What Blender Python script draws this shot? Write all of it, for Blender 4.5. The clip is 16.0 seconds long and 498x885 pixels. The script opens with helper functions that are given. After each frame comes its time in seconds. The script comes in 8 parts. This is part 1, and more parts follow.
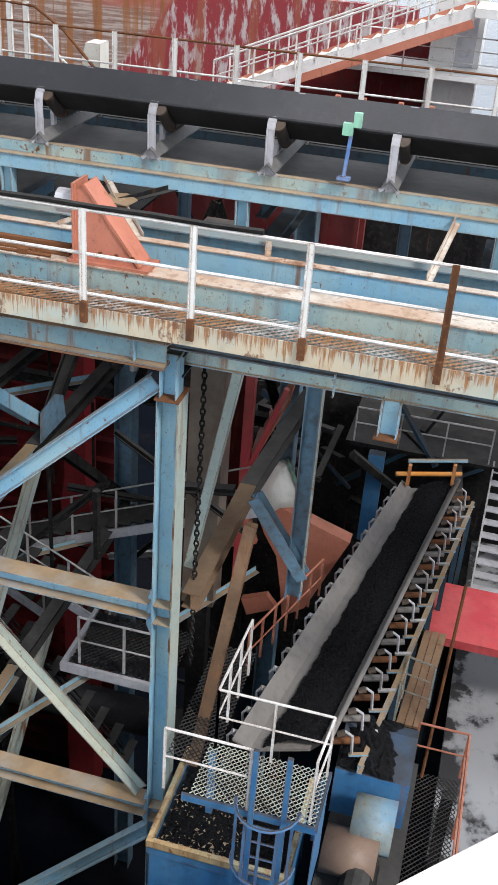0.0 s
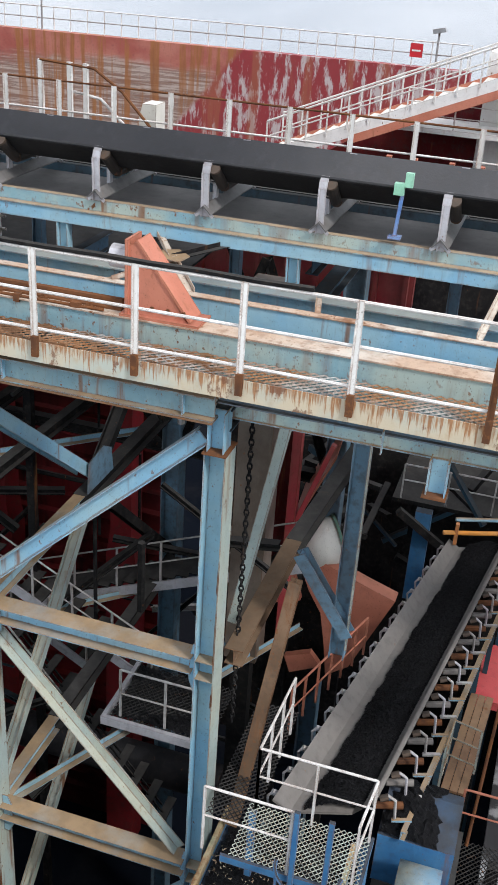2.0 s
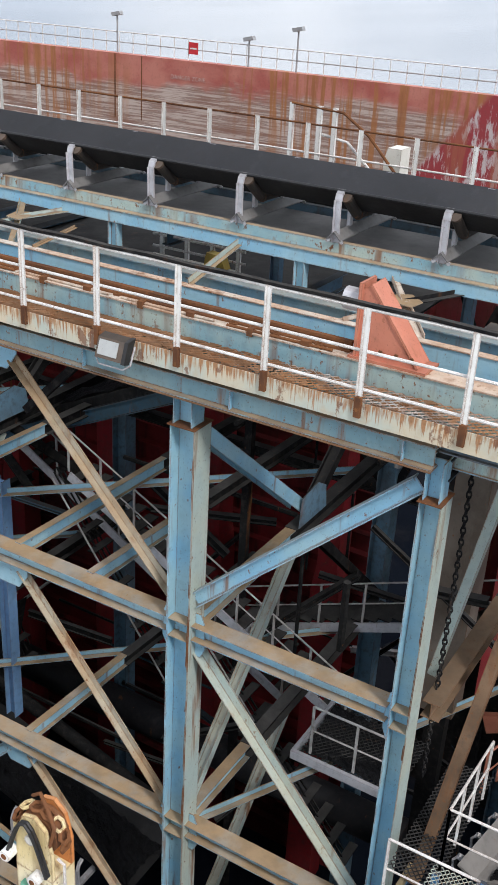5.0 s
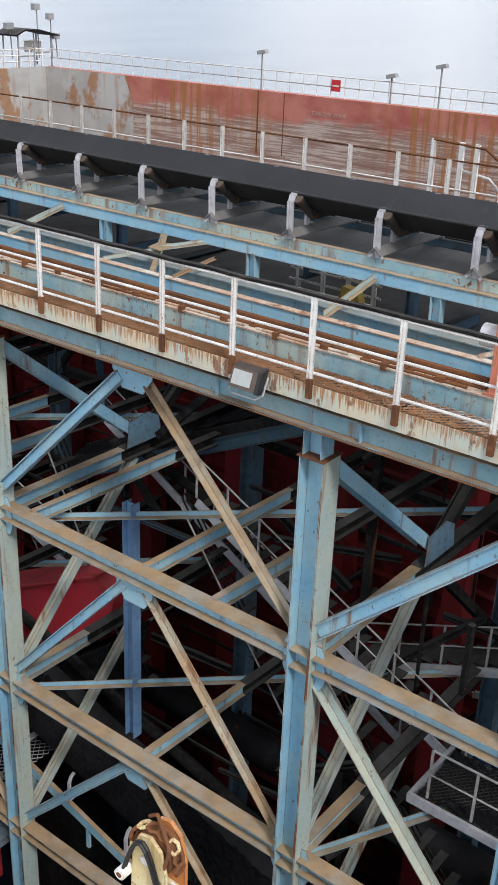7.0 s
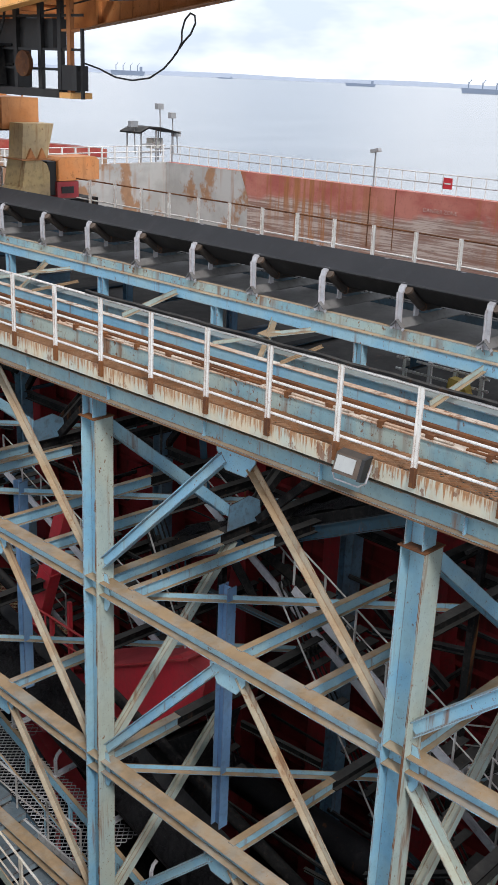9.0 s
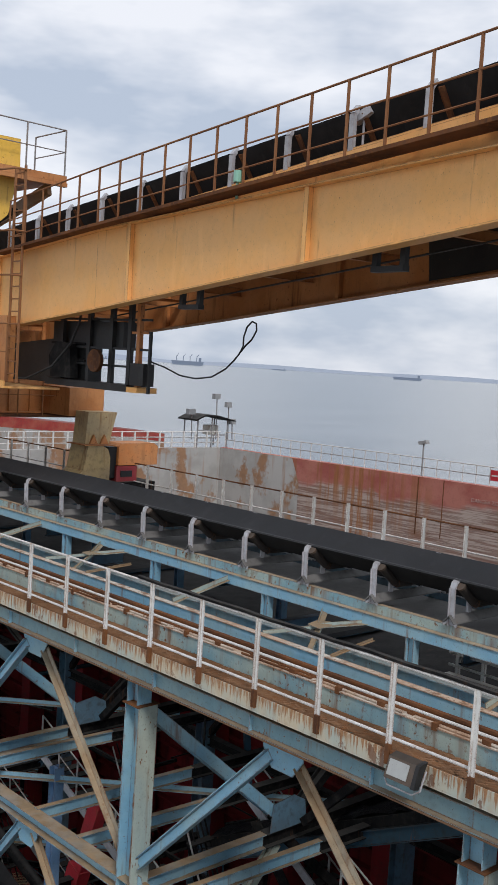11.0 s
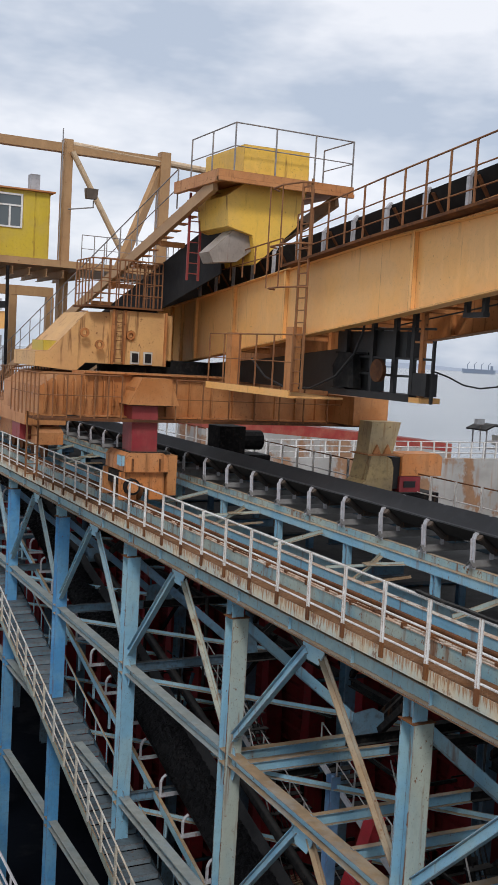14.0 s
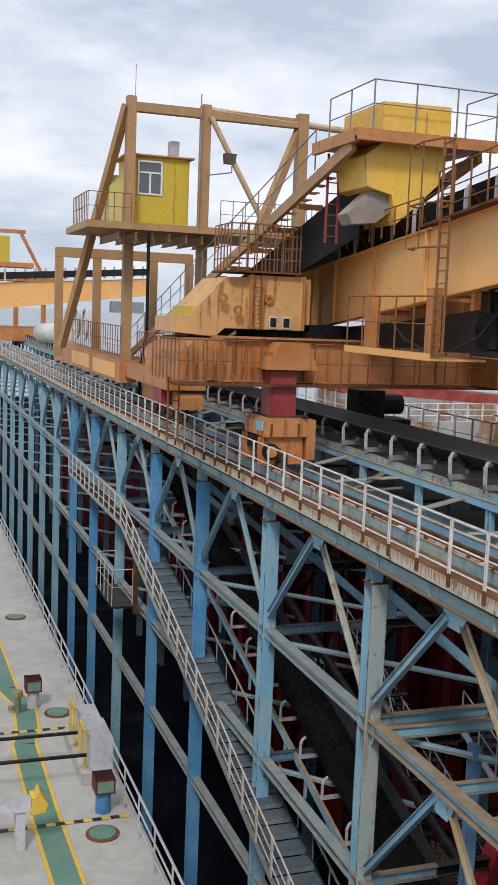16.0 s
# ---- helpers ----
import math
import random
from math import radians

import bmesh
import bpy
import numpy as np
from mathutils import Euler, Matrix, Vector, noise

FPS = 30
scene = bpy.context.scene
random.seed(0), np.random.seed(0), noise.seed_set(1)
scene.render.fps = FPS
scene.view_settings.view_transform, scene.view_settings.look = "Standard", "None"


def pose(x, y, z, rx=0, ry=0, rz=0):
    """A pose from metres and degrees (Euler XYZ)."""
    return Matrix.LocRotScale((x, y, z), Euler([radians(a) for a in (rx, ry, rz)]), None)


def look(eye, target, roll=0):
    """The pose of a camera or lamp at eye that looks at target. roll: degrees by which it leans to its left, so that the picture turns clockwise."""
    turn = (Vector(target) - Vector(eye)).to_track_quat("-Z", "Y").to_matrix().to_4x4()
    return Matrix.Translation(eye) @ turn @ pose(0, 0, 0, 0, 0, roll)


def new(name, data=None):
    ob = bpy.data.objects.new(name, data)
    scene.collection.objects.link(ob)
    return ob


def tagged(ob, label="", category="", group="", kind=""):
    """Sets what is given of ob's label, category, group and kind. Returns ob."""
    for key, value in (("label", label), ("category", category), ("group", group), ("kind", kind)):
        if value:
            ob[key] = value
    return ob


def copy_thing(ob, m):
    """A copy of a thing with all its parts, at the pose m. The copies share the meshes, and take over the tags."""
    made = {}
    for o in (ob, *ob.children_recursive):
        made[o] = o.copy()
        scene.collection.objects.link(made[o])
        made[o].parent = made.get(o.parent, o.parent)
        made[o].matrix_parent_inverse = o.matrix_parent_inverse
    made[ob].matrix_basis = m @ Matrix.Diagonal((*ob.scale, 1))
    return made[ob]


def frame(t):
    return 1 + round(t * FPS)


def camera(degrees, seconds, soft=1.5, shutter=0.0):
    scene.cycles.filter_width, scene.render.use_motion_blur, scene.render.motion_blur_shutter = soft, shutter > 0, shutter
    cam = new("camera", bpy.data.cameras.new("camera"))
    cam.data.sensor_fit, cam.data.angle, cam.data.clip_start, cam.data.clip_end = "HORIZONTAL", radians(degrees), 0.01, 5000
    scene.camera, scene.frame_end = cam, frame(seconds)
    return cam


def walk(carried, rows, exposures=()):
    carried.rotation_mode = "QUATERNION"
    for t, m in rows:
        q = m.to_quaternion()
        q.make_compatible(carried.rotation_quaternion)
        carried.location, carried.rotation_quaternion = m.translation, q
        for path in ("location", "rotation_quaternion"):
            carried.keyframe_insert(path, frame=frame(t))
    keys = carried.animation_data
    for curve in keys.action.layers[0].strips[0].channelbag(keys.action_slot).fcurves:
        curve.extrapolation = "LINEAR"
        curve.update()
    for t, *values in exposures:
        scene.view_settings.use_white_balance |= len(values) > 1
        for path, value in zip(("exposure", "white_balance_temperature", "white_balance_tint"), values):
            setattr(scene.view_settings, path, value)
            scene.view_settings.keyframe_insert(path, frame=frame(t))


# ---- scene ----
cam = camera(27.249, 16.0, soft=0.65)
PATH = [
    (0, pose(0.051, -0.109, 15.905, 59.887, -3.771, -74.798)),
    (0.5, pose(0.040, -0.107, 15.910, 60.533, -3.856, -75.042)),
    (1, pose(0.040, -0.115, 15.911, 61.362, -3.817, -74.817)),
    (1.5, pose(0.057, -0.100, 15.906, 62.267, -3.651, -73.789)),
    (2, pose(0.061, -0.093, 15.909, 62.729, -3.528, -72.006)),
    (2.5, pose(0.040, -0.086, 15.917, 63.073, -3.446, -69.901)),
    (3, pose(0.034, -0.092, 15.921, 63.348, -3.262, -67.622)),
    (3.5, pose(0.028, -0.091, 15.944, 63.436, -3.201, -65.373)),
    (4, pose(0.033, -0.073, 15.952, 63.621, -3.137, -63.119)),
    (4.2, pose(0.037, -0.067, 15.959, 63.661, -3.118, -62.270)),
    (6.5, pose(-0.023, -0.045, 15.984, 65.273, -2.354, -53.311)),
    (7, pose(-0.030, -0.037, 15.973, 65.574, -2.145, -51.608)),
    (7.5, pose(-0.029, -0.024, 15.955, 65.875, -1.892, -50.035)),
    (8, pose(-0.033, -0.013, 15.929, 66.191, -1.733, -48.669)),
    (8.5, pose(-0.043, -0.017, 15.914, 66.955, -1.608, -47.444)),
    (9, pose(-0.066, -0.027, 15.919, 70.298, -2.333, -45.534)),
    (9.5, pose(-0.130, -0.053, 15.938, 75.530, -3.197, -42.265)),
    (10, pose(-0.178, -0.023, 16.007, 81.484, -3.604, -38.872)),
    (10.2, pose(-0.186, -0.021, 16.027, 82.671, -3.587, -38.158)),
    (12.3, pose(-0.055, 0.091, 16.153, 89.772, -3.918, -51.293)),
    (12.5, pose(-0.052, 0.083, 16.151, 89.444, -4.126, -44.353)),
    (13, pose(-0.011, 0.045, 16.161, 88.368, -3.901, -33.922)),
    (13.5, pose(0.043, 0.059, 16.150, 86.845, -3.401, -30.242)),
    (14, pose(0.089, 0.095, 16.127, 85.154, -3.207, -26.597)),
    (14.5, pose(0.119, 0.148, 16.116, 83.898, -2.802, -23.138)),
    (15, pose(0.141, 0.174, 16.096, 83.206, -2.619, -21.415)),
    (15.5, pose(0.153, 0.190, 16.082, 82.984, -2.420, -20.041)),
    (16, pose(0.163, 0.188, 16.117, 82.819, -2.236, -18.864)),
]
EXPOSURE = [(t, stops, 6380, 12) for t, stops in (
    (0.0, 0.74), (2.0, 0.68), (4.2, 0.65), (7.0, 0.57), (8.7, 0.54), (9.5, 0.46), (10.2, 0.24), (12.3, -0.52), (12.8, -0.42), (13.5, -0.27), (14.5, -0.02), (16.0, -0.01))]
walk(cam, PATH, EXPOSURE)

# ---- light: overcast sky over the sea, a wide soft sun behind thin cloud ----
world = bpy.data.worlds.new("overcast_sky")
scene.world = world
world.use_nodes = True
wn, wl = world.node_tree.nodes, world.node_tree.links
wn.clear()
w_out, w_bg = wn.new("ShaderNodeOutputWorld"), wn.new("ShaderNodeBackground")
w_sky = wn.new("ShaderNodeTexSky")
w_sky.sky_type, w_sky.sun_disc = "NISHITA", False
w_sky.sun_elevation, w_sky.sun_rotation = radians(52), radians(200)
w_sky.air_density, w_sky.dust_density = 1.0, 3.0
w_co, w_map = wn.new("ShaderNodeTexCoord"), wn.new("ShaderNodeMapping")
w_map.inputs["Scale"].default_value = (1.5, 1.5, 4.2)
w_n1 = wn.new("ShaderNodeTexNoise")
w_n1.inputs["Scale"].default_value, w_n1.inputs["Detail"].default_value = 2.6, 5.0
w_n1.inputs["Roughness"].default_value = 0.55
w_ramp = wn.new("ShaderNodeValToRGB")
w_ramp.color_ramp.elements[0].position, w_ramp.color_ramp.elements[0].color = 0.37, (5.9, 6.75, 7.95, 1)
w_ramp.color_ramp.elements[1].position, w_ramp.color_ramp.elements[1].color = 0.60, (10.7, 10.95, 11.3, 1)
w_mix = wn.new("ShaderNodeMixRGB")
w_mix.inputs[0].default_value = 0.86
w_bg.inputs["Strength"].default_value = 0.10
wl.new(w_co.outputs["Generated"], w_map.inputs["Vector"])
wl.new(w_map.outputs["Vector"], w_n1.inputs["Vector"])
wl.new(w_n1.outputs["Fac"], w_ramp.inputs["Fac"])
wl.new(w_sky.outputs["Color"], w_mix.inputs[1])
wl.new(w_ramp.outputs["Color"], w_mix.inputs[2])
wl.new(w_mix.outputs["Color"], w_bg.inputs["Color"])
wl.new(w_bg.outputs["Background"], w_out.inputs["Surface"])
sun_data = bpy.data.lights.new("sun", "SUN")
sun_data.energy, sun_data.angle, sun_data.color = 1.9, radians(11), (1.0, 0.98, 0.94)
sun = new("sun", sun_data)
sun.matrix_world = look((-30, -60, 90), (10, 10, 5))


# ---- materials ----
class Mat:
    """A small builder of node materials on one Principled shader."""

    def __init__(self, name):
        self.m = bpy.data.materials.new(name)
        self.m.use_nodes = True
        self.n, self.l = self.m.node_tree.nodes, self.m.node_tree.links
        self.b = self.n["Principled BSDF"]
        self.geo = self.n.new("ShaderNodeNewGeometry")

    def noise(self, scale, detail=4.0, stretch=(1, 1, 1), rough=0.55, shift=(0, 0, 0)):
        mp, tx = self.n.new("ShaderNodeMapping"), self.n.new("ShaderNodeTexNoise")
        mp.inputs["Scale"].default_value, mp.inputs["Location"].default_value = stretch, shift
        tx.inputs["Scale"].default_value, tx.inputs["Detail"].default_value = scale, detail
        tx.inputs["Roughness"].default_value = rough
        self.l.new(self.geo.outputs["Position"], mp.inputs["Vector"])
        self.l.new(mp.outputs["Vector"], tx.inputs["Vector"])
        return tx.outputs["Fac"]

    def step(self, value, lo, hi):
        r = self.n.new("ShaderNodeMapRange")
        r.interpolation_type = "SMOOTHSTEP"
        r.inputs["From Min"].default_value, r.inputs["From Max"].default_value = lo, hi
        self.l.new(value, r.inputs["Value"])
        return r.outputs["Result"]

    def math(self, op, a, b):
        q = self.n.new("ShaderNodeMath")
        q.operation, q.use_clamp = op, True
        for i, v in enumerate((a, b)):
            if isinstance(v, (int, float)):
                q.inputs[i].default_value = v
            else:
                self.l.new(v, q.inputs[i])
        return q.outputs[0]

    def mix(self, fac, a, b):
        q = self.n.new("ShaderNodeMixRGB")
        for i, v in enumerate((fac, a, b)):
            if isinstance(v, (int, float)):
                q.inputs[i].default_value = v
            elif isinstance(v, tuple):
                q.inputs[i].default_value = (*v, 1)
            else:
                self.l.new(v, q.inputs[i])
        return q.outputs[0]

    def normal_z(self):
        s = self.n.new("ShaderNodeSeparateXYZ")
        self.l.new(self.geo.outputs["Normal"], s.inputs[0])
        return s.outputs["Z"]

    def edges(self, radius):
        """One along the corners of the metal, nought on its flats."""
        bv, dt = self.n.new("ShaderNodeBevel"), self.n.new("ShaderNodeVectorMath")
        bv.samples = 4
        bv.inputs["Radius"].default_value = radius
        dt.operation = "DOT_PRODUCT"
        self.l.new(bv.outputs["Normal"], dt.inputs[0])
        self.l.new(self.geo.outputs["Normal"], dt.inputs[1])
        return self.math("SUBTRACT", 1.0, self.step(dt.outputs["Value"], 0.86, 0.995))

    def bump(self, height, strength, distance=0.02):
        q = self.n.new("ShaderNodeBump")
        q.inputs["Strength"].default_value, q.inputs["Distance"].default_value = strength, distance
        self.l.new(height, q.inputs["Height"])
        self.l.new(q.outputs["Normal"], self.b.inputs["Normal"])

    def done(self, color, rough=0.6, metal=0.0):
        for key, v in (("Base Color", color), ("Roughness", rough), ("Metallic", metal)):
            if isinstance(v, (int, float)):
                self.b.inputs[key].default_value = v
            elif isinstance(v, tuple):
                self.b.inputs[key].default_value = (*v, 1)
            else:
                self.l.new(v, self.b.inputs[key])
        return self.m


RUST, RUST_DARK = (0.24, 0.085, 0.025), (0.07, 0.028, 0.014)


def painted(name, col, faded, rust=0.35, dust=None, dust_amount=0.0, grime=0.25, rough=0.5, streak=1.0, shine=0.35, edge=0.75):
    """Worn paint on steel: fading in patches, rust runs and specks, dust on the upward faces, grime."""
    m = Mat(name)
    base = m.mix(m.step(m.noise(0.9, 5), 0.38, 0.62), col, faded)
    base = m.mix(m.math("MULTIPLY", m.step(m.noise(7, 5), 0.45, 0.75), grime), base, (0.05, 0.045, 0.04))
    base = m.mix(m.math("MULTIPLY", m.step(m.noise(3.2, 6, (1, 1, 0.25), 0.7, (5, 2, 8)), 0.54, 0.66), 0.22), base, tuple(min(1, c * 1.28 + 0.02) for c in faded))
    base = m.mix(m.math("MULTIPLY", m.step(m.noise(45, 3, (1, 1, 0.6), 0.7), 0.60, 0.72), min(0.7, 0.25 + rust)), base, (0.09, 0.045, 0.02))
    runs = m.step(m.noise(5.0, 4, (1, 1, 0.09), 0.6), 0.66 - 0.2 * rust, 0.80 - 0.1 * rust)
    spots = m.step(m.noise(11.0, 6, (1, 1, 0.8), 0.65), 0.68 - 0.13 * rust, 0.74 - 0.10 * rust)
    blotch = m.step(m.noise(0.55, 4, (1, 1, 0.6), 0.6, (7, 3, 1)), 0.42, 0.66)
    mask = m.math("MULTIPLY", m.math("MAXIMUM", m.math("MULTIPLY", runs, streak * 0.8), spots), m.math("ADD", m.math("MULTIPLY", blotch, 0.8), 0.25))
    base = m.mix(mask, base, m.mix(m.noise(18, 3), RUST_DARK, (0.36, 0.15, 0.05)))
    if edge and rust:
        mask = m.math("MAXIMUM", mask, m.math("MULTIPLY", m.math("MULTIPLY", m.edges(0.03), m.step(m.noise(3.5, 5), 0.30, 0.52)), edge))
        base = m.mix(mask, base, m.mix(m.noise(14, 3), (0.085, 0.036, 0.018), (0.27, 0.115, 0.045)))
    rg = m.mix(mask, (rough,) * 3, (0.9,) * 3)
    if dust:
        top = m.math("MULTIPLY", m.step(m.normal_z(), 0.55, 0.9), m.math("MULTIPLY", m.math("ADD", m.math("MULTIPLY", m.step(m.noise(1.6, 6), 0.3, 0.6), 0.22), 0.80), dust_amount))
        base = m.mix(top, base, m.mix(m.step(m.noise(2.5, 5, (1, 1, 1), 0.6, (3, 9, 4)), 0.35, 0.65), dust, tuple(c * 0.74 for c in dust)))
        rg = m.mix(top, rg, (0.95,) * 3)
    m.bump(m.noise(26, 4), 0.3, 0.008)
    m.b.inputs["Specular IOR Level"].default_value = shine
    return m.done(base, rg)


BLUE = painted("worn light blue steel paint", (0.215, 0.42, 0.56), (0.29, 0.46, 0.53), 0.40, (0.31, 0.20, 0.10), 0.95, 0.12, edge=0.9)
# soot and the shade inside the trestle both darken this blue
BLUE_DEEP = painted("sooty shade-darkened blue steel paint", (0.035, 0.085, 0.13), (0.04, 0.075, 0.10), 0.3, (0.028, 0.025, 0.022), 0.9, 0.6, shine=0.08, edge=0.25)
BLUE_BRIGHT = painted("bright blue machine paint", (0.03, 0.14, 0.32), (0.06, 0.19, 0.36), 0.25, (0.05, 0.045, 0.04), 0.9, 0.3)
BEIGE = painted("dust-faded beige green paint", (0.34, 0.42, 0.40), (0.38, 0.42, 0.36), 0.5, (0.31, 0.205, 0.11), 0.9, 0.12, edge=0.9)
BROWN = painted("rust-stained diagonal bracing", (0.33, 0.24, 0.15), (0.36, 0.33, 0.26), 0.6, (0.36, 0.24, 0.13), 0.9, 0.25)
# the paler tops stand for sunlight on them as well as dust
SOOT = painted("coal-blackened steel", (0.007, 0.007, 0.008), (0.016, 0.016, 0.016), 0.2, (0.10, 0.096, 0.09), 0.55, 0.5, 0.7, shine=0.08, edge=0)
WHITE = painted("chipped white railing paint", (0.74, 0.74, 0.72), (0.66, 0.65, 0.62), 0.22, None, 0, 0.10, 0.45)
WHITE_DIRTY = painted("grimy white railing paint", (0.45, 0.45, 0.44), (0.33, 0.32, 0.31), 0.35, None, 0, 0.5, edge=0.3)
FASCIA = painted("rust-streaked walkway edge paint", (0.50, 0.52, 0.46), (0.56, 0.46, 0.33), 1.2, (0.26, 0.11, 0.045), 0.9, 0.15, 0.6, 1.5)
RUSTY = painted("flaking rusty steel", (0.17, 0.072, 0.034), (0.085, 0.040, 0.024), 1.0, None, 0, 0.4, 0.9, shine=0.08)
GALV = painted("dull galvanised steel", (0.50, 0.50, 0.53), (0.42, 0.42, 0.44), 0.15, (0.16, 0.15, 0.14), 0.4, 0.3, 0.45, edge=0.3)
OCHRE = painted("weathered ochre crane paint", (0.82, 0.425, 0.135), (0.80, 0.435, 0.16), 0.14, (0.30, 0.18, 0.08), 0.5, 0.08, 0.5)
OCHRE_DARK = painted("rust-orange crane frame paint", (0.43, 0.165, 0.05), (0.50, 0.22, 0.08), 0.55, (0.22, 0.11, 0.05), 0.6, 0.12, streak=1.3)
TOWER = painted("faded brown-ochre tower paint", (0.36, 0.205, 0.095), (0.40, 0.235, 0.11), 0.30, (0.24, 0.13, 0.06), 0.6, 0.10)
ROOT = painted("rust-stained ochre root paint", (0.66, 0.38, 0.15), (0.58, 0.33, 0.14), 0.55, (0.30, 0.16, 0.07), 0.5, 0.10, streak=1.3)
PIPE_PALE = painted("pale worn brace pipe paint", (0.50, 0.36, 0.22), (0.56, 0.42, 0.28), 0.4, None, 0, 0.15)
YELLOW = painted("yellow cab paint", (0.56, 0.41, 0.035), (0.52, 0.38, 0.06), 0.25, None, 0, 0.1)
RED = painted("faded red hull paint", (0.30, 0.035, 0.03), (0.36, 0.09, 0.06), 0.3, (0.10, 0.05, 0.045), 0.6, 0.3)
RED_DEEP = painted("dark red hold paint", (0.085, 0.010, 0.012), (0.12, 0.02, 0.02), 0.3, (0.02, 0.014, 0.014), 0.9, 0.5, shine=0.08, edge=0.2)
RED_POST = painted("sooted red frame paint", (0.26, 0.022, 0.028), (0.21, 0.025, 0.028), 0.25, (0.03, 0.014, 0.014), 0.9, 0.4, shine=0.1, edge=0.2)
SALMON = painted("faded salmon primer", (0.52, 0.20, 0.13), (0.46, 0.16, 0.10), 0.35, (0.36, 0.14, 0.09), 0.5, 0.15)
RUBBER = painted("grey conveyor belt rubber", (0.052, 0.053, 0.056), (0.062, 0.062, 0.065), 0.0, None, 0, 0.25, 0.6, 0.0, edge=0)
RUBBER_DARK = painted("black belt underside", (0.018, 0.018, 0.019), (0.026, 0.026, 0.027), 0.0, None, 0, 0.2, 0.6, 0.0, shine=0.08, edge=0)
DECK = painted("light grey deck paint", (0.39, 0.38, 0.35), (0.33, 0.32, 0.295), 0.25, (0.46, 0.43, 0.38), 0.4, 0.12, 0.7, 0.2)
GREEN = painted("green walkway deck paint", (0.10, 0.20, 0.15), (0.13, 0.22, 0.17), 0.1, None, 0, 0.2, 0.7, 0.0)
LINE = painted("yellow deck line paint", (0.62, 0.42, 0.06), (0.55, 0.38, 0.08), 0.1, None, 0, 0.15, 0.6, 0.0)
BLACK = painted("matt black paint", (0.012, 0.012, 0.013), (0.02, 0.02, 0.02), 0.1, None, 0, 0.1, edge=0)
CREAM = painted("cream white paint", (0.62, 0.60, 0.54), (0.56, 0.54, 0.48), 0.2, None, 0, 0.1)
ORANGE = painted("orange bogie paint", (0.58, 0.21, 0.06), (0.52, 0.23, 0.09), 0.75, (0.4, 0.2, 0.09), 0.5, 0.15)


# BLUE_MID, BLUE_SHADE: darker copies of BLUE with the inner shade in the colour
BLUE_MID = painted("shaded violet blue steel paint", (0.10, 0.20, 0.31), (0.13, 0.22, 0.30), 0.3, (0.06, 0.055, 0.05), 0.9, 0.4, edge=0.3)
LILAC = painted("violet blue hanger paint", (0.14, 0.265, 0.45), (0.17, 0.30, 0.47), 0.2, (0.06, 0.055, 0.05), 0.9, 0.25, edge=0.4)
BLUE_SHADE = painted("shade-darkened coal-dusted blue paint", (0.12, 0.22, 0.30), (0.10, 0.15, 0.19), 0.3, (0.04, 0.036, 0.03), 0.9, 0.6, edge=0.3)
BLUE_WEB = painted("rust-run light blue plate paint", (0.21, 0.37, 0.43), (0.36, 0.44, 0.40), 0.85, (0.44, 0.31, 0.19), 0.9, 0.15)
CREAM_WORN = painted("cream paint worn to rust", (0.58, 0.54, 0.47), (0.50, 0.36, 0.26), 1.0, None, 0, 0.2, 0.7)
RUBBER_PALE = painted("dusty grey return belt", (0.21, 0.20, 0.19), (0.26, 0.245, 0.23), 0.0, (0.15, 0.145, 0.14), 0.6, 0.3, 0.7, 0.0)
DUSTY = painted("coal-dusted galvanised bar", (0.20, 0.195, 0.19), (0.13, 0.125, 0.12), 0.1, (0.20, 0.19, 0.18), 0.4, 0.5, edge=0)
CAP_BROWN = painted("greasy brown bearing housing", (0.07, 0.05, 0.035), (0.11, 0.08, 0.06), 0.3, (0.03, 0.028, 0.026), 0.6, 0.4, edge=0)
ROLLER = painted("dark grey roller steel", (0.02, 0.019, 0.018), (0.035, 0.030, 0.027), 0.15, (0.10, 0.085, 0.07), 0.5, 0.3, 0.6)


BLUE_VIVID = painted("strong blue column paint", (0.085, 0.285, 0.54), (0.14, 0.34, 0.54), 0.25, (0.2, 0.2, 0.2), 0.5, 0.2)
BLUE_GREY = painted("grey-green weathered blue paint", (0.19, 0.335, 0.42), (0.28, 0.37, 0.38), 0.4, (0.27, 0.27, 0.24), 0.8, 0.25)


EDGE = painted("grey-green weathered edge beam paint", (0.16, 0.285, 0.335), (0.22, 0.32, 0.335), 0.5, (0.26, 0.17, 0.09), 0.9, 0.2, edge=1.0)


CRIMSON = painted("bright crimson chute paint", (0.46, 0.055, 0.065), (0.42, 0.09, 0.085), 0.3, (0.20, 0.06, 0.05), 0.6, 0.2)


BROWN_BEAM = painted("brown pitted beam dust", (0.12, 0.075, 0.045), (0.20, 0.125, 0.075), 0.8, (0.15, 0.10, 0.06), 0.8, 0.55)


def make_coal():
    m = Mat("broken coal")
    lump = m.noise(22, 6, (1, 1, 1), 0.7)
    m.bump(lump, 1.0, 0.05)
    m.b.inputs["Specular IOR Level"].default_value = 0.16
    return m.done(m.mix(m.step(m.noise(40, 3), 0.62, 0.76), (0.006, 0.006, 0.007), (0.05, 0.05, 0.053)), 0.5)


def make_water():
    m = Mat("grey sea water")
    swell = m.math("MULTIPLY", m.noise(0.10, 4, (1, 2.2, 1)), 0.6)
    m.bump(m.math("ADD", swell, m.math("MULTIPLY", m.noise(0.55, 4, (1, 1.6, 1)), 0.4)), 0.30, 0.6)
    m.b.inputs["IOR"].default_value = 1.33
    slick = m.step(m.noise(0.030, 6, (0.35, 1.6, 1), 0.6), 0.42, 0.60)
    return m.done(m.mix(slick, (0.135, 0.155, 0.17), (0.18, 0.20, 0.215)), 0.2)


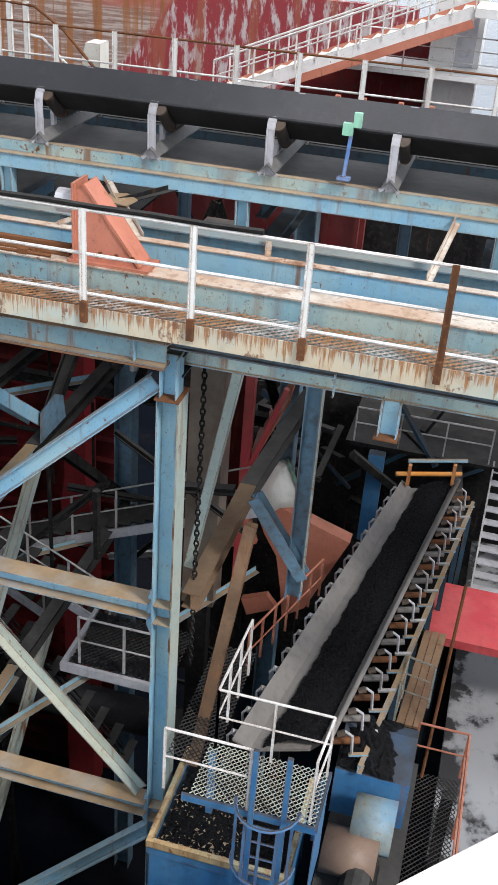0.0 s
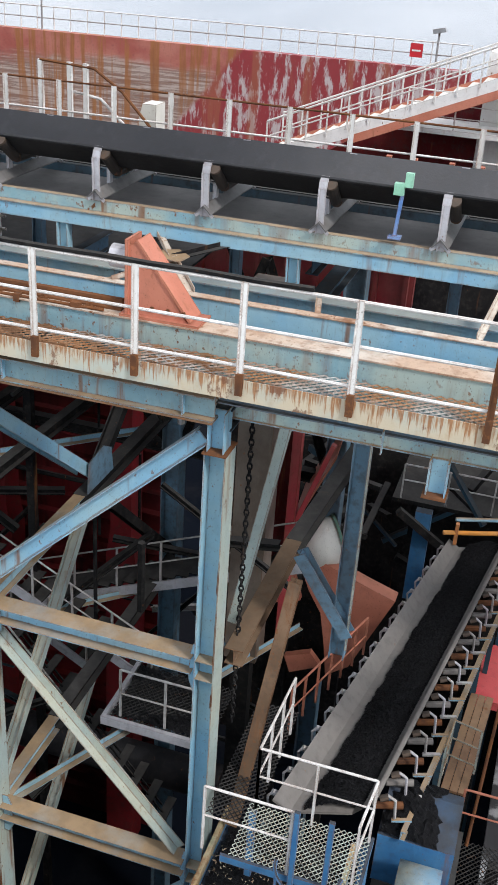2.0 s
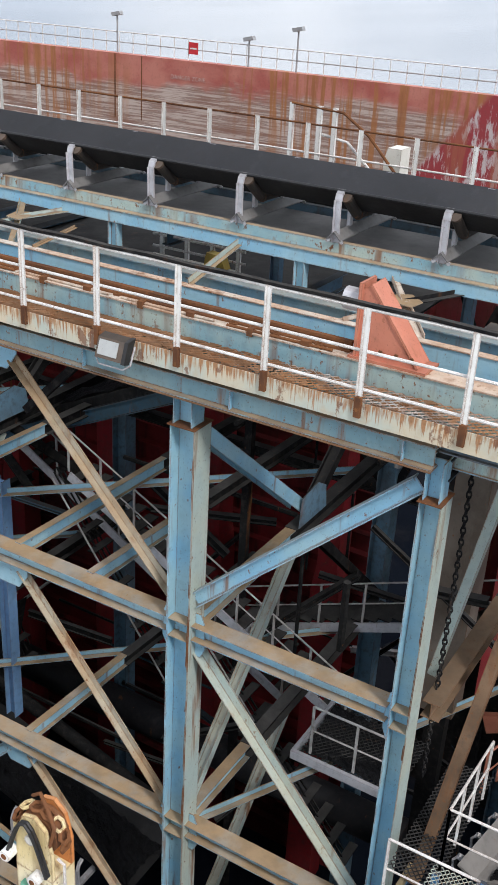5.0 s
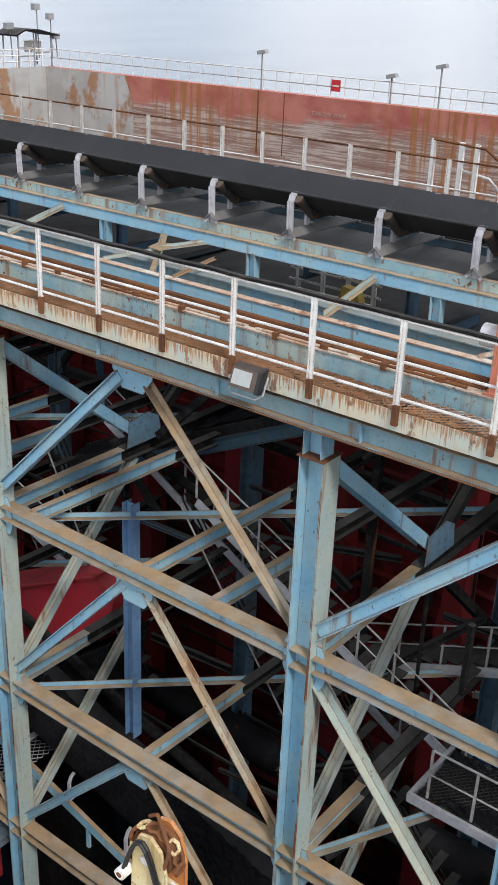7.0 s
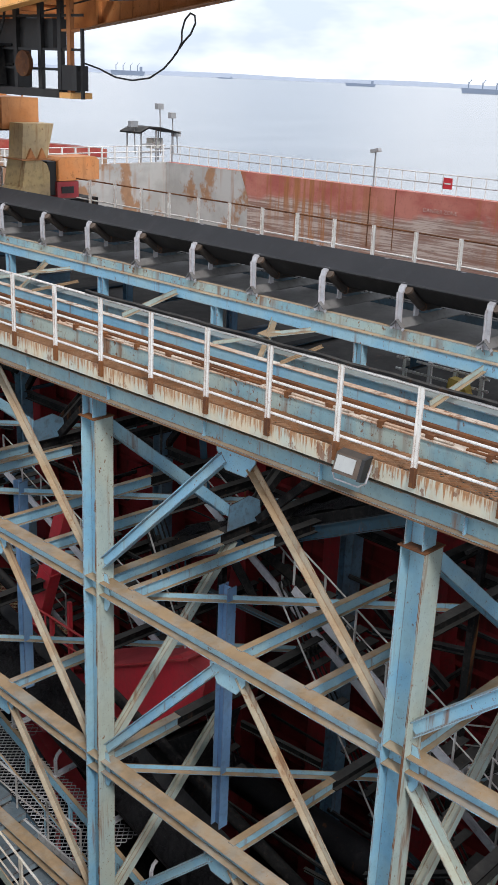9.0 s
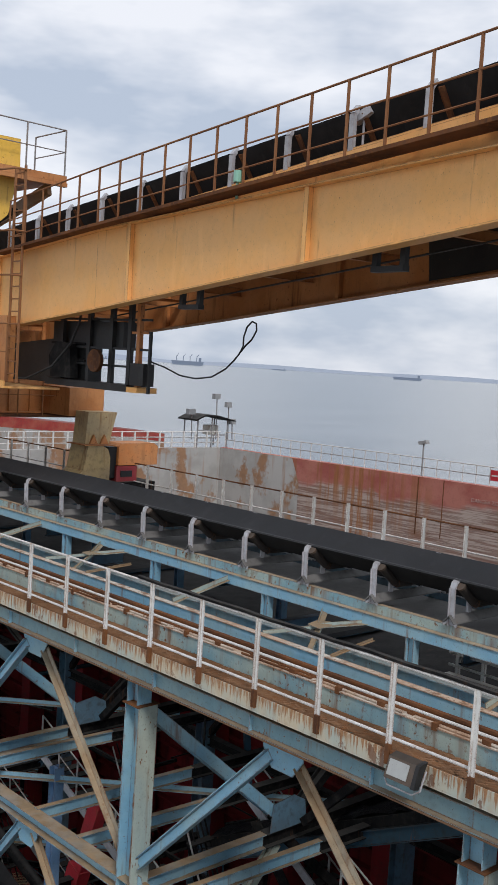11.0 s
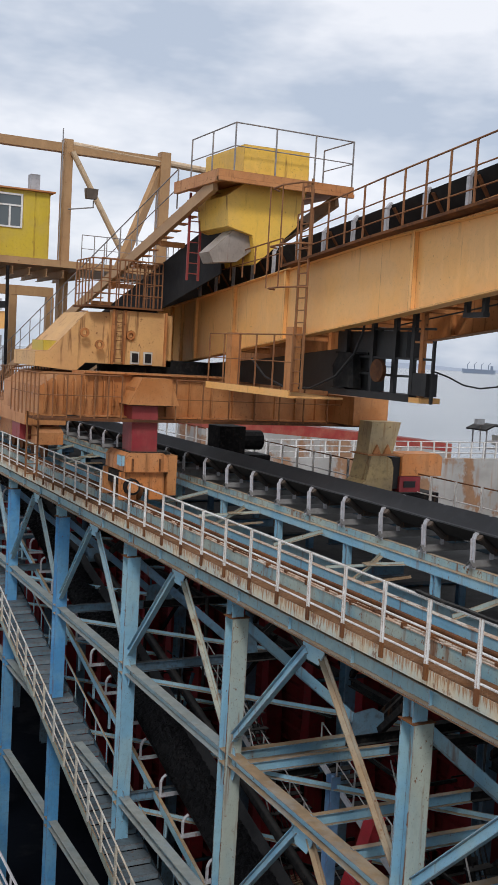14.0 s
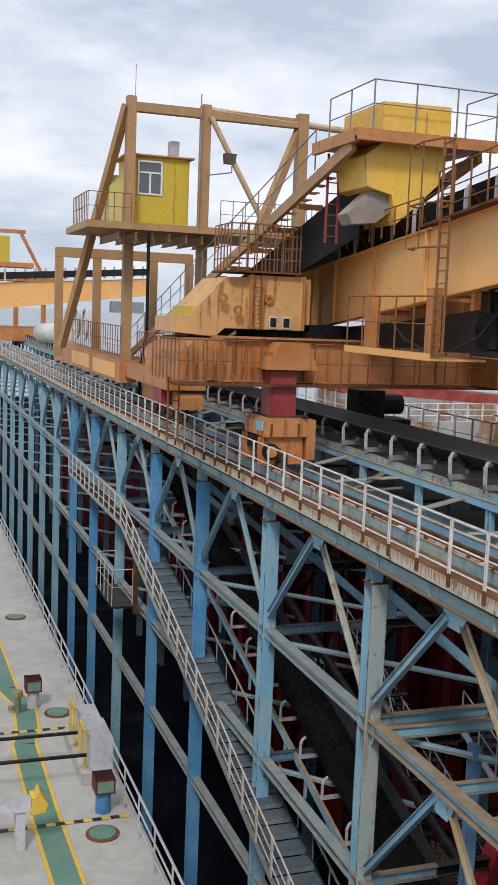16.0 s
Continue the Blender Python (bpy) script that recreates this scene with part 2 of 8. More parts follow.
def make_fascia():
    """Pale edge plate with rust that weeps from its upper lip in many thin runs."""
    m = Mat("rust-wept walkway edge paint")
    sp = m.n.new("ShaderNodeSeparateXYZ")
    m.l.new(m.geo.outputs["Position"], sp.inputs[0])
    base = m.mix(m.step(m.noise(1.4, 5), 0.36, 0.62), (0.43, 0.47, 0.41), (0.54, 0.47, 0.34))
    base = m.mix(m.math("MULTIPLY", m.step(m.noise(6, 5), 0.5, 0.7), 0.4), base, (0.42, 0.30, 0.18))
    height = m.step(sp.outputs["Z"], 11.02, 11.34)
    run = m.noise(19, 4, (0.2, 1, 0.07), 0.66)
    gate = m.n.new("ShaderNodeMath")
    gate.operation = "MULTIPLY_ADD"
    m.l.new(height, gate.inputs[0])
    gate.inputs[1].default_value = 0.20
    m.l.new(run, gate.inputs[2])
    wept = m.step(gate.outputs[0], 0.60, 0.74)
    base = m.mix(m.math("MULTIPLY", wept, 0.9), base, m.mix(m.noise(22, 3), (0.15, 0.055, 0.02), (0.46, 0.20, 0.06)))
    pit = m.step(m.noise(3, 6, (1, 1, 0.7), 0.7), 0.56, 0.62)
    base = m.mix(m.math("MULTIPLY", pit, 0.8), base, (0.16, 0.06, 0.028))
    m.bump(m.noise(26, 4), 0.3, 0.008)
    return m.done(base, 0.75)


def make_hold_red():
    m = Mat("sooted dark red hold paint")
    base = m.mix(m.noise(0.8, 5), (0.15, 0.014, 0.017), (0.20, 0.024, 0.026))
    soot = m.step(m.noise(0.16, 5, (1, 1, 1.0), 0.6, (3, 11, 5)), 0.47, 0.63)
    base = m.mix(m.math("MULTIPLY", soot, 0.75), base, (0.014, 0.011, 0.011))
    base = m.mix(m.math("MULTIPLY", m.step(m.noise(2.5, 5, (1, 1, 0.15)), 0.5, 0.7), 0.6), base, (0.014, 0.012, 0.012))
    m.b.inputs["Specular IOR Level"].default_value = 0.08
    return m.done(base, 0.85)


def make_floor():
    m = Mat("coal-dusted hold floor with sky tint")
    m.bump(m.noise(3, 6), 0.5, 0.05)
    m.b.inputs["Specular IOR Level"].default_value = 0.04
    wet = m.step(m.noise(0.22, 5, (1, 1, 1), 0.6, (2, 5, 0)), 0.52, 0.62)
    # the faint blue is the sky's reflection put into the floor colour
    return m.done(m.mix(wet, (0.004, 0.006, 0.010), (0.010, 0.011, 0.014)), m.mix(wet, (0.95,) * 3, (0.8,) * 3))


def make_wall_red():
    m = Mat("scraped rusty red bulwark")
    sp = m.n.new("ShaderNodeSeparateXYZ")
    m.l.new(m.geo.outputs["Position"], sp.inputs[0])
    rake = m.n.new("ShaderNodeMath")
    rake.operation = "MULTIPLY_ADD"
    m.l.new(sp.outputs["Z"], rake.inputs[0])
    rake.inputs[1].default_value = 0.85
    m.l.new(sp.outputs["Y"], rake.inputs[2])
    aft = m.math("SUBTRACT", 1.0, m.step(rake.outputs[0], 24.0, 24.4))
    base = m.mix(m.step(m.noise(0.5, 5, (1, 1, 1.4)), 0.35, 0.65), (0.33, 0.085, 0.065), (0.43, 0.16, 0.12))
    base = m.mix(aft, base, (0.26, 0.030, 0.035))
    base = m.mix(m.math("MULTIPLY", m.step(m.noise(9, 5), 0.5, 0.75), 0.3), base, (0.10, 0.05, 0.045))
    # scraped to brown primer below a wavering edge
    q = m.n.new("ShaderNodeMath")
    q.operation = "MULTIPLY_ADD"
    m.l.new(m.noise(0.22, 5, (1, 1, 1.5), 0.6), q.inputs[0])
    q.inputs[1].default_value = 3.4
    m.l.new(sp.outputs["Z"], q.inputs[2])
    low = m.math("MULTIPLY", m.math("SUBTRACT", 1.0, m.step(q.outputs[0], 10.4, 11.0)), m.math("SUBTRACT", 1.0, aft))
    ripple = m.noise(1.6, 6, (1, 0.22, 5.5), 0.62)
    brown = m.mix(m.step(ripple, 0.38, 0.60), (0.20, 0.125, 0.095), (0.45, 0.39, 0.34))
    base = m.mix(m.math("MULTIPLY", low, 0.88), base, brown)
    line = m.math("MULTIPLY", m.step(ripple, 0.475, 0.495), m.math("SUBTRACT", 1.0, m.step(ripple, 0.495, 0.515)))
    base = m.mix(m.math("MULTIPLY", m.math("MULTIPLY", line, low), 0.55), base, (0.07, 0.045, 0.035))
    # rust weeping down the plates
    where = m.step(m.noise(0.13, 3, (1, 1, 0.5), 0.5, (0, 9, 0)), 0.47, 0.60)
    zone = m.math("MULTIPLY", m.step(sp.outputs["Y"], 17.0, 18.5), m.math("SUBTRACT", 1.0, m.step(sp.outputs["Y"], 24.0, 29.0)))
    where = m.math("MAXIMUM", where, zone)
    runs = m.math("MULTIPLY", m.step(m.noise(2.4, 6, (1, 1, 0.05), 0.66), 0.46, 0.58), m.math("MULTIPLY", where, m.math("SUBTRACT", 1.0, aft)))
    base = m.mix(m.math("MULTIPLY", runs, 0.9), base, m.mix(m.noise(4, 4, (1, 1, 0.2)), (0.16, 0.055, 0.02), (0.42, 0.17, 0.05)))
    # bare flakes on the crimson plates
    flake = m.math("MULTIPLY", m.step(m.noise(2.6, 7, (1, 1, 0.28), 0.72), 0.50, 0.60), aft)
    base = m.mix(m.math("MULTIPLY", flake, 0.85), base, (0.50, 0.46, 0.45))
    drip = m.math("MULTIPLY", m.step(m.noise(1.1, 5, (1, 1, 0.08), 0.6, (1, 2, 3)), 0.55, 0.66), aft)
    base = m.mix(m.math("MULTIPLY", drip, 0.6), base, (0.30, 0.10, 0.05))
    m.bump(m.noise(1.5, 5, (1, 1, 2)), 0.2, 0.05)
    return m.done(base, 0.7)


def make_wall_grey():
    m = Mat("grey primed bulwark with rust patches")
    base = m.mix(m.step(m.noise(0.5, 5), 0.4, 0.6), (0.34, 0.33, 0.31), (0.42, 0.41, 0.39))
    patch = m.step(m.noise(0.42, 6, (1, 1, 0.8), 0.65, (1.7, 4.4, 2)), 0.50, 0.58)
    base = m.mix(m.math("MULTIPLY", patch, 0.9), base, m.mix(m.noise(3, 4), (0.16, 0.07, 0.03), (0.42, 0.22, 0.10)))
    runs = m.step(m.noise(1.6, 5, (1, 1, 0.08)), 0.56, 0.70)
    base = m.mix(m.math("MULTIPLY", runs, 0.5), base, (0.30, 0.14, 0.06))
    return m.done(base, 0.7)


def make_glass():
    m = Mat("dusty window glass")
    m.b.inputs["Transmission Weight"].default_value = 0.0
    return m.done((0.10, 0.12, 0.13), 0.08)


# distance haze is mixed into the flat surface colour
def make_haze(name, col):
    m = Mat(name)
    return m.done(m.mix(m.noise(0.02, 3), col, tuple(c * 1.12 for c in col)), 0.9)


FASCIA, HOLD_RED = make_fascia(), make_hold_red()
TRIPPER = painted("amber yellow tripper paint", (0.78, 0.47, 0.07), (0.72, 0.44, 0.09), 0.4, None, 0, 0.12)
COAL, WATER, FLOOR, WALL_RED, WALL_GREY, GLASS = make_coal(), make_water(), make_floor(), make_wall_red(), make_wall_grey(), make_glass()
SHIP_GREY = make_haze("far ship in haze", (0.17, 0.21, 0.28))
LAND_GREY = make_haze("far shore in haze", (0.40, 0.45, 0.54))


# ---- mesh helpers ----
class Geo:
    """Collects the faces of one mesh."""

    def __init__(self):
        self.v, self.f = [], []

    def add(self, verts, faces):
        n = len(self.v)
        self.v += [tuple(p) for p in verts]
        self.f += [tuple(i + n for i in face) for face in faces]
        return self

    def box(self, x0, y0, z0, x1, y1, z1):
        p = [(x, y, z) for z in (z0, z1) for y in (y0, y1) for x in (x0, x1)]
        return self.add(p, [(0, 2, 3, 1), (4, 5, 7, 6), (0, 1, 5, 4), (2, 6, 7, 3), (0, 4, 6, 2), (1, 3, 7, 5)])

    def prism(self, outline, a, b, axis="y"):
        """A flat outline of (u, v) pushed from a to b along an axis: y takes (x, z), x takes (y, z), z takes (x, y)."""
        at = {"y": lambda u, v, w: (u, w, v), "x": lambda u, v, w: (w, u, v), "z": lambda u, v, w: (u, v, w)}[axis]
        n = len(outline)
        p = [at(u, v, a) for u, v in outline] + [at(u, v, b) for u, v in outline]
        return self.add(p, [tuple(range(n)), tuple(range(2 * n - 1, n - 1, -1))] + [(i, i + n, (i + 1) % n + n, (i + 1) % n) for i in range(n)])

    def sweep(self, p, q, outline, up=(0, 0, 1)):
        """An outline of (side, up) pushed from p to q."""
        p, q = Vector(p), Vector(q)
        d = (q - p).normalized()
        u = Vector(up)
        s = d.cross(u)
        if s.length < 1e-4:
            s = d.cross(Vector((1, 0, 0)))
        s.normalize()
        u = s.cross(d)
        n = len(outline)
        pts = [c + s * a + u * b for c in (p, q) for a, b in outline]
        return self.add(pts, [tuple(range(n)), tuple(range(2 * n - 1, n - 1, -1))] + [(i, i + n, (i + 1) % n + n, (i + 1) % n) for i in range(n)])

    def bar(self, p, q, w, h, up=(0, 0, 1)):
        return self.sweep(p, q, [(-w / 2, -h / 2), (w / 2, -h / 2), (w / 2, h / 2), (-w / 2, h / 2)], up)

    def ibeam(self, p, q, w, h, t=0.02, web=0.014, up=(0, 0, 1)):
        a, b, c = w / 2, h / 2, web / 2
        return self.sweep(p, q, [(-a, -b), (a, -b), (a, -b + t), (c, -b + t), (c, b - t), (a, b - t), (a, b), (-a, b), (-a, b - t), (-c, b - t), (-c, -b + t), (-a, -b + t)], up)

    def channel(self, p, q, w, h, t=0.014, up=(0, 0, 1)):
        a, b = w / 2, h / 2
        return self.sweep(p, q, [(-a, -b), (a, -b), (a, -b + t), (-a + t, -b + t), (-a + t, b - t), (a, b - t), (a, b), (-a, b)], up)

    def angle(self, p, q, w, h, t=0.012, up=(0, 0, 1)):
        a, b = w / 2, h / 2
        return self.sweep(p, q, [(-a, -b), (a, -b), (a, -b + t), (-a + t, -b + t), (-a + t, b), (-a, b)], up)

    def tube(self, p, q, r, n=8, r2=None):
        ring = lambda k: [(math.cos(2 * math.pi * i / n) * k, math.sin(2 * math.pi * i / n) * k) for i in range(n)]
        if r2 is None:
            return self.sweep(p, q, ring(r))
        g = Geo().sweep(p, q, ring(1.0))
        p, q = Vector(p), Vector(q)
        pts = [p + (Vector(v) - p) * r for v in g.v[:n]] + [q + (Vector(v) - q) * r2 for v in g.v[n:]]
        return self.add(pts, g.f)

    def path(self, pts, r, n=6):
        """One bent tube through the points."""
        pts = [Vector(p) for p in pts]
        rings, side = [], None
        for i, p in enumerate(pts):
            d = (pts[min(i + 1, len(pts) - 1)] - pts[max(i - 1, 0)]).normalized()
            if side is None:
                side = d.cross(Vector((0, 0, 1)) if abs(d.z) < 0.9 else Vector((1, 0, 0)))
            side = (side - d * side.dot(d)).normalized()
            up = side.cross(d)
            rings += [p + side * (r * math.cos(2 * math.pi * k / n)) + up * (r * math.sin(2 * math.pi * k / n)) for k in range(n)]
        m = len(pts)
        faces = [tuple(range(n)), tuple(range(n * m - 1, n * (m - 1) - 1, -1))]
        faces += [(j * n + k, (j + 1) * n + k, (j + 1) * n + (k + 1) % n, j * n + (k + 1) % n) for j in range(m - 1) for k in range(n)]
        return self.add(rings, faces)

    def mesh(self, name, mat, smooth=False):
        me = bpy.data.meshes.new(name)
        me.from_pydata(self.v, [], self.f)
        bm = bmesh.new()
        bm.from_mesh(me)
        bmesh.ops.recalc_face_normals(bm, faces=bm.faces)
        bm.to_mesh(me)
        bm.free()
        me.materials.append(mat)
        if smooth:
            me.polygons.foreach_set("use_smooth", [len(p.vertices) == 4 for p in me.polygons])
        return me


def thing(name, label, category, at=(0, 0, 0), group="", kind=""):
    ob = new(name)
    ob.empty_display_size = 0.2
    ob.location = at
    return tagged(ob, label, category, group, kind)


def solid(name, geo, mat, label, category, group="", kind="", smooth=False):
    return tagged(new(name, geo.mesh(name, mat, smooth)), label, category, group, kind)


def part(name, geo, mat, parent, label="", smooth=False, at=None):
    """One mesh under a thing or part, its shape given in the world's metres (or in the parent's, with at)."""
    me = geo if isinstance(geo, bpy.types.Mesh) else geo.mesh(name, mat, smooth)
    ob = new(name, me)
    ob.parent = parent
    if at is None:
        base, up = Vector((0, 0, 0)), parent
        while up is not None:
            base += Vector(up.location)
            up = up.parent
        ob.location = -base
    else:
        ob.location = at
    if label:
        tagged(ob, label)
    return ob

# ---- sea, far shore, ships at anchor ----
g = Geo()
R = 4600
BX0, BX1, BY0, BY1 = 5.3, 50.0, -30.0, 150.0      # the barge's hull, where there is no water
g.add([(-R, -R, 0), (BX0, -R, 0), (BX1, -R, 0), (R, -R, 0), (-R, BY0, 0), (BX0, BY0, 0), (BX1, BY0, 0), (R, BY0, 0),
       (-R, BY1, 0), (BX0, BY1, 0), (BX1, BY1, 0), (R, BY1, 0), (-R, R, 0), (BX0, R, 0), (BX1, R, 0), (R, R, 0)],
      [(0, 1, 5, 4), (1, 2, 6, 5), (2, 3, 7, 6), (4, 5, 9, 8), (6, 7, 11, 10), (8, 9, 13, 12), (9, 10, 14, 13), (10, 11, 15, 14)])
solid("water", g, WATER, "calm grey sea under an overcast sky", "water", kind="structure")

# ---- the conveyor trestle along +y ----
XF, XM, XR = 10.40, 14.05, 18.0           # front, middle and rear column rows
Z_CAP, Z_L1, Z_L2, Z_L3, Z_FOOT = 10.22, 6.95, 3.05, -0.75, -9.0
BAY, Y_B = 6.9, 6.74
Y_A, Y_END = 3.26, 140.0
WALK_Z, RAIL_TOP = 11.30, 12.47


def column_mesh(h):
    g = Geo()
    w = 0.40
    return g.ibeam((0, 0, 0), (0, 0, h), w, w, 0.022, 0.016, (0, 1, 0))


trestle = thing("conveyor_trestle", "tall light blue braced steel trestle carrying belt conveyors, rust-stained", "trestle", (XF, Y_B, Z_FOOT))
H_COL = Z_CAP - Z_FOOT
front_col = Geo().box(-0.008, -0.178, 0, 0.008, 0.178, H_COL).mesh("column", BLUE)
flange_far = Geo().box(-0.2, 0.178, 0, 0.2, 0.2, H_COL).mesh("flange", BLUE)
flange_near = Geo().box(-0.2, -0.2, 0, 0.2, -0.178, H_COL).mesh("flange", BEIGE)
flange_blue = Geo().box(-0.2, -0.2, 0, 0.2, -0.178, H_COL).mesh("flange", BLUE)
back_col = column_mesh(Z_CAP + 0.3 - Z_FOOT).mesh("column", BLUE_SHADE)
cap = Geo().box(-0.25, -0.22, 0, 0.22, 0.22, 0.015).mesh("cap_plate", RUSTY)
stub = Geo()
stub.ibeam((0, 0, 0), (0, 0, 0.52), 0.30, 0.30, 0.015, 0.012, (0, 1, 0))
stub = stub.mesh("stub_post", BLUE)
stiff = Geo().box(-0.19, -0.176, 0, -0.01, 0.176, 0.015).mesh("stiffener", BEIGE)
gus = Geo().prism([(-0.42, 0), (0.42, 0), (0.42, -0.22), (0.22, -0.5), (-0.22, -0.5), (-0.42, -0.22)], -0.009, 0.009, "x").mesh("gusset_plate", BLUE)

vivid = [Geo().box(*b).mesh(n, BLUE_VIVID) for n, b in (("column", (-0.008, -0.178, 0, 0.008, 0.178, H_COL)), ("flange", (-0.2, 0.178, 0, 0.2, 0.2, H_COL)), ("flange", (-0.2, -0.2, 0, 0.2, -0.178, H_COL)))]
node_plate = {sg: Geo().prism([(sg * 0.201, 0.30), (sg * 0.30, 0.30), (sg * 0.36, 0.14), (sg * 0.38, -0.30), (sg * 0.30, -0.46), (sg * 0.201, -0.46)], -0.006, 0.006, "x").mesh("node_plate", BLUE) for sg in (-1, 1)}
seam_mesh = []
for k in range(3):
    rnd, g, z = random.Random(60 + k), Geo(), 5.5
    while z < H_COL - 0.4:
        ln, w = rnd.uniform(0.15, 1.3), rnd.uniform(0.008, 0.022)
        g.prism([(-0.178, z), (-0.178 + w, z + 0.1 * ln), (-0.178 + w * rnd.uniform(0.3, 1), z + 0.7 * ln), (-0.178, z + ln)], -0.2035, -0.200, "x")
        g.prism([(-0.2, z), (-0.2 + w, z + 0.2 * ln), (-0.2 + 0.5 * w, z + 0.9 * ln), (-0.2, z + ln)], -0.2035, -0.200, "x")
        z += ln + rnd.uniform(0.0, 0.9) * (1.6 if z > 9 else 0.5)
    seam_mesh.append(g.mesh("rust_seam", RUSTY))
col_y = [Y_A] + [Y_B + BAY * i for i in range(20)]
for y in col_y:
    strong = 30 < y < 62 and round((y - Y_B) / BAY) != 6
    c = part("column", vivid[0] if strong else front_col, None, trestle, "strong blue repainted column" if strong else "", at=(0, y - Y_B, 0))
    if y == Y_A:
        c.scale = (0.95, 0.70, 1)
    part("flange", vivid[1] if strong else flange_far, None, c, at=(0, 0, 0))
    part("flange", vivid[2] if strong else flange_near if y < 22 else flange_blue, None, c, "dust-faded flange" if y < 22 else "", at=(0, 0, 0))
    part("cap_plate", cap, None, c, "rusty cap plate", at=(0, 0, Z_CAP - Z_FOOT))
    part("stub_post", stub, None, c, at=(-0.06, 0, Z_CAP - Z_FOOT + 0.022))
    for z in (Z_L1, Z_L2, Z_L3):
        for dz in (-0.16, 0.14):
            part("stiffener", stiff, None, c, at=(0, 0, z + dz - Z_FOOT))
    if y < 28:
        for z in (Z_L1, Z_L2):
            for sg in (-1, 1) if y > Y_A else (1,):
                part("node_plate", node_plate[sg], None, c, at=(-0.03, 0, z - Z_FOOT))
        tagged(part("rust_seam", seam_mesh[round(y) % 3], None, c, "brown rust weeping along the flange", at=(0, 0, 0)), kind="stuff")
    part("column", back_col, None, trestle, at=(XR - XF, y - Y_B, 0))


def beam(p, q, mat, w=0.26, h=0.30, kind="ibeam", name="beam", up=(0, 0, 1), parent=None):
    g = Geo()
    if kind == "ibeam":
        g.ibeam(p, q, w, h, 0.018, 0.012, up)
    elif kind == "channel":
        g.channel(p, q, w, h, 0.014, up)
    elif kind == "angle":
        g.angle(p, q, w, h, 0.014, up)
    elif kind == "tube":
        g.tube(p, q, w / 2, 10)
    else:
        g.bar(p, q, w, h, up)
    return part(name, g, mat, parent or trestle)


for i, (y0, y1) in enumerate(zip(col_y, col_y[1:])):
    ym, far = (y0 + y1) / 2, i > 8
    a, b = y0 + 0.2, y1 - 0.2
    # the front plane
    for z in (Z_L1, Z_L2, Z_L3):
        beam((XF, a, z), (XF, b, z), BLUE if i < 3 else BLUE_GREY, 0.30, 0.26)
    if i == 0:
        beam((XF - 0.05, b, Z_L1 + 0.55), (XF - 0.05, a, Z_CAP + 0.15), BLUE, 0.17, 0.22, "ibeam", "brace")
        beam((XF, b, Z_L1 - 0.30), (XF, a + 0.1, Z_L2 + 0.25), BEIGE, 0.16, 0.16, "angle", "brace")
        beam((XF, a - 0.1, Z_L2 - 0.45), (XF, b, -0.95), BLUE, 0.18, 0.22, "ibeam", "brace")
    else:
        beam((XF, ym - 0.30, Z_CAP + 0.15), (XF, a + 0.05, Z_L1 + 0.45), (BROWN if i % 3 else BEIGE) if i < 4 else BLUE_GREY, 0.13, 0.13, "angle", "brace")
        beam((XF - 0.03, ym + 0.25, Z_CAP + 0.15), (XF - 0.03, b, Z_L1 + 0.50), BLUE, 0.15, 0.19, "ibeam", "brace")
        part("gusset_plate", gus, None, trestle, at=(-0.02, ym - Y_B, Z_CAP + 0.46 - Z_FOOT))
        for zt, zb in ((Z_L1, Z_L2), (Z_L2, Z_L3)) if i < 3 else ():
            part("gusset_plate", gus, None, trestle, at=(-0.02, ym - Y_B, zt - 0.10 - Z_FOOT))
            beam((XF, ym - 0.25, zt - 0.25), (XF, a + 0.05, zb + 0.25), BROWN if i < 3 else BLUE_GREY, 0.125, 0.125, "angle", "brace")
            beam((XF, ym + 0.25, zt - 0.30), (XF, b, zb + 0.35), BLUE, 0.14, 0.18, "ibeam", "brace")
    # plan bracing and the planes behind
    for z in (Z_L1, Z_L2) if i else (Z_L2,):
        beam((XF + 0.2, b + 0.3, z - 0.35), (17.2, a, z - 0.35), BLUE, 0.12, 0.12, "angle", "plan_brace")
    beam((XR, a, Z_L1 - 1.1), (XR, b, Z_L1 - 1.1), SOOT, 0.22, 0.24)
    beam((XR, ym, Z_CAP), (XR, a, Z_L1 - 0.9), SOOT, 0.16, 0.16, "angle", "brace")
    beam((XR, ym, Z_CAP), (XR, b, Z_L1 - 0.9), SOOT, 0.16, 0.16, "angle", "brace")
    if 0 < i < 3:
        # floor beams from the front plane to the rear row, their rear parts black
        for yb, xe in ((y1 - 0.78, 14.2), (ym - 0.12, 14.4), (y0 + 1.85, 13.6)):
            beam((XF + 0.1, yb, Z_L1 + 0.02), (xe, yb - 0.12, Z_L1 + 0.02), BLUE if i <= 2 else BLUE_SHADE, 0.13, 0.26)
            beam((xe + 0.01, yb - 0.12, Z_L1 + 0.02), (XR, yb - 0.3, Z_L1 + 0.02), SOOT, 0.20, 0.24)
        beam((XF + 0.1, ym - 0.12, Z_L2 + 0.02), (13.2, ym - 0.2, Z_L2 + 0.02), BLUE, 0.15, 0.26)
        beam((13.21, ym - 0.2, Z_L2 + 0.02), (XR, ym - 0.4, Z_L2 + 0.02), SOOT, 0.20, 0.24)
        beam((12.3, y1 - 1.49, 1.3), (12.3, y1 - 1.49, Z_L1 - 0.12), LILAC, 0.24, 0.24, "ibeam", "hanger_post", (0, 1, 0))
        beam((XM + 0.2, ym, Z_CAP), (XM + 0.2, y1 - 0.4, Z_L1 + 0.3), SOOT, 0.16, 0.16, "angle", "brace")
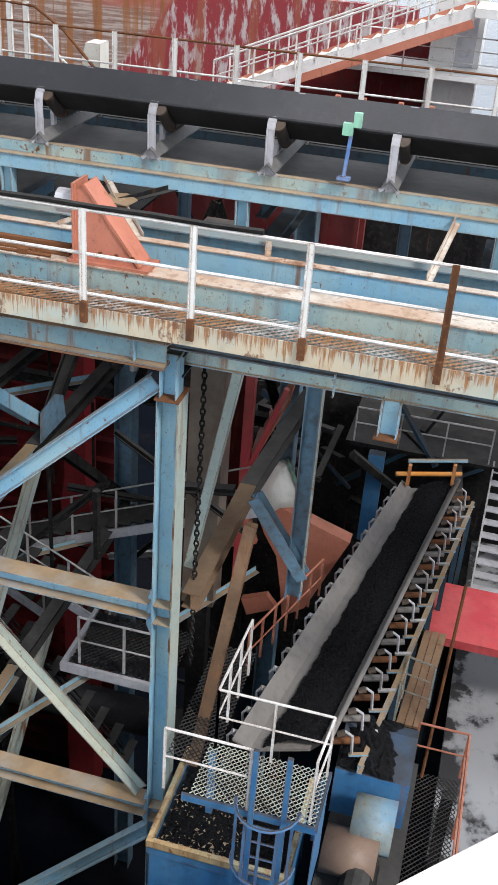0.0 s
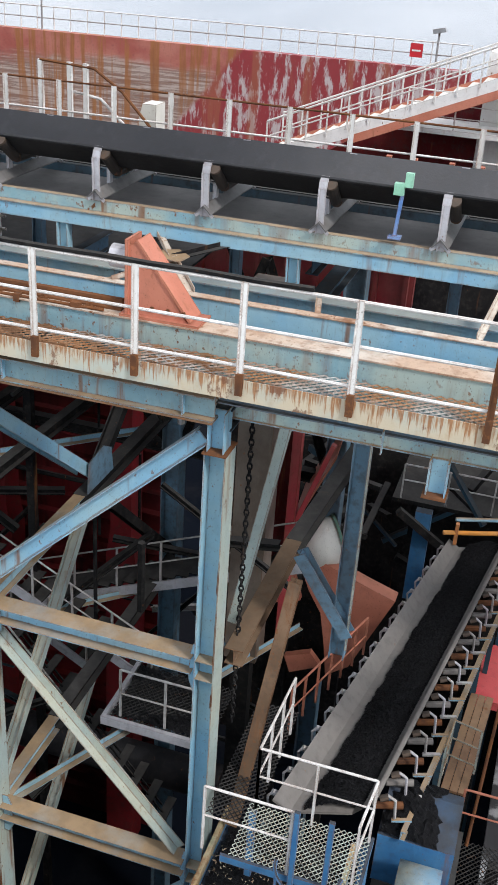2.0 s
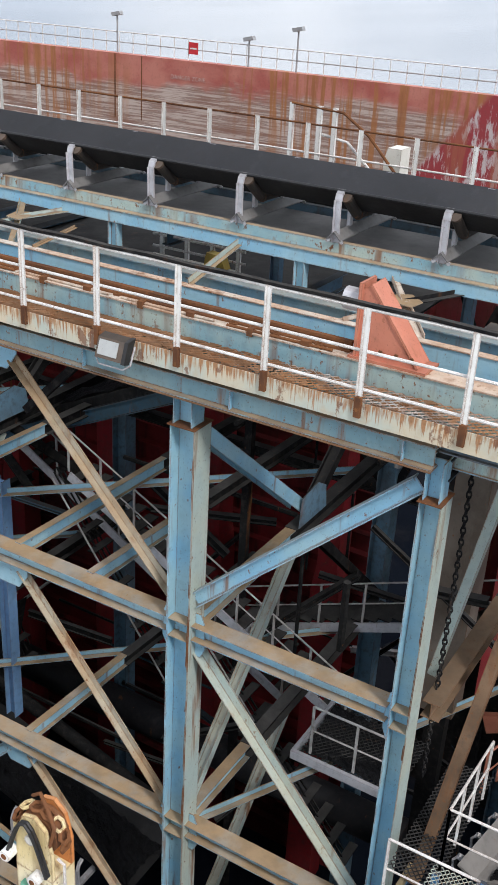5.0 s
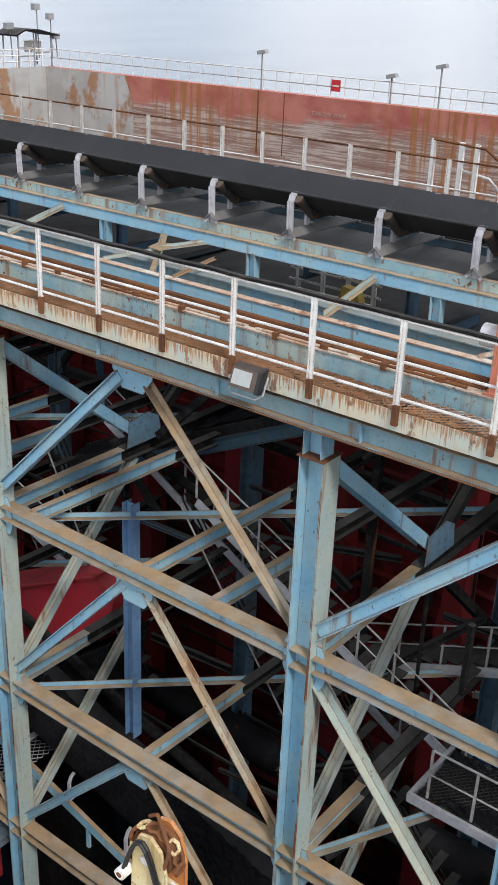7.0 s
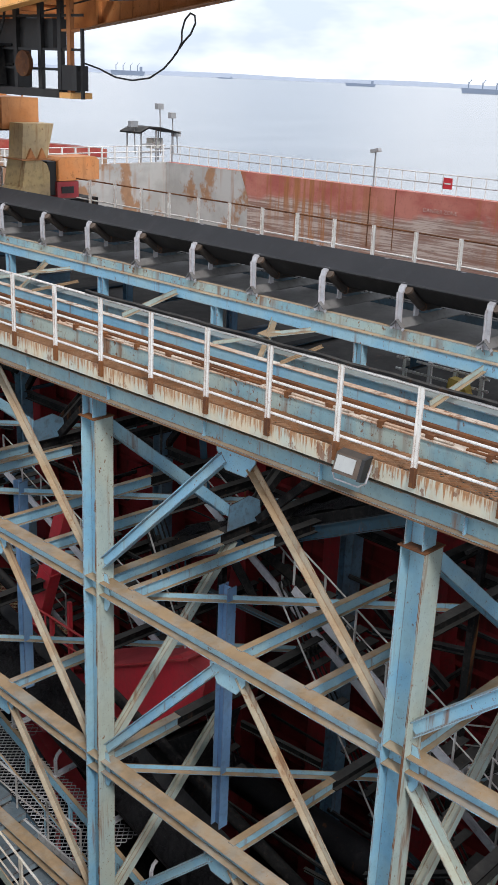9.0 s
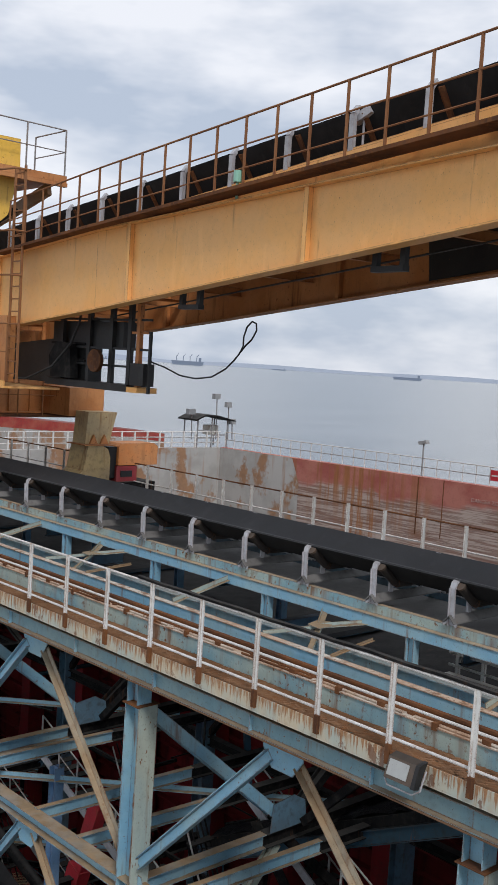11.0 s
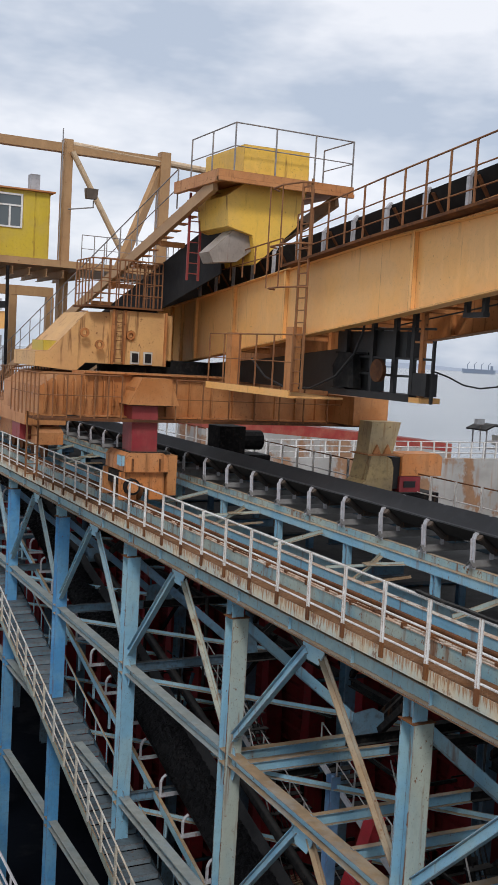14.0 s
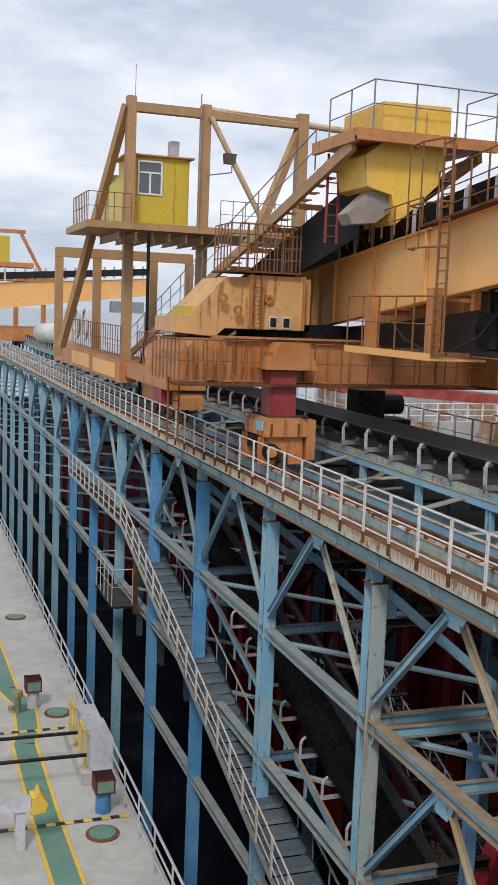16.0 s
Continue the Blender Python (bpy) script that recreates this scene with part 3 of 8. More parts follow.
    # the longitudinal beam under the walkway, with stiffeners
    beam((XF - 0.25, y0, 10.86), (XF - 0.25, y1, 10.86), EDGE, 0.20, 0.30, "ibeam", "edge_beam")
    part("lower_flange", Geo().box(XF - 0.365, y0, 10.685, XF - 0.13, y1, 10.707), BROWN_BEAM, trestle, "rusted lower flange")

for y in col_y[:12]:
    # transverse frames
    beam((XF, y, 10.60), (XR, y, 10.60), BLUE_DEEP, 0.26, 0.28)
    if y == Y_A:
        continue
    # frames further in take the copies of BLUE darkened for shade
    near = y < 22
    for z in (Z_L1, Z_L2) if y < 30 else (Z_L1,):
        xe = 13.5 if z > 5 else 12.4
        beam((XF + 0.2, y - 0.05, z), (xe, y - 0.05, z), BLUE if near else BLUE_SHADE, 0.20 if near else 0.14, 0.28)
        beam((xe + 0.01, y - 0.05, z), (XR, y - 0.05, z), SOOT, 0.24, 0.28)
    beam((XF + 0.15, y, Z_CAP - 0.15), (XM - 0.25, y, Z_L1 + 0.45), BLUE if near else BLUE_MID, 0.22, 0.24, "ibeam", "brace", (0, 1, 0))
    part("gusset_plate", Geo().prism([(XM - 0.5, Z_L1 + 0.16), (XM + 0.5, Z_L1 + 0.16), (XM + 0.42, Z_L1 + 0.62), (XM + 0.1, Z_L1 + 0.80), (XM - 0.45, Z_L1 + 0.72)], y - 0.19, y - 0.17), BLUE_SHADE, trestle, "shade-darkened blue gusset plate")
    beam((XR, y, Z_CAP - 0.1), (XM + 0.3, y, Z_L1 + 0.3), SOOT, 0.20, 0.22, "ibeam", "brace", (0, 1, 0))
    if y > 18:
        continue
    beam((XM - 0.15, y, Z_L1 - 0.18), (XF + 0.2, y, Z_L2 + 0.2), BEIGE, 0.18, 0.18, "ibeam", "brace", (0, 1, 0))
    beam((XM + 0.15, y, Z_L1 - 0.18), (XR, y, Z_L2 + 0.2), SOOT, 0.18, 0.18, "ibeam", "brace", (0, 1, 0))
    beam((XM - 0.1, y, Z_L2 - 0.2), (XF + 0.2, y, Z_L3 + 0.2), BEIGE, 0.18, 0.18, "ibeam", "brace", (0, 1, 0))
# the end of the trestle runs on over the transfer point
beam((XF - 0.1, -9, 10.95), (XF - 0.1, Y_A, 10.95), BLUE_SHADE, 0.12, 0.14, "ibeam", "edge_beam")

# ---- front walkway: fascia, grating, crane girder and rail ----
walkway = thing("front_walkway", "narrow rusty expanded-metal walkway along the trestle edge", "walkway", (10.3, 20, WALK_Z))
Y_W0 = -9.0
g = Geo().box(9.985, Y_W0, WALK_Z - 0.22, 10.0, Y_END, WALK_Z + 0.035)
g.box(10.0, Y_W0, WALK_Z - 0.22, 10.06, Y_END, WALK_Z - 0.205)
part("fascia", g, FASCIA, walkway, "pale edge angle streaked with rust")


GRATE = painted("worn grating steel", (0.36, 0.38, 0.37), (0.27, 0.135, 0.06), 1.0, None, 0, 0.2, 0.8, edge=0)
DIRT = painted("rust scale and coal dirt", (0.15, 0.08, 0.042), (0.23, 0.125, 0.068), 0.6, None, 0, 0.4, 0.95, shine=0.05)


def coal_patch():
    """Dirt that has caught in the grating, thin by the transfer end and thick further on."""
    rnd, g = random.Random(9), Geo()
    for k in range(15000):
        y = 3 + 43 * rnd.random()
        if rnd.random() > min(1.0, 0.10 + max(0, y - 4.8) * 0.25):
            continue
        x, s = rnd.uniform(10.02, 10.6), rnd.uniform(0.03, 0.09)
        z = WALK_Z + rnd.uniform(0.0, 0.012)
        n = rnd.randint(4, 6)
        g.add([(min(10.62, max(10.0, x + s * rnd.uniform(0.5, 1) * math.cos(6.283 * i / n))), y + 1.6 * s * rnd.uniform(0.5, 1) * math.sin(6.283 * i / n), z) for i in range(n)], [tuple(range(n))])
    return g


def grating(x0, x1, y0, y1, z, dx=0.05, dy=0.12, t=0.009):
    """Expanded metal: zigzag strands that meet in diamonds."""
    g = Geo()
    nx, ny = int((x1 - x0) / dx), int((y1 - y0) / dy)
    for r in range(nx):
        xa = x0 + (r + 0.5) * dx
        for k in range(ny * 2):
            s0, s1 = (1, -1) if (k + r) % 2 else (-1, 1)
            ya = y0 + k * dy / 2
            p, q = (xa + s0 * dx / 2, ya), (xa + s1 * dx / 2, ya + dy / 2)
            g.add([(p[0] - t, p[1], z), (p[0] + t, p[1], z + 0.012), (q[0] + t, q[1], z + 0.012), (q[0] - t, q[1], z)], [(0, 1, 2, 3)])
    return g


GRATE_RUST = painted("rust-eaten grating steel", (0.20, 0.095, 0.045), (0.27, 0.15, 0.085), 0.8, None, 0, 0.3, 0.9, edge=0)
tagged(part("grating", grating(10.0, 10.62, Y_W0 + 5, 5.5, WALK_Z), GRATE, walkway, "worn expanded-metal grating"), kind="stuff")
tagged(part("grating", grating(10.0, 10.62, 5.5, 46, WALK_Z), GRATE_RUST, walkway, "rust-eaten expanded-metal grating"), kind="stuff")
tagged(part("dirt", coal_patch(), DIRT, walkway, "rust scale and dirt lying on the grating"), kind="stuff")
part("far_plate", Geo().box(10.0, 46, WALK_Z - 0.01, 10.62, Y_END, WALK_Z), RUSTY, walkway)
for k in range(60):
    y = -8 + k * 1.9
    part("bearer", Geo().angle((10.02, y, WALK_Z - 0.06), (10.62, y, WALK_Z - 0.06), 0.06, 0.06), BEIGE, walkway)

girder = thing("crane_girder", "light blue plate girder with a rusty crane rail on top", "girder", (11.0, 20, 10.4))
part("web", Geo().box(10.63, Y_W0, 10.55, 10.645, Y_END, 11.555), BLUE_WEB, girder)
part("web", Geo().box(10.955, Y_W0, 10.55, 10.97, Y_END, 11.555), BLUE, girder)
part("top_flange", Geo().box(10.605, Y_W0, 11.557, 10.99, Y_END, 11.575), CREAM_WORN, girder, "worn cream top flange")
part("bottom_flange", Geo().box(10.605, Y_W0, 10.53, 10.99, Y_END, 10.548), BLUE, girder)
g = Geo().sweep((10.84, 4.72, 11.636), (10.84, Y_END, 11.636), [(-0.07, -0.06), (0.07, -0.06), (0.07, -0.035), (0.014, -0.02), (0.014, 0.03), (0.036, 0.036), (0.036, 0.075), (-0.036, 0.075), (-0.036, 0.036), (-0.014, 0.03), (-0.014, -0.02), (-0.07, -0.035)])
part("crane_rail", g, RUSTY, girder, "rusty crane rail")
clip = Geo().box(-0.06, -0.05, 0, 0.0, 0.05, 0.03).box(-0.045, -0.02, 0.03, -0.015, 0.02, 0.06).mesh("rail_clip", RUSTY)
for k in range(2, 120):
    part("rail_clip", clip, None, girder, at=(-0.16 - 0.07, Y_A + k * 0.62 - 20, 11.576 - 10.4))
for k in range(24):
    y = 4.9 + k * 1.7
    c = part("cable_conduit", Geo().tube((10.66, y, 11.60), (10.655 + 0.02 * (k % 3), y + 1.5, 11.59), 0.02), CREAM_WORN if k % 3 else RUSTY, girder, "broken rusty conduit pipe")
    part("conduit_clamp", Geo().box(10.625, y + 0.3, 11.576, 10.70, y + 0.42, 11.64), RUSTY, c)
    part("conduit_clamp", Geo().box(10.60, y + 1.1, 11.53, 10.69, y + 1.18, 11.63), RUSTY, c)

beam2 = thing("inner_girder", "light blue longitudinal beam with rust runs", "girder", (12.3, 20, 11.2))
part("beam", Geo().channel((11.75, Y_W0, 11.42), (11.75, Y_END, 11.42), 0.12, 0.30, 0.016), BLUE, beam2)
part("top_strip", Geo().box(11.67, Y_W0, 11.571, 11.82, Y_END, 11.585), CREAM_WORN, beam2, "bare worn top edge")
part("lower_beam", Geo().ibeam((12.75, Y_W0, 11.27), (12.75, Y_END, 11.27), 0.22, 0.32, 0.02, 0.014), BLUE_GREY, beam2)

# ---- front railing ----


def railing(name, x, ys, z0, z1, zs, mat, label, top_mat=None, post_w=0.075, thick=0.012, rail_r=0.021):
    rl = thing(name, label, "railing", (x, ys[0], z0))
    post = Geo().box(-thick, -post_w / 2, 0, 0, post_w / 2, z1 - z0).box(-thick - 0.03, post_w / 2 - thick, 0, -thick, post_w / 2, z1 - z0).mesh("post", mat)
    foot = Geo().box(-thick - 0.034, -post_w / 2 - 0.003, -0.06, 0.003, post_w / 2 + 0.003, 0.20).mesh("post_foot", RUSTY)
    bare = Geo().box(-thick, -post_w / 2, 0, 0, post_w / 2, z1 - z0).box(-thick - 0.03, post_w / 2 - thick, 0, -thick, post_w / 2, z1 - z0).mesh("post", RUSTY) if x < 12 else None
    for y in ys:
        p = part("post", bare if bare and abs(y - 0.22) < 0.1 else post, None, rl, at=(0, y - ys[0], 0))
        if z1 > 12 and x < 12 and y < 40:
            part("post_foot", foot, None, p, "rusted post foot", at=(0, 0, 0))
    for k, z in enumerate(zs):
        part("rail", Geo().tube((x + 0.01, ys[0], z), (x + 0.01, ys[-1], z), rail_r), top_mat if top_mat and k == 0 else mat, rl)
    return rl


railing("walkway_railing", 9.985, [7.95 + 1.252 * i for i in range(100, -6, -1)] + [0.22 - 1.25 * i for i in range(8)], WALK_Z - 0.08, RAIL_TOP, (RAIL_TOP - 0.02, 11.96, 11.50), WHITE, "chipped white painted steel railing with flat posts")

# ---- main belt conveyor ----
conv = thing("main_conveyor", "long belt conveyor with grey rubber belt on trough idlers", "conveyor", (14.4, 20, 12.0))
Y_C0, Y_C1 = -9.0, 139.0
for xs in (13.25, 15.08):
    near_side = xs < 14
    # the far stringer wears BLUE_SHADE, so its shade is painted on
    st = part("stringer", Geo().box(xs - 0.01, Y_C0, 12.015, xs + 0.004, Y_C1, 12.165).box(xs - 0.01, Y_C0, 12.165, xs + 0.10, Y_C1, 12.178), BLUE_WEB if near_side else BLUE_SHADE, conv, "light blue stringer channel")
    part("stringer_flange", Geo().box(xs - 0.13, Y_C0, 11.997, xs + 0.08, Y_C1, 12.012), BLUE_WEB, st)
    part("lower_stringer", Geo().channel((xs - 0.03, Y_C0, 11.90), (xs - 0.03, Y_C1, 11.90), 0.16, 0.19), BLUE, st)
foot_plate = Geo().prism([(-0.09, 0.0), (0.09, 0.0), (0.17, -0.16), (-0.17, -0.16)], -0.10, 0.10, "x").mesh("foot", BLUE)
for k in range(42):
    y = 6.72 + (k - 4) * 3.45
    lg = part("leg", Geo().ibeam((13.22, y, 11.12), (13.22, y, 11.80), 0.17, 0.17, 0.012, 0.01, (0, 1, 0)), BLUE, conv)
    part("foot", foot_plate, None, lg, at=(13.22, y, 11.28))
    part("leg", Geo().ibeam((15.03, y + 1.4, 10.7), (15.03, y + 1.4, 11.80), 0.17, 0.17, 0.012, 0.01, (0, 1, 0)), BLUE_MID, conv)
belt_sec = [(13.27, 12.90), (13.66, 12.60), (14.60, 12.60), (14.97, 12.90), (14.97, 12.925), (14.59, 12.625), (13.67, 12.625), (13.27, 12.925)]
part("carrying_belt", Geo().prism(belt_sec, Y_C0, Y_C1), RUBBER, conv, "grey troughed rubber belt, empty")
# black copy of the belt rubber: coal dirt plus the shade beneath it
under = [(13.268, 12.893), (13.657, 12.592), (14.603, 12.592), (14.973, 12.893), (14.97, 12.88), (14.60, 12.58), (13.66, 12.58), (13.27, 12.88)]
part("belt_underside", Geo().prism(under, Y_C0, Y_C1), RUBBER_DARK, conv, "underside of the belt, black with coal and shade")
part("return_belt", Geo().prism([(13.32, 12.05), (14.98, 12.05), (14.98, 12.07), (13.32, 12.07)], Y_C0, Y_C1), RUBBER_PALE, conv, "flat grey return belt")

# the cross bar: an angle with its ridge upwards
cross_mesh = Geo().sweep((-1.0, 0, 0.06), (1.14, 0, 0.06), [(0, 0.11), (-0.11, 0.0), (-0.11, -0.02), (0, 0.09), (0.11, -0.02), (0.11, 0.0)]).mesh("idler_frame", DUSTY)
idler_posts, idler_brackets = [], []
for sg in (-1, 1):
    # a folded flat bar bent inwards at the top, on a splayed foot
    fold = [(-0.011, -0.05), (0.011, -0.05), (0.011, 0.036), (0.046, 0.036), (0.046, 0.05), (-0.011, 0.05)]
    g = Geo().sweep((sg * 0.91, 0, 0.0), (sg * 0.93, 0, 0.60), fold, (0, 1, 0))
    g.bar((sg * 0.93, 0, 0.59), (sg * 0.90, 0, 0.69), 0.025, 0.11, (0, 1, 0))
    g.bar((sg * 0.90, 0, 0.68), (sg * 0.82, 0, 0.73), 0.03, 0.11, (0, 1, 0))
    for d in (-0.13, 0.13):
        g.bar((sg * 0.92, 0, 0.10), (sg * 0.95, d, 0.008), 0.05, 0.016, (1, 0, 0))
    idler_posts.append(g.mesh("post", GALV))
    idler_brackets.append(Geo().sweep((sg * 0.45, 0, 0.12), (sg * 0.45, 0, 0.36), [(-0.05, -0.01), (0.05, -0.01), (0.05, 0.01), (0.009, 0.01), (0.009, 0.06), (-0.009, 0.06), (-0.009, 0.01), (-0.05, 0.01)], (0, 1, 0)).mesh("bracket", GALV))
roller_mesh = [Geo().tube(a, b, 0.08, 14).tube(Vector(b).lerp(Vector(a), -0.03), b, 0.03, 8).mesh("roller", ROLLER) for a, b in (((-0.43, -0.09, 0.33), (0.43, -0.09, 0.33)), ((-0.47, -0.09, 0.35), (-0.86, -0.09, 0.65)), ((0.47, -0.09, 0.35), (0.86, -0.09, 0.65)))]
IDL = 1.622
cap_mesh = [Geo().tube((sg * 0.84, -0.09, 0.635), (sg * 0.875, -0.09, 0.662), 0.085, 14).mesh("bearing_cap", CAP_BROWN) for sg in (-1, 1)]
for k in range(-5, 80):
    y = 6.2 + IDL * k
    f = part("idler_frame", cross_mesh, None, conv, "coal-dusted angle bar", at=(14.13 - 14.4, y - 20, 12.178 - 12.0))
    for rm in roller_mesh:
        part("roller", rm, None, f, at=(0, 0, 0))
    for pm in idler_posts:
        part("post", pm, None, f, "grey bent idler post", at=(0, 0, 0))
    for pm in idler_brackets:
        part("bracket", pm, None, f, at=(0, 0, 0))
    for cm in cap_mesh:
        part("bearing_cap", cm, None, f, "worn brown bearing cap", at=(0, 0, 0))
# the decked walkway behind the belt, and the beam that carries it
rear_walk = thing("rear_walkway", "dark grated walkway behind the belt conveyor", "walkway", (17.8, 20, 11.4))
part("deck_plate", Geo().box(18.4, -9, 11.35, 20.7, 110, 11.40), SOOT, rear_walk)
part("beam", Geo().ibeam((18.0, -9, 11.0), (18.0, 110, 11.0), 0.25, 0.5), BLUE_DEEP, rear_walk)
part("beam", Geo().ibeam((20.4, -9, 11.1), (20.4, 110, 11.1), 0.2, 0.46), BLUE_DEEP, rear_walk)
for k in range(18):
    part("bearer", Geo().ibeam((15.1, 3.45 + 7 * k, 11.15), (20.5, 3.45 + 7 * k, 11.15), 0.2, 0.36), BLUE_DEEP, rear_walk)
part("service_pipe", Geo().tube((16.3, -9, 11.75), (16.3, 110, 11.75), 0.12, 10), SOOT, rear_walk)
part("service_pipe", Geo().tube((16.8, -9, 11.6), (16.8, 110, 11.6), 0.08, 8), BLUE_MID, rear_walk)
# added black plate: stands for the unlit void and keeps skylight out of the hold
part("void_plate", Geo().box(14.0, 5.6, 10.62, 17.85, 110, 10.66), SOOT, rear_walk, "black plate added for the dark void under the belts")
part("air_pipe", Geo().tube((15.3, -9, 12.36), (15.3, 110, 12.36), 0.03, 8), WHITE_DIRTY, rear_walk, "thin white pipe")
part("cable_tray", Geo().channel((15.6, -9, 11.85), (15.6, 110, 11.85), 0.3, 0.1), BLUE_MID, rear_walk)

lb = thing("void_plate_rail", "white guard rail and yellow box on the black plate", "railing", (15.3, 9.9, 10.66))
for y in (9.05, 9.6, 10.15, 10.7):
    part("post", Geo().box(15.28, y - 0.04, 10.66, 15.34, y + 0.04, 11.12), WHITE, lb)
for z in (10.86, 11.08):
    part("rail", Geo().tube((15.3, 8.9, z), (15.3, 10.9, z), 0.025, 6), WHITE, lb)
part("tray", Geo().box(15.05, 9.0, 10.66, 15.2, 10.8, 10.76), CREAM, lb)
part("yellow_box", Geo().prism([(9.15, 10.76), (9.6, 10.76), (9.55, 11.02), (9.25, 11.0)], 15.02, 15.22, "x"), LINE, lb, "yellow steel box")

# rear railing of the conveyor walkway
railing("rear_railing", 19.6, [0.35 + 1.215 * i for i in range(-6, 90)], 11.4, 12.70, (12.68, 12.10), WHITE, "dirty white railing with a rusty top rail", RUSTY, 0.10)

# ---- the barge: hold floor, hold wall, far bulwark ----
solid("hull_end", Geo().box(5.3, 149.5, -9.4, 50, 150, 3.0), SOOT, "dark end of the barge hold", "wall", kind="structure")
solid("hull_stern", Geo().box(5.3, -30.5, -9.4, 50, -30, 3.0), SOOT, "dark end of the barge hold", "wall", kind="structure")
solid("floor", Geo().box(5.3, -30, -9.4, 50, 150, -9.0), FLOOR, "coal-dusted dark steel hold floor", "floor", kind="structure")
hold = thing("hold_wall", "dark red ribbed steel hold wall", "wall", (21, 20, -9.0), kind="structure")
part("plate", Geo().box(21.0, 8.0, -9.0, 21.3, 140, 10.4), HOLD_RED, hold)
for k in range(31):
    z = -8.0 + k * 0.6
    part("rib", Geo().box(20.78, 8.0, z, 21.0, 140, z + 0.03), HOLD_RED, hold)

bulwark = thing("wall_far", "scraped rusty red bulwark of the vessel", "wall", (46, 30, 0), kind="structure")
g = Geo()
YE = 5.0
XE = 46.0 + (52.5 - YE) * 0.0497
g.add([(XE, YE, -3), (46.0, 52.5, -3), (46.0, 52.5, 10.3), (XE, YE, 10.3), (XE + 0.6, YE, -3), (46.6, 52.8, -3), (46.6, 52.8, 10.3), (XE + 0.6, YE, 10.3)],
      [(0, 1, 2, 3), (4, 7, 6, 5), (3, 2, 6, 7), (0, 4, 5, 1), (0, 3, 7, 4), (1, 5, 6, 2)])
part("plating", g, WALL_RED, bulwark)
part("grey_plating", Geo().add([(45.97, 52.5, -3), (46.33, 45.2, -3), (46.33, 45.2, 8.8), (46.31, 45.9, 10.3), (45.97, 52.5, 10.3)], [(0, 1, 2, 3, 4)]), WALL_GREY, bulwark, "grey primed plating with rust patches")
part("end_plating", Geo().box(24, 52.5, -3, 46, 52.9, 10.3), WALL_GREY, bulwark, "grey end bulkhead with rust patches")

# ---- own ship's deck ----
solid("deck", Geo().box(-25, -5, 4.6, 5.2, 120, 5.0), DECK, "light grey painted ship's deck", "deck", kind="structure")

# ---- the travelling stacker on the trestle ----
RUST_PAINT = painted("thin brown rusty handrail paint", (0.22, 0.09, 0.036), (0.28, 0.125, 0.05), 0.6, None, 0, 0.2, 0.8)
STEEL_GREY = painted("grey handrail paint", (0.24, 0.25, 0.26), (0.3, 0.3, 0.3), 0.25, None, 0, 0.2, 0.6)
MAROON = painted("maroon pier paint", (0.24, 0.022, 0.03), (0.27, 0.045, 0.045), 0.3, None, 0, 0.2)


def fence(parent, pts, h, mat, spacing=0.95, rails=(1.0, 0.52), r=0.02, name="guard_rail", flat=(0.045, 0.03)):
    """A handrail along pts (its feet) as a part: posts and rails are its pieces."""
    root = part(name, Geo().tube(Vector(pts[0]) + Vector((0, 0, h)), Vector(pts[1]) + Vector((0, 0, h)), r), mat, parent)
    base = root.location.copy()
    for i, (a, b) in enumerate(zip(pts, pts[1:])):
        a, b = Vector(a), Vector(b)
        for k in rails:
            if k < 1 or i > 0:
                part("rail", Geo().tube(a + Vector((0, 0, h * k)), b + Vector((0, 0, h * k)), r * (1 if k == 1 else 0.8), 6), mat, root, at=(0, 0, 0))
        n = max(1, round((b - a).length / spacing))
        for j in range(0 if i == 0 else 1, n + 1):
            p = a.lerp(b, j / n)
            part("post", Geo().bar(p, p + Vector((0, 0, h)), flat[0], flat[1], (1, 0, 0)), mat, root, at=(0, 0, 0))
    return root


stacker = thing("travelling_stacker", "ochre yellow rail-mounted stacker with cab, tripper stair and boom conveyor, rust-stained", "stacker", (11, 29, 11.7))
B_OFF = Vector((0.9951, -0.0993, 0.0))


def ring_bar(c, r, n, w, h, axis):
    """A closed square-section ring round the axis x or y."""
    g = Geo()
    for k in range(n):
        a = 2 * math.pi * k / n
        for rr, d in ((r - w / 2, -h / 2), (r + w / 2, -h / 2), (r + w / 2, h / 2), (r - w / 2, h / 2)):
            u, v = rr * math.cos(a), rr * math.sin(a)
            g.v.append((c[0] + u, c[1] + d, c[2] + v) if axis == "y" else (c[0] + d, c[1] + u, c[2] + v))
    for k in range(n):
        for i in range(4):
            p, q = 4 * k, 4 * ((k + 1) % n)
            g.f.append((p + i, q + i, q + (i + 1) % 4, p + (i + 1) % 4))
    return g


def on_boom(y, z, off=0.0):
    return Vector((12.85 + 0.09975 * (y - 21.12), y, z)) + B_OFF * off


def top_z(y):
    return 17.55 + (36.5 - y) * 0.0686 if y > 19 else 18.75 + (19 - y) * 0.036


def bot_z(y):
    return 15.45 + (36.5 - y) * 0.092 if y > 19 else 17.06 + (19 - y) * 0.1012


ST = [36.5, 27.75, 19.0, 12.0, 5.0, -1.5]
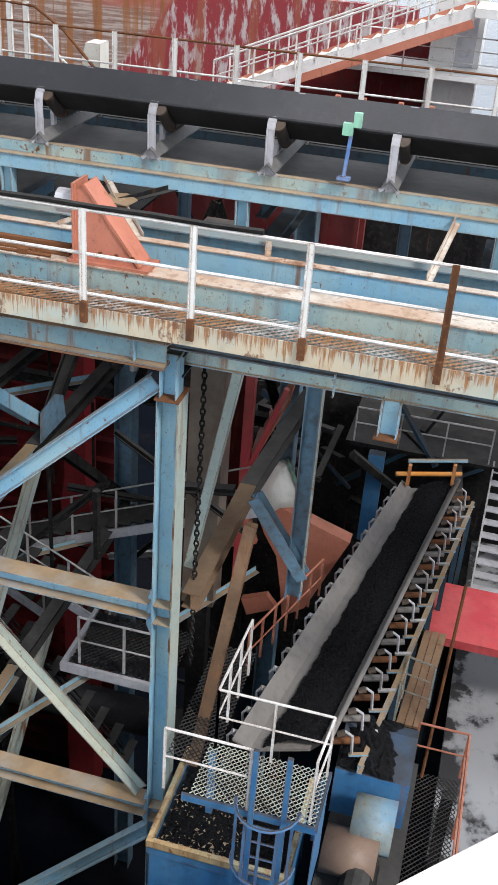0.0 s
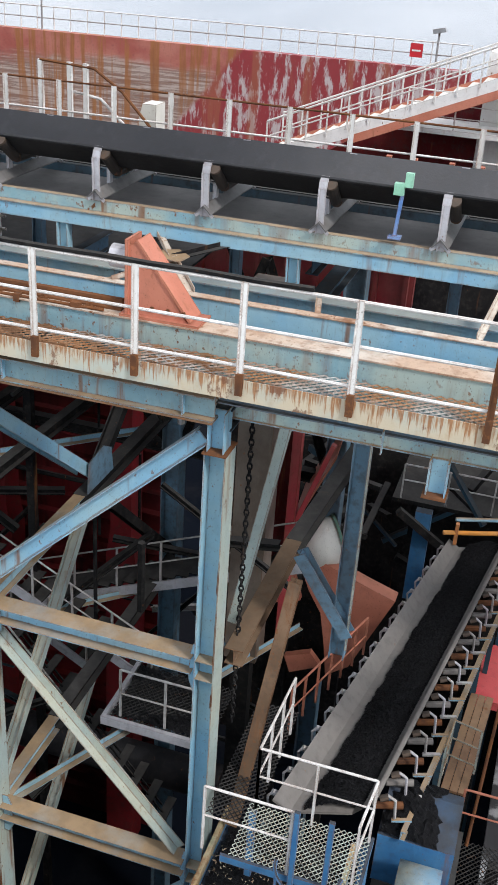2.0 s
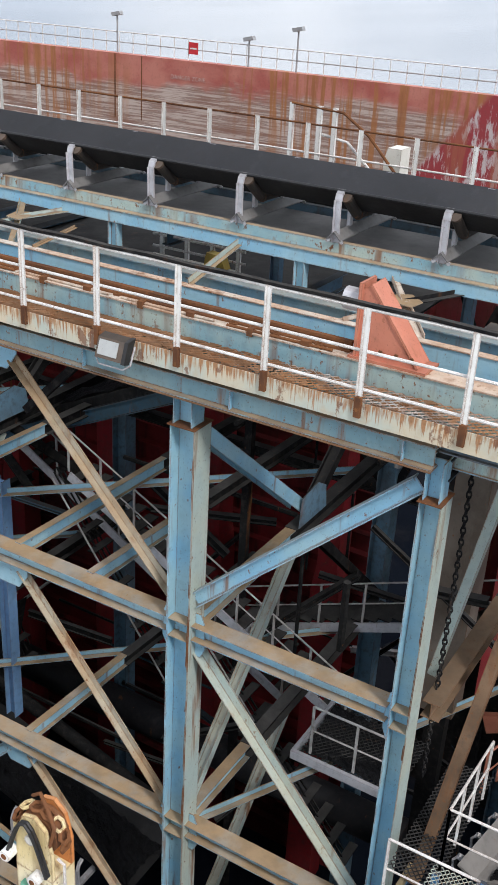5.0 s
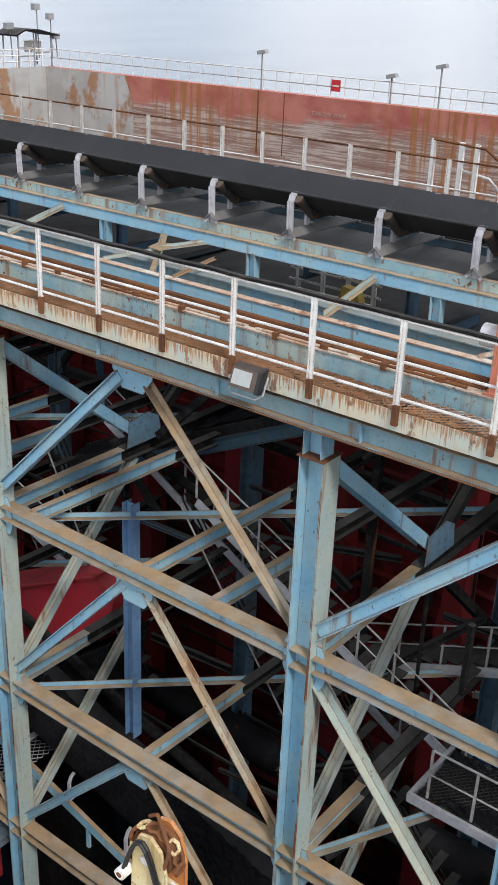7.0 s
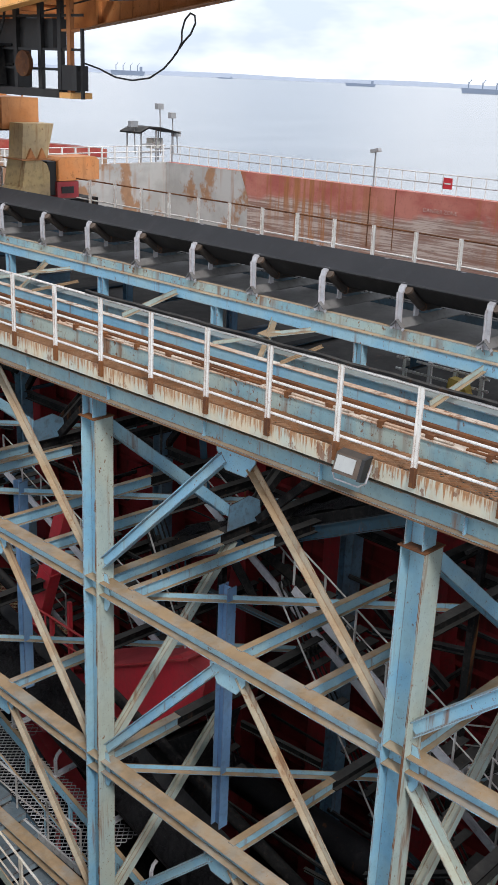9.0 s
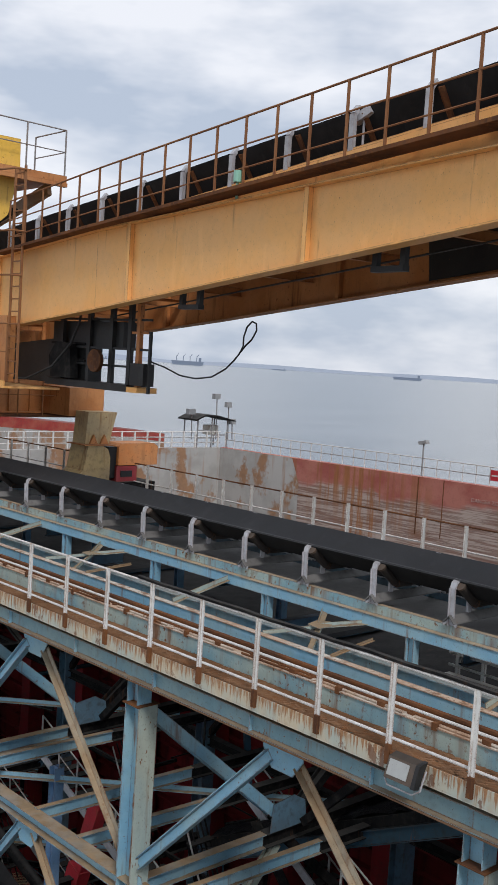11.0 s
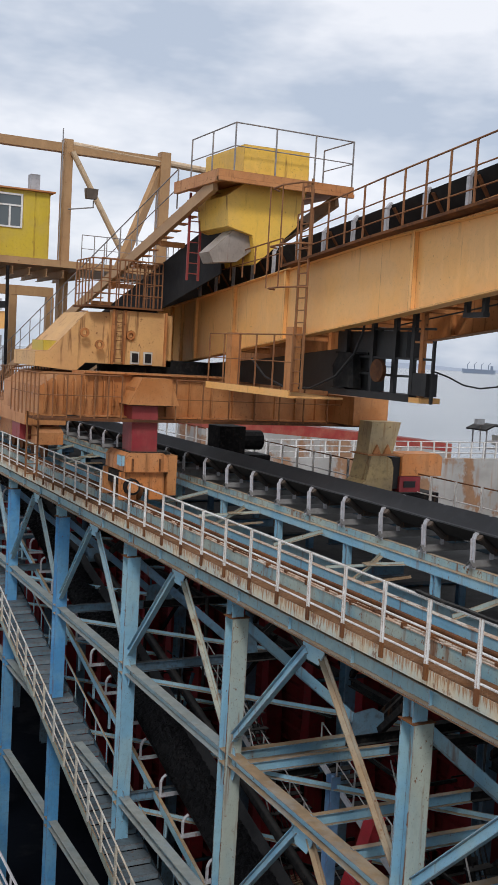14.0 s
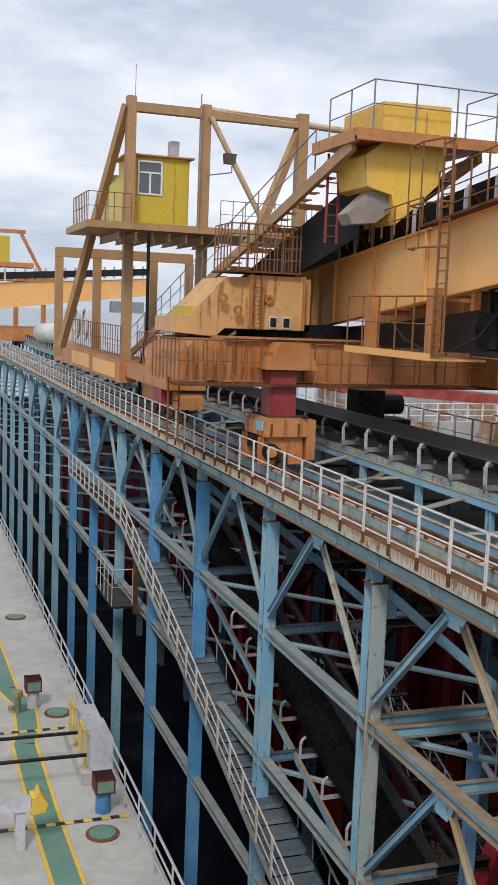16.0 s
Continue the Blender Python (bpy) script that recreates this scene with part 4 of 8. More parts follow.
for off, nm in ((0.0, "boom_web"), (3.2, "boom_web")):
    for ya, yb in zip(ST, ST[1:]):
        g = Geo()
        a = [on_boom(ya, bot_z(ya), off), on_boom(yb, bot_z(yb), off), on_boom(yb, top_z(yb), off), on_boom(ya, top_z(ya), off)]
        b = [p + B_OFF * 0.025 for p in a]
        g.add(a + b, [(0, 1, 2, 3), (4, 7, 6, 5), (3, 2, 6, 7), (0, 4, 5, 1), (0, 3, 7, 4), (1, 5, 6, 2)])
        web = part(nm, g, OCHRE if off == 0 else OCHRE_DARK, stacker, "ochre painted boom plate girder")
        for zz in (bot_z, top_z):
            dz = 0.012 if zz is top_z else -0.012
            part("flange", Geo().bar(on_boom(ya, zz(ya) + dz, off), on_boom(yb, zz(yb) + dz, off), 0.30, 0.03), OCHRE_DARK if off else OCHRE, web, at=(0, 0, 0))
for y in (34.4, 33.2, 31.6, 28.0, 24.1, 17.5, 11.9, 7.1, 2.2):
    part("stiffener", Geo().bar(on_boom(y, bot_z(y), -0.06), on_boom(y, top_z(y), -0.06), 0.10, 0.11, (1, 0, 0)), OCHRE, stacker)
for k in range(14):
    y = 33 - k * 2.5
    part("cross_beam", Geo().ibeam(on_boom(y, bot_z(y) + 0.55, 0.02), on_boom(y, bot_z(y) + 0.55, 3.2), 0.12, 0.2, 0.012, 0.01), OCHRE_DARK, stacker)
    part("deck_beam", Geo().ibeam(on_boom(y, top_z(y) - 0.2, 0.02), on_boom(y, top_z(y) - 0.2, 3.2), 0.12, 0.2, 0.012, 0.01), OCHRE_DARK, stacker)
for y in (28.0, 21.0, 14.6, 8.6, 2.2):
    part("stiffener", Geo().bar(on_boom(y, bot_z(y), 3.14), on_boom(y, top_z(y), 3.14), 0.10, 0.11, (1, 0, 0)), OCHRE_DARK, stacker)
part("deck_plate", Geo().bar(on_boom(19.0, top_z(19) - 0.07, 1.6), on_boom(-1.5, top_z(-1.5) - 0.07, 1.6), 3.1, 0.02), OCHRE_DARK, stacker)
# electrics hung under the boom and the pipe along it
for y in (15.75, 10.35):
    g = Geo()
    for d in (-0.30, 0.30):
        g.bar(on_boom(y + d, bot_z(y) + 0.15, 0.35), on_boom(y + d, bot_z(y) - 0.30, 0.35), 0.10, 0.10)
    g.bar(on_boom(y + 0.35, bot_z(y) - 0.26, 0.35), on_boom(y - 0.35, bot_z(y) - 0.26, 0.35), 0.14, 0.09)
    part("hanger", g, BLACK, stacker, "black cable hanger")
g = Geo()
g.path([on_boom(y, bot_z(y) + 0.02, 1.0) for y in (20, 16, 12, 8, 4)], 0.018)
part("cable", g, BLACK, stacker)
# black patch along the inner face of the far web
part("dark_web_patch", Geo().bar(on_boom(12.2, bot_z(12.2) + 0.50, 3.16), on_boom(5.0, bot_z(5) + 0.50, 3.16), 0.03, 0.86), BLACK, stacker, "black patch on the inner face of the far boom web")

def lift(y):
    return max(0.0, 19 - y) * 0.042


# boom walkway and its handrail
foot = [on_boom(y, top_z(y) + 0.08 + max(0.0, 19 - y) * 0.022, -0.02) for y in (23.6, 19, 12, 5, -1.5)]
for a, b in zip(foot, foot[1:]):
    part("boom_walkway", Geo().bar(a - B_OFF * 0.20 - Vector((0, 0, 0.05)), b - B_OFF * 0.20 - Vector((0, 0, 0.05)), 0.40, 0.06), RUSTY, stacker, "rusty grating walkway on the boom")
part("toe_board", Geo().bar(foot[0] + Vector((0, 0, 0.05)), foot[-1] + Vector((0, 0, 0.05)), 0.03, 0.16), OCHRE, stacker)
fence(stacker, [p - B_OFF * 0.02 for p in foot], 1.28, RUST_PAINT, 0.936, (1.0, 0.62, 0.3))
# boom belt
g, joints = Geo(), (33.0, 19.0, 12.0, -1.5)
for y in joints:
    sec = lambda y: [on_boom(y, top_z(y) + z - 0.1 + lift(y), o) for o, z in ((0.25, 0.88), (0.6, 0.35), (1.3, 0.35), (1.65, 0.88), (1.67, 0.92), (1.3, 0.40), (0.6, 0.40), (0.23, 0.92))]
    g.v += [tuple(p) for p in sec(y)]
for j in range(len(joints) - 1):
    g.f += [(8 * j + i, 8 * j + i + 8, 8 * j + (i + 1) % 8 + 8, 8 * j + (i + 1) % 8) for i in range(8)]
part("boom_belt", g, RUBBER_DARK, stacker, "black troughed boom belt")
for k in range(21):
    y = 32.0 - k * 1.6
    g = Geo().bar(on_boom(y, top_z(y) + 0.03, 0.16), on_boom(y, top_z(y) + 0.74 + lift(y), 0.16), 0.07, 0.10, (0, 1, 0))
    g.bar(on_boom(y, top_z(y) + 0.74 + lift(y), 0.16), on_boom(y, top_z(y) + 0.87 + lift(y), 0.26), 0.07, 0.10, (0, 1, 0))
    f = part("idler_bracket", g, GALV, stacker, "pale idler bracket")
    part("roller", Geo().tube(on_boom(y - 0.12, top_z(y) + 0.78 + lift(y), 0.28), on_boom(y - 0.12, top_z(y) + 0.28 + lift(y), 0.62), 0.07, 8), RUSTY, f, at=(0, 0, 0))
g = Geo()
for y in (19.0, -1.5):
    for o in (0.10, 0.14):
        g.v += [tuple(on_boom(y, top_z(y) - 0.02, o)), tuple(on_boom(y, top_z(y) + 0.16 + lift(y), o))]
g.f += [(0, 1, 5, 4), (2, 6, 7, 3), (1, 3, 7, 5), (0, 4, 6, 2), (0, 2, 3, 1), (4, 5, 7, 6)]
part("side_plate", g, OCHRE, stacker, "ochre side plate under the belt")
part("belt_beam", Geo().bar(on_boom(19.0, top_z(19) + 0.10, 0.20), on_boom(-1.5, top_z(-1.5) + 0.10 + lift(-1.5), 0.20), 0.10, 0.22), OCHRE, stacker, "ochre belt frame beam")
# loose machinery on the boom deck
part("warning_lamp", Geo().tube(on_boom(13.9, top_z(13.9) + 0.35, -0.05), on_boom(13.9, top_z(13.9) + 0.55, -0.05), 0.08, 10).tube(on_boom(13.9, top_z(13.9), -0.05), on_boom(13.9, top_z(13.9) + 0.35, -0.05), 0.03), painted("pale green lamp plastic", (0.25, 0.5, 0.38), (0.3, 0.55, 0.45), 0), stacker, "pale green lamp")
part("drive_shaft", Geo().tube(on_boom(8.2, top_z(8.2) + 0.35, 0.05), on_boom(6.6, top_z(6.6) + 0.55, 0.05), 0.10, 12), SOOT, stacker)
part("camera_lamp", Geo().bar(on_boom(11.3, top_z(11.3) + 1.0, 0.3), on_boom(10.9, top_z(10.9) + 1.12, 0.3), 0.14, 0.14).tube(on_boom(11.1, top_z(11.1) + 0.5, 0.3), on_boom(11.1, top_z(11.1) + 1.0, 0.3), 0.02), GALV, stacker)

# boom root, slewing ring and counter arm
g = Geo().prism([(12.75, 15.6), (12.75, 17.25), (11.0, 17.25), (9.9, 17.2), (8.75, 15.95), (8.3, 15.9), (8.3, 15.45), (9.6, 15.35), (9.9, 15.62), (10.9, 15.62)], 31.0, 33.6)
part("boom_root", g, ROOT, stacker, "ochre boom root casting with lifting eyes")
for x, z in ((9.75, 16.55), (10.25, 16.2), (11.25, 16.55)):
    part("lifting_eye", ring_bar((x, 30.74, z), 0.11, 12, 0.08, 0.07, "y"), OCHRE_DARK, stacker)
for x in (11.42, 11.86):
    part("bolt_box", Geo().bar((x, 30.775, 15.85), (x, 30.74, 15.85), 0.30, 0.40, (0, 0, 1)), CREAM, stacker)
    part("bolt_hole", Geo().bar((x, 30.735, 15.85), (x, 30.72, 15.85), 0.20, 0.28, (0, 0, 1)), BLACK, stacker)
part("counter_box", Geo().box(8.6, 31.2, 15.9, 9.7, 32.5, 16.25), YELLOW, stacker, "yellow ballast box")
part("slew_ring", Geo().tube((12.2, 32.4, 15.3), (12.2, 32.4, 15.58), 1.4, 28), SOOT, stacker, "dark slewing ring")
g = Geo().box(10.6, 28.4, 14.5, 11.9, 29.8, 15.0).prism([(10.4, 14.5), (12.0, 14.5), (11.7, 15.3), (10.8, 15.3)], 28.3, 29.9)
part("hinge_block", g, OCHRE_DARK, stacker)
part("pier", Geo().prism([(10.62, 13.12), (11.42, 13.12), (11.40, 14.48), (10.58, 14.48)], 28.5, 29.3), MAROON, stacker, "maroon leg over the bogie")
part("pier_flange", Geo().box(10.45, 28.35, 14.48, 11.8, 29.75, 14.56).box(10.5, 28.35, 13.04, 11.8, 29.75, 13.12), SOOT, stacker)
bog = part("bogie", Geo().prism([(10.32, 12.55), (11.65, 12.55), (11.65, 12.95), (11.5, 13.10), (10.47, 13.10), (10.32, 12.95)], 28.1, 29.9), ORANGE, stacker, "rusty orange bogie hood")
part("end_block", Geo().box(11.66, 28.15, 11.85, 11.95, 29.8, 13.05), OCHRE_DARK, bog, at=(0, 0, 0))
part("side_frame", Geo().prism([(10.2, 11.72), (10.75, 11.72), (10.75, 12.05), (11.15, 12.05), (11.15, 11.72), (11.6, 11.72), (11.6, 12.54), (10.2, 12.54)], 28.25, 28.33), ORANGE, bog, "pierced rusty orange frame plate", at=(0, 0, 0))
part("side_frame", Geo().box(10.2, 29.7, 11.72, 11.6, 29.78, 12.54), ORANGE, bog, at=(0, 0, 0))
part("axle_beam", Geo().box(10.35, 28.33, 12.1, 11.5, 29.7, 12.5), SOOT, bog, at=(0, 0, 0))
part("motor", Geo().tube((10.55, 28.05, 12.12), (10.55, 28.25, 12.12), 0.24, 16), SOOT, bog, "black motor with orange ring", at=(0, 0, 0))
part("motor_ring", Geo().tube((10.55, 28.02, 12.12), (10.55, 28.06, 12.12), 0.17, 16), ORANGE, bog, at=(0, 0, 0))
part("blue_cap", Geo().box(10.22, 28.2, 12.72, 10.32, 28.6, 13.02), BLUE, bog, "pale blue end cap", at=(0, 0, 0))
for x in (10.5, 11.35):
    part("rib", Geo().box(x, 28.05, 12.58, x + 0.05, 28.1, 12.95), RUSTY, bog, at=(0, 0, 0))
for y in (28.5, 29.5):
    part("wheel", Geo().tube((10.76, y, 12.02), (10.92, y, 12.02), 0.31, 20), RUSTY, bog, at=(0, 0, 0))
bog = part("bogie", Geo().prism([(38.4, 12.3), (44.6, 12.3), (44.6, 12.75), (44.2, 12.95), (38.8, 12.95), (38.4, 12.75)], 10.5, 11.5, "x"), ORANGE, stacker)
for y in (39.2, 40.6, 42.4, 43.8):
    part("wheel", Geo().tube((10.90, y, 12.05), (11.06, y, 12.05), 0.32, 20), RUSTY, bog, at=(0, 0, 0))
part("leg", Geo().box(10.6, 40.3, 12.95, 11.4, 42.4, 14.0), OCHRE_DARK, stacker)

# portal cross girder with its catwalk
part("cross_girder", Geo().prism([(9.3, 14.05), (18.9, 14.05), (18.9, 15.05), (17.5, 15.4), (9.3, 15.4)], 29.2, 30.4), OCHRE_DARK, stacker, "rust-brown portal box girder")
for k in range(10):
    part("girder_rib", Geo().box(11.9 + 0.75 * k, 29.12, 14.12, 11.95 + 0.75 * k, 29.2, 15.2 - 0.03 * k), OCHRE_DARK, stacker)
part("girder_flange", Geo().box(9.3, 28.95, 14.08, 18.9, 29.2, 14.12), ORANGE, stacker)
part("girder_flange", Geo().box(9.3, 29.0, 15.36, 17.5, 29.2, 15.41), ORANGE, stacker)
part("catwalk", Geo().box(7.7, 28.3, 14.0, 18.9, 29.2, 14.07), RUSTY, stacker, "rusty catwalk")
fence(stacker, [(11.9, 28.35, 14.07), (18.9, 28.35, 14.07)], 1.2, RUST_PAINT, 0.9)
fence(stacker, [(10.2, 28.35, 14.07), (7.75, 28.35, 14.07), (7.75, 31.5, 14.07)], 1.25, RUST_PAINT, 0.42)
part("ring_girder", Geo().prism([(8.0, 14.1), (10.4, 14.1), (10.4, 15.3), (8.6, 15.3), (8.0, 14.9)], 29.3, 33.5), OCHRE_DARK, stacker)
for k in range(8):
    x = 8.15 + 0.29 * k
    part("web_rib", Geo().add([(a, y, z) for a in (x, x + 0.04) for y, z in ((29.3, 14.15), (29.16, 14.15), (29.04, 14.6), (29.12, 15.1), (29.3, 15.25))], [(0, 1, 2, 3, 4), (9, 8, 7, 6, 5)] + [(i, i + 5, (i + 1) % 5 + 5, (i + 1) % 5) for i in range(5)]), OCHRE_DARK, stacker)
g = Geo()
for x in (8.25, 8.6):
    g.bar((x, 31.4, 12.0), (x, 31.4, 14.6), 0.05, 0.05)
for k in range(8):
    g.bar((8.25, 31.4, 12.1 + 0.3 * k), (8.6, 31.4, 12.1 + 0.3 * k), 0.03, 0.03)
part("leg_ladder", g, RUST_PAINT, stacker)
# rear leg and its bogie
part("rear_leg", Geo().prism([(17.72, 13.3), (18.62, 13.3), (18.88, 14.3), (17.8, 14.3)], 26.7, 27.4), painted("pale ochre leg paint", (0.5, 0.36, 0.17), (0.42, 0.32, 0.18), 0.35, None, 0, 0.3), stacker, "pale ochre rear leg")
part("drive_cover", Geo().prism([(18.95, 12.62), (20.5, 12.62), (20.5, 13.22), (20.35, 13.32), (19.05, 13.32), (18.95, 13.22)], 26.6, 27.5), ORANGE, stacker, "orange drive cover")
part("gear_case", Geo().box(18.9, 26.6, 12.1, 19.7, 27.3, 12.60), MAROON, stacker)
part("gear_window", Geo().box(19.05, 26.58, 12.25, 19.5, 26.6, 12.45), BLACK, stacker)
part("leg_shoe", Geo().prism([(17.3, 12.0), (18.6, 12.0), (18.6, 12.9), (18.5, 13.15), (18.3, 13.26), (17.75, 13.26), (17.6, 12.5), (17.3, 12.3)], 26.55, 27.5), painted("pale ochre shoe paint", (0.46, 0.33, 0.15), (0.36, 0.26, 0.14), 0.5, None, 0, 0.4), stacker, "pale ochre leg shoe")
part("shoe_plate", Geo().box(17.6, 26.5, 13.265, 18.75, 27.55, 13.295), OCHRE_DARK, stacker)
for x in (17.85, 18.25):
    part("gusset", Geo().prism([(x, 13.3), (x + 0.3, 13.3), (x + 0.15, 13.6)], 26.62, 26.69), OCHRE_DARK, stacker)
part("drive_neck", Geo().box(18.62, 26.7, 12.2, 18.94, 27.4, 13.2), BLACK, stacker)
part("rear_bogie", Geo().box(16.9, 26.4, 11.65, 20.3, 27.6, 12.1), SOOT, stacker)
part("rear_tie", Geo().box(17.6, 27.5, 14.1, 18.9, 29.4, 15.0), OCHRE_DARK, stacker)
# second drive behind the belt
g = Geo().box(15.4, 32.6, 12.6, 16.4, 33.6, 13.6).tube((16.4, 33, 13.1), (17.2, 33, 13.1), 0.35, 12).box(15.2, 32.5, 12.2, 17.4, 33.7, 12.6)
part("travel_drive", g, SOOT, stacker, "black greasy travel drive")

# electric cabin and work platform hung under the boom
part("work_platform", Geo().box(12.4, 22.4, 15.13, 14.0, 27.4, 15.19).box(12.4, 22.4, 15.19, 12.44, 27.4, 15.32), OCHRE, stacker)
fence(stacker, [(12.45, 27.35, 15.28), (12.45, 22.4, 15.28)], 1.42, RUST_PAINT, 0.95)
part("panel_post", Geo().box(12.6, 26.2, 15.28, 12.9, 26.55, 16.75), OCHRE_DARK, stacker)
part("panel_post", Geo().box(12.6, 22.7, 15.28, 12.85, 23.05, 16.9), OCHRE_DARK, stacker)
# added dark block: the gap below the boom root is in shade
part("dark_gap_fill", Geo().box(12.3, 31.0, 15.35, 14.7, 33.6, 15.8), SOOT, stacker, "dark block filling the unlit gap under the boom root")
part("winch_house", Geo().box(13.5, 20.45, 15.46, 13.9, 22.0, 16.85), BLACK, stacker, "black greasy winch housing")
for z in (15.9, 16.3):
    part("winch_shelf", Geo().box(13.42, 20.5, z, 13.49, 21.95, z + 0.05), SOOT, stacker)
part("gear_box", Geo().prism([(20.7, 15.5), (21.6, 15.5), (21.7, 16.0), (21.4, 16.35), (20.8, 16.3)], 13.2, 13.42, "x"), SOOT, stacker, "greasy black gear box")
part("brake_wheel", Geo().tube((13.15, 19.7, 15.95), (13.25, 19.7, 15.95), 0.26, 16), RUSTY, stacker)
part("winch_drum", Geo().tube((13.5, 20.2, 16.65), (13.9, 20.2, 16.65), 0.30, 16), BLACK, stacker, "black rope drum")
part("winch_head", Geo().box(13.45, 19.0, 16.25, 13.8, 20.6, 16.85), BLACK, stacker)
part("winch_base", Geo().box(13.3, 18.6, 15.30, 13.85, 22.0, 15.46), BLACK, stacker)
part("far_base", Geo().box(13.3, 18.2, 15.30, 13.85, 18.6, 15.42), OCHRE, stacker)
part("switch_box", Geo().box(13.3, 18.0, 15.46, 13.6, 18.5, 15.95), BLACK, stacker)
for y, m in ((18.65, BLACK), (18.32, OCHRE_DARK), (19.35, BLACK), (20.25, BLACK), (21.4, BLACK)):
    part("hanger_post", Geo().bar((13.4, y, 15.4), (13.4, y, 17.25), 0.12, 0.10, (1, 0, 0)), m, stacker)
for z in (15.86, 16.25, 16.9):
    part("hanger_rail", Geo().bar((13.4, 22.0, z), (13.4, 17.9, z), 0.05, 0.05), BLACK, stacker)
part("end_post", Geo().bar((13.4, 17.92, 15.3), (13.4, 17.92, 16.65), 0.06, 0.06, (1, 0, 0)), BLACK, stacker)
part("end_rail", Geo().bar((13.4, 18.7, 16.62), (13.4, 17.9, 16.62), 0.05, 0.05), OCHRE_DARK, stacker)
# added black filler where the space under the boom lies unlit
part("dark_void_fill", Geo().prism([(22.3, 15.3), (32.0, 15.3), (32.0, 15.75), (28.0, 16.0), (22.3, 16.5)], 14.2, 14.7, "x"), BLACK, stacker, "black filler for the unlit space behind the work platform")
g = Geo().path([(13.2, 20.3, 17.35), (13.15, 20.35, 16.8), (13.1, 20.6, 16.3), (13.0, 21.2, 15.75), (12.9, 22.2, 15.4), (12.8, 23.3, 15.35), (12.7, 24.3, 15.6), (12.6, 24.9, 16.05)], 0.03, 8)
part("supply_cable", g, BLACK, stacker, "hanging black cable")
pts = [(13.5, y, z) for y, z in ((18.0, 16.0), (17.52, 15.91), (16.98, 15.76), (16.46, 15.72), (15.95, 15.78), (15.54, 15.96), (15.31, 16.13), (15.15, 16.28), (15.05, 16.43),
                                 (15.05, 16.62), (14.97, 16.81), (14.83, 16.92), (14.71, 16.88), (14.69, 16.75), (14.81, 16.57), (14.99, 16.44), (15.11, 16.32))]
part("cable_loop", Geo().path(pts, 0.018, 6), BLACK, stacker, "black cable in a drooping loop")
# caged ladder on the boom side
g = Geo()
for y in (22.05, 22.5):
    g.bar((12.55, y, 15.3), (12.55, y, 20.45), 0.05, 0.05)
for k in range(17):
    g.bar((12.55, 22.05, 15.5 + 0.3 * k), (12.55, 22.5, 15.5 + 0.3 * k), 0.03, 0.03)
lad = part("cage_ladder", g, RUST_PAINT, stacker, "rusty caged ladder")
for z in (17.85, 18.9, 20.35):
    part("hoop", Geo().path([(12.55, 22.0, z), (12.3, 22.1, z), (12.15, 22.8, z), (12.25, 23.5, z), (12.55, 23.75, z)], 0.025), RUST_PAINT, lad, at=(0, 0, 0))
for y in (22.9, 23.55):
    part("cage_bar", Geo().bar((12.2, y, 17.85), (12.2, y, 20.4), 0.04, 0.02), RUST_PAINT, lad, at=(0, 0, 0))

# tripper: incline belt, stair, head platform and chute
part("head_platform", Geo().box(11.6, 25.5, 20.85, 15.85, 28.6, 21.05).box(11.6, 25.5, 20.72, 11.75, 28.6, 20.85).box(11.6, 25.45, 20.74, 15.85, 25.6, 20.85), OCHRE_DARK, stacker, "rust-brown head platform")
fence(stacker, [(12.08, 28.5, 21.05), (12.08, 25.55, 21.05), (15.8, 25.55, 21.05), (15.8, 27.2, 21.05)], 1.27, STEEL_GREY, 1.25)
g = Geo().prism([(12.45, 21.05), (14.50, 21.05), (14.48, 21.86), (12.45, 21.83)], 25.75, 28.3)
part("head_cover", g, TRIPPER, stacker, "yellow head pulley cover")
g = Geo().prism([(12.66, 20.85), (14.61, 20.85), (14.33, 19.8), (13.6, 19.1), (13.1, 18.66), (12.95, 19.45), (12.2, 19.63), (12.12, 20.45)], 26.0, 28.0)
part("chute", g, TRIPPER, stacker, "chipped yellow discharge chute")
part("chute_skirt", Geo().prism([(12.85, 19.75), (13.2, 19.15), (12.6, 18.7), (11.9, 18.62), (11.75, 18.9), (12.5, 19.6)], 26.2, 26.9), painted("dusty rubber skirt", (0.26, 0.22, 0.19), (0.33, 0.29, 0.25), 0.2), stacker, "torn grey rubber skirt")
for x0 in (11.75, 15.6):
    part("tripper_stringer", Geo().bar((x0, 26.0, 20.7), (x0, 53.0, 13.75), 0.14, 0.34), TOWER, stacker)
part("tripper_belt", Geo().add([(12.6, 27.0, 20.15), (15.2, 27.0, 20.15), (15.2, 56.0, 12.9), (12.6, 56.0, 12.9), (12.6, 27.0, 20.05), (15.2, 27.0, 20.05), (15.2, 56.0, 12.8), (12.6, 56.0, 12.8)], [(0, 1, 2, 3), (4, 7, 6, 5), (0, 4, 5, 1), (2, 6, 7, 3), (0, 3, 7, 4), (1, 5, 6, 2)]), RUBBER_DARK, stacker, "black incline belt")
part("belt_skirt", Geo().add([(12.5, 27.0, 20.0), (12.5, 42.0, 16.3), (12.5, 42.0, 15.3), (12.5, 27.0, 18.4), (12.55, 27.0, 20.0), (12.55, 42.0, 16.3), (12.55, 42.0, 15.3), (12.55, 27.0, 18.4)], [(0, 1, 2, 3), (4, 7, 6, 5), (0, 4, 5, 1), (2, 6, 7, 3), (0, 3, 7, 4), (1, 5, 6, 2)]), RUBBER_DARK, stacker)
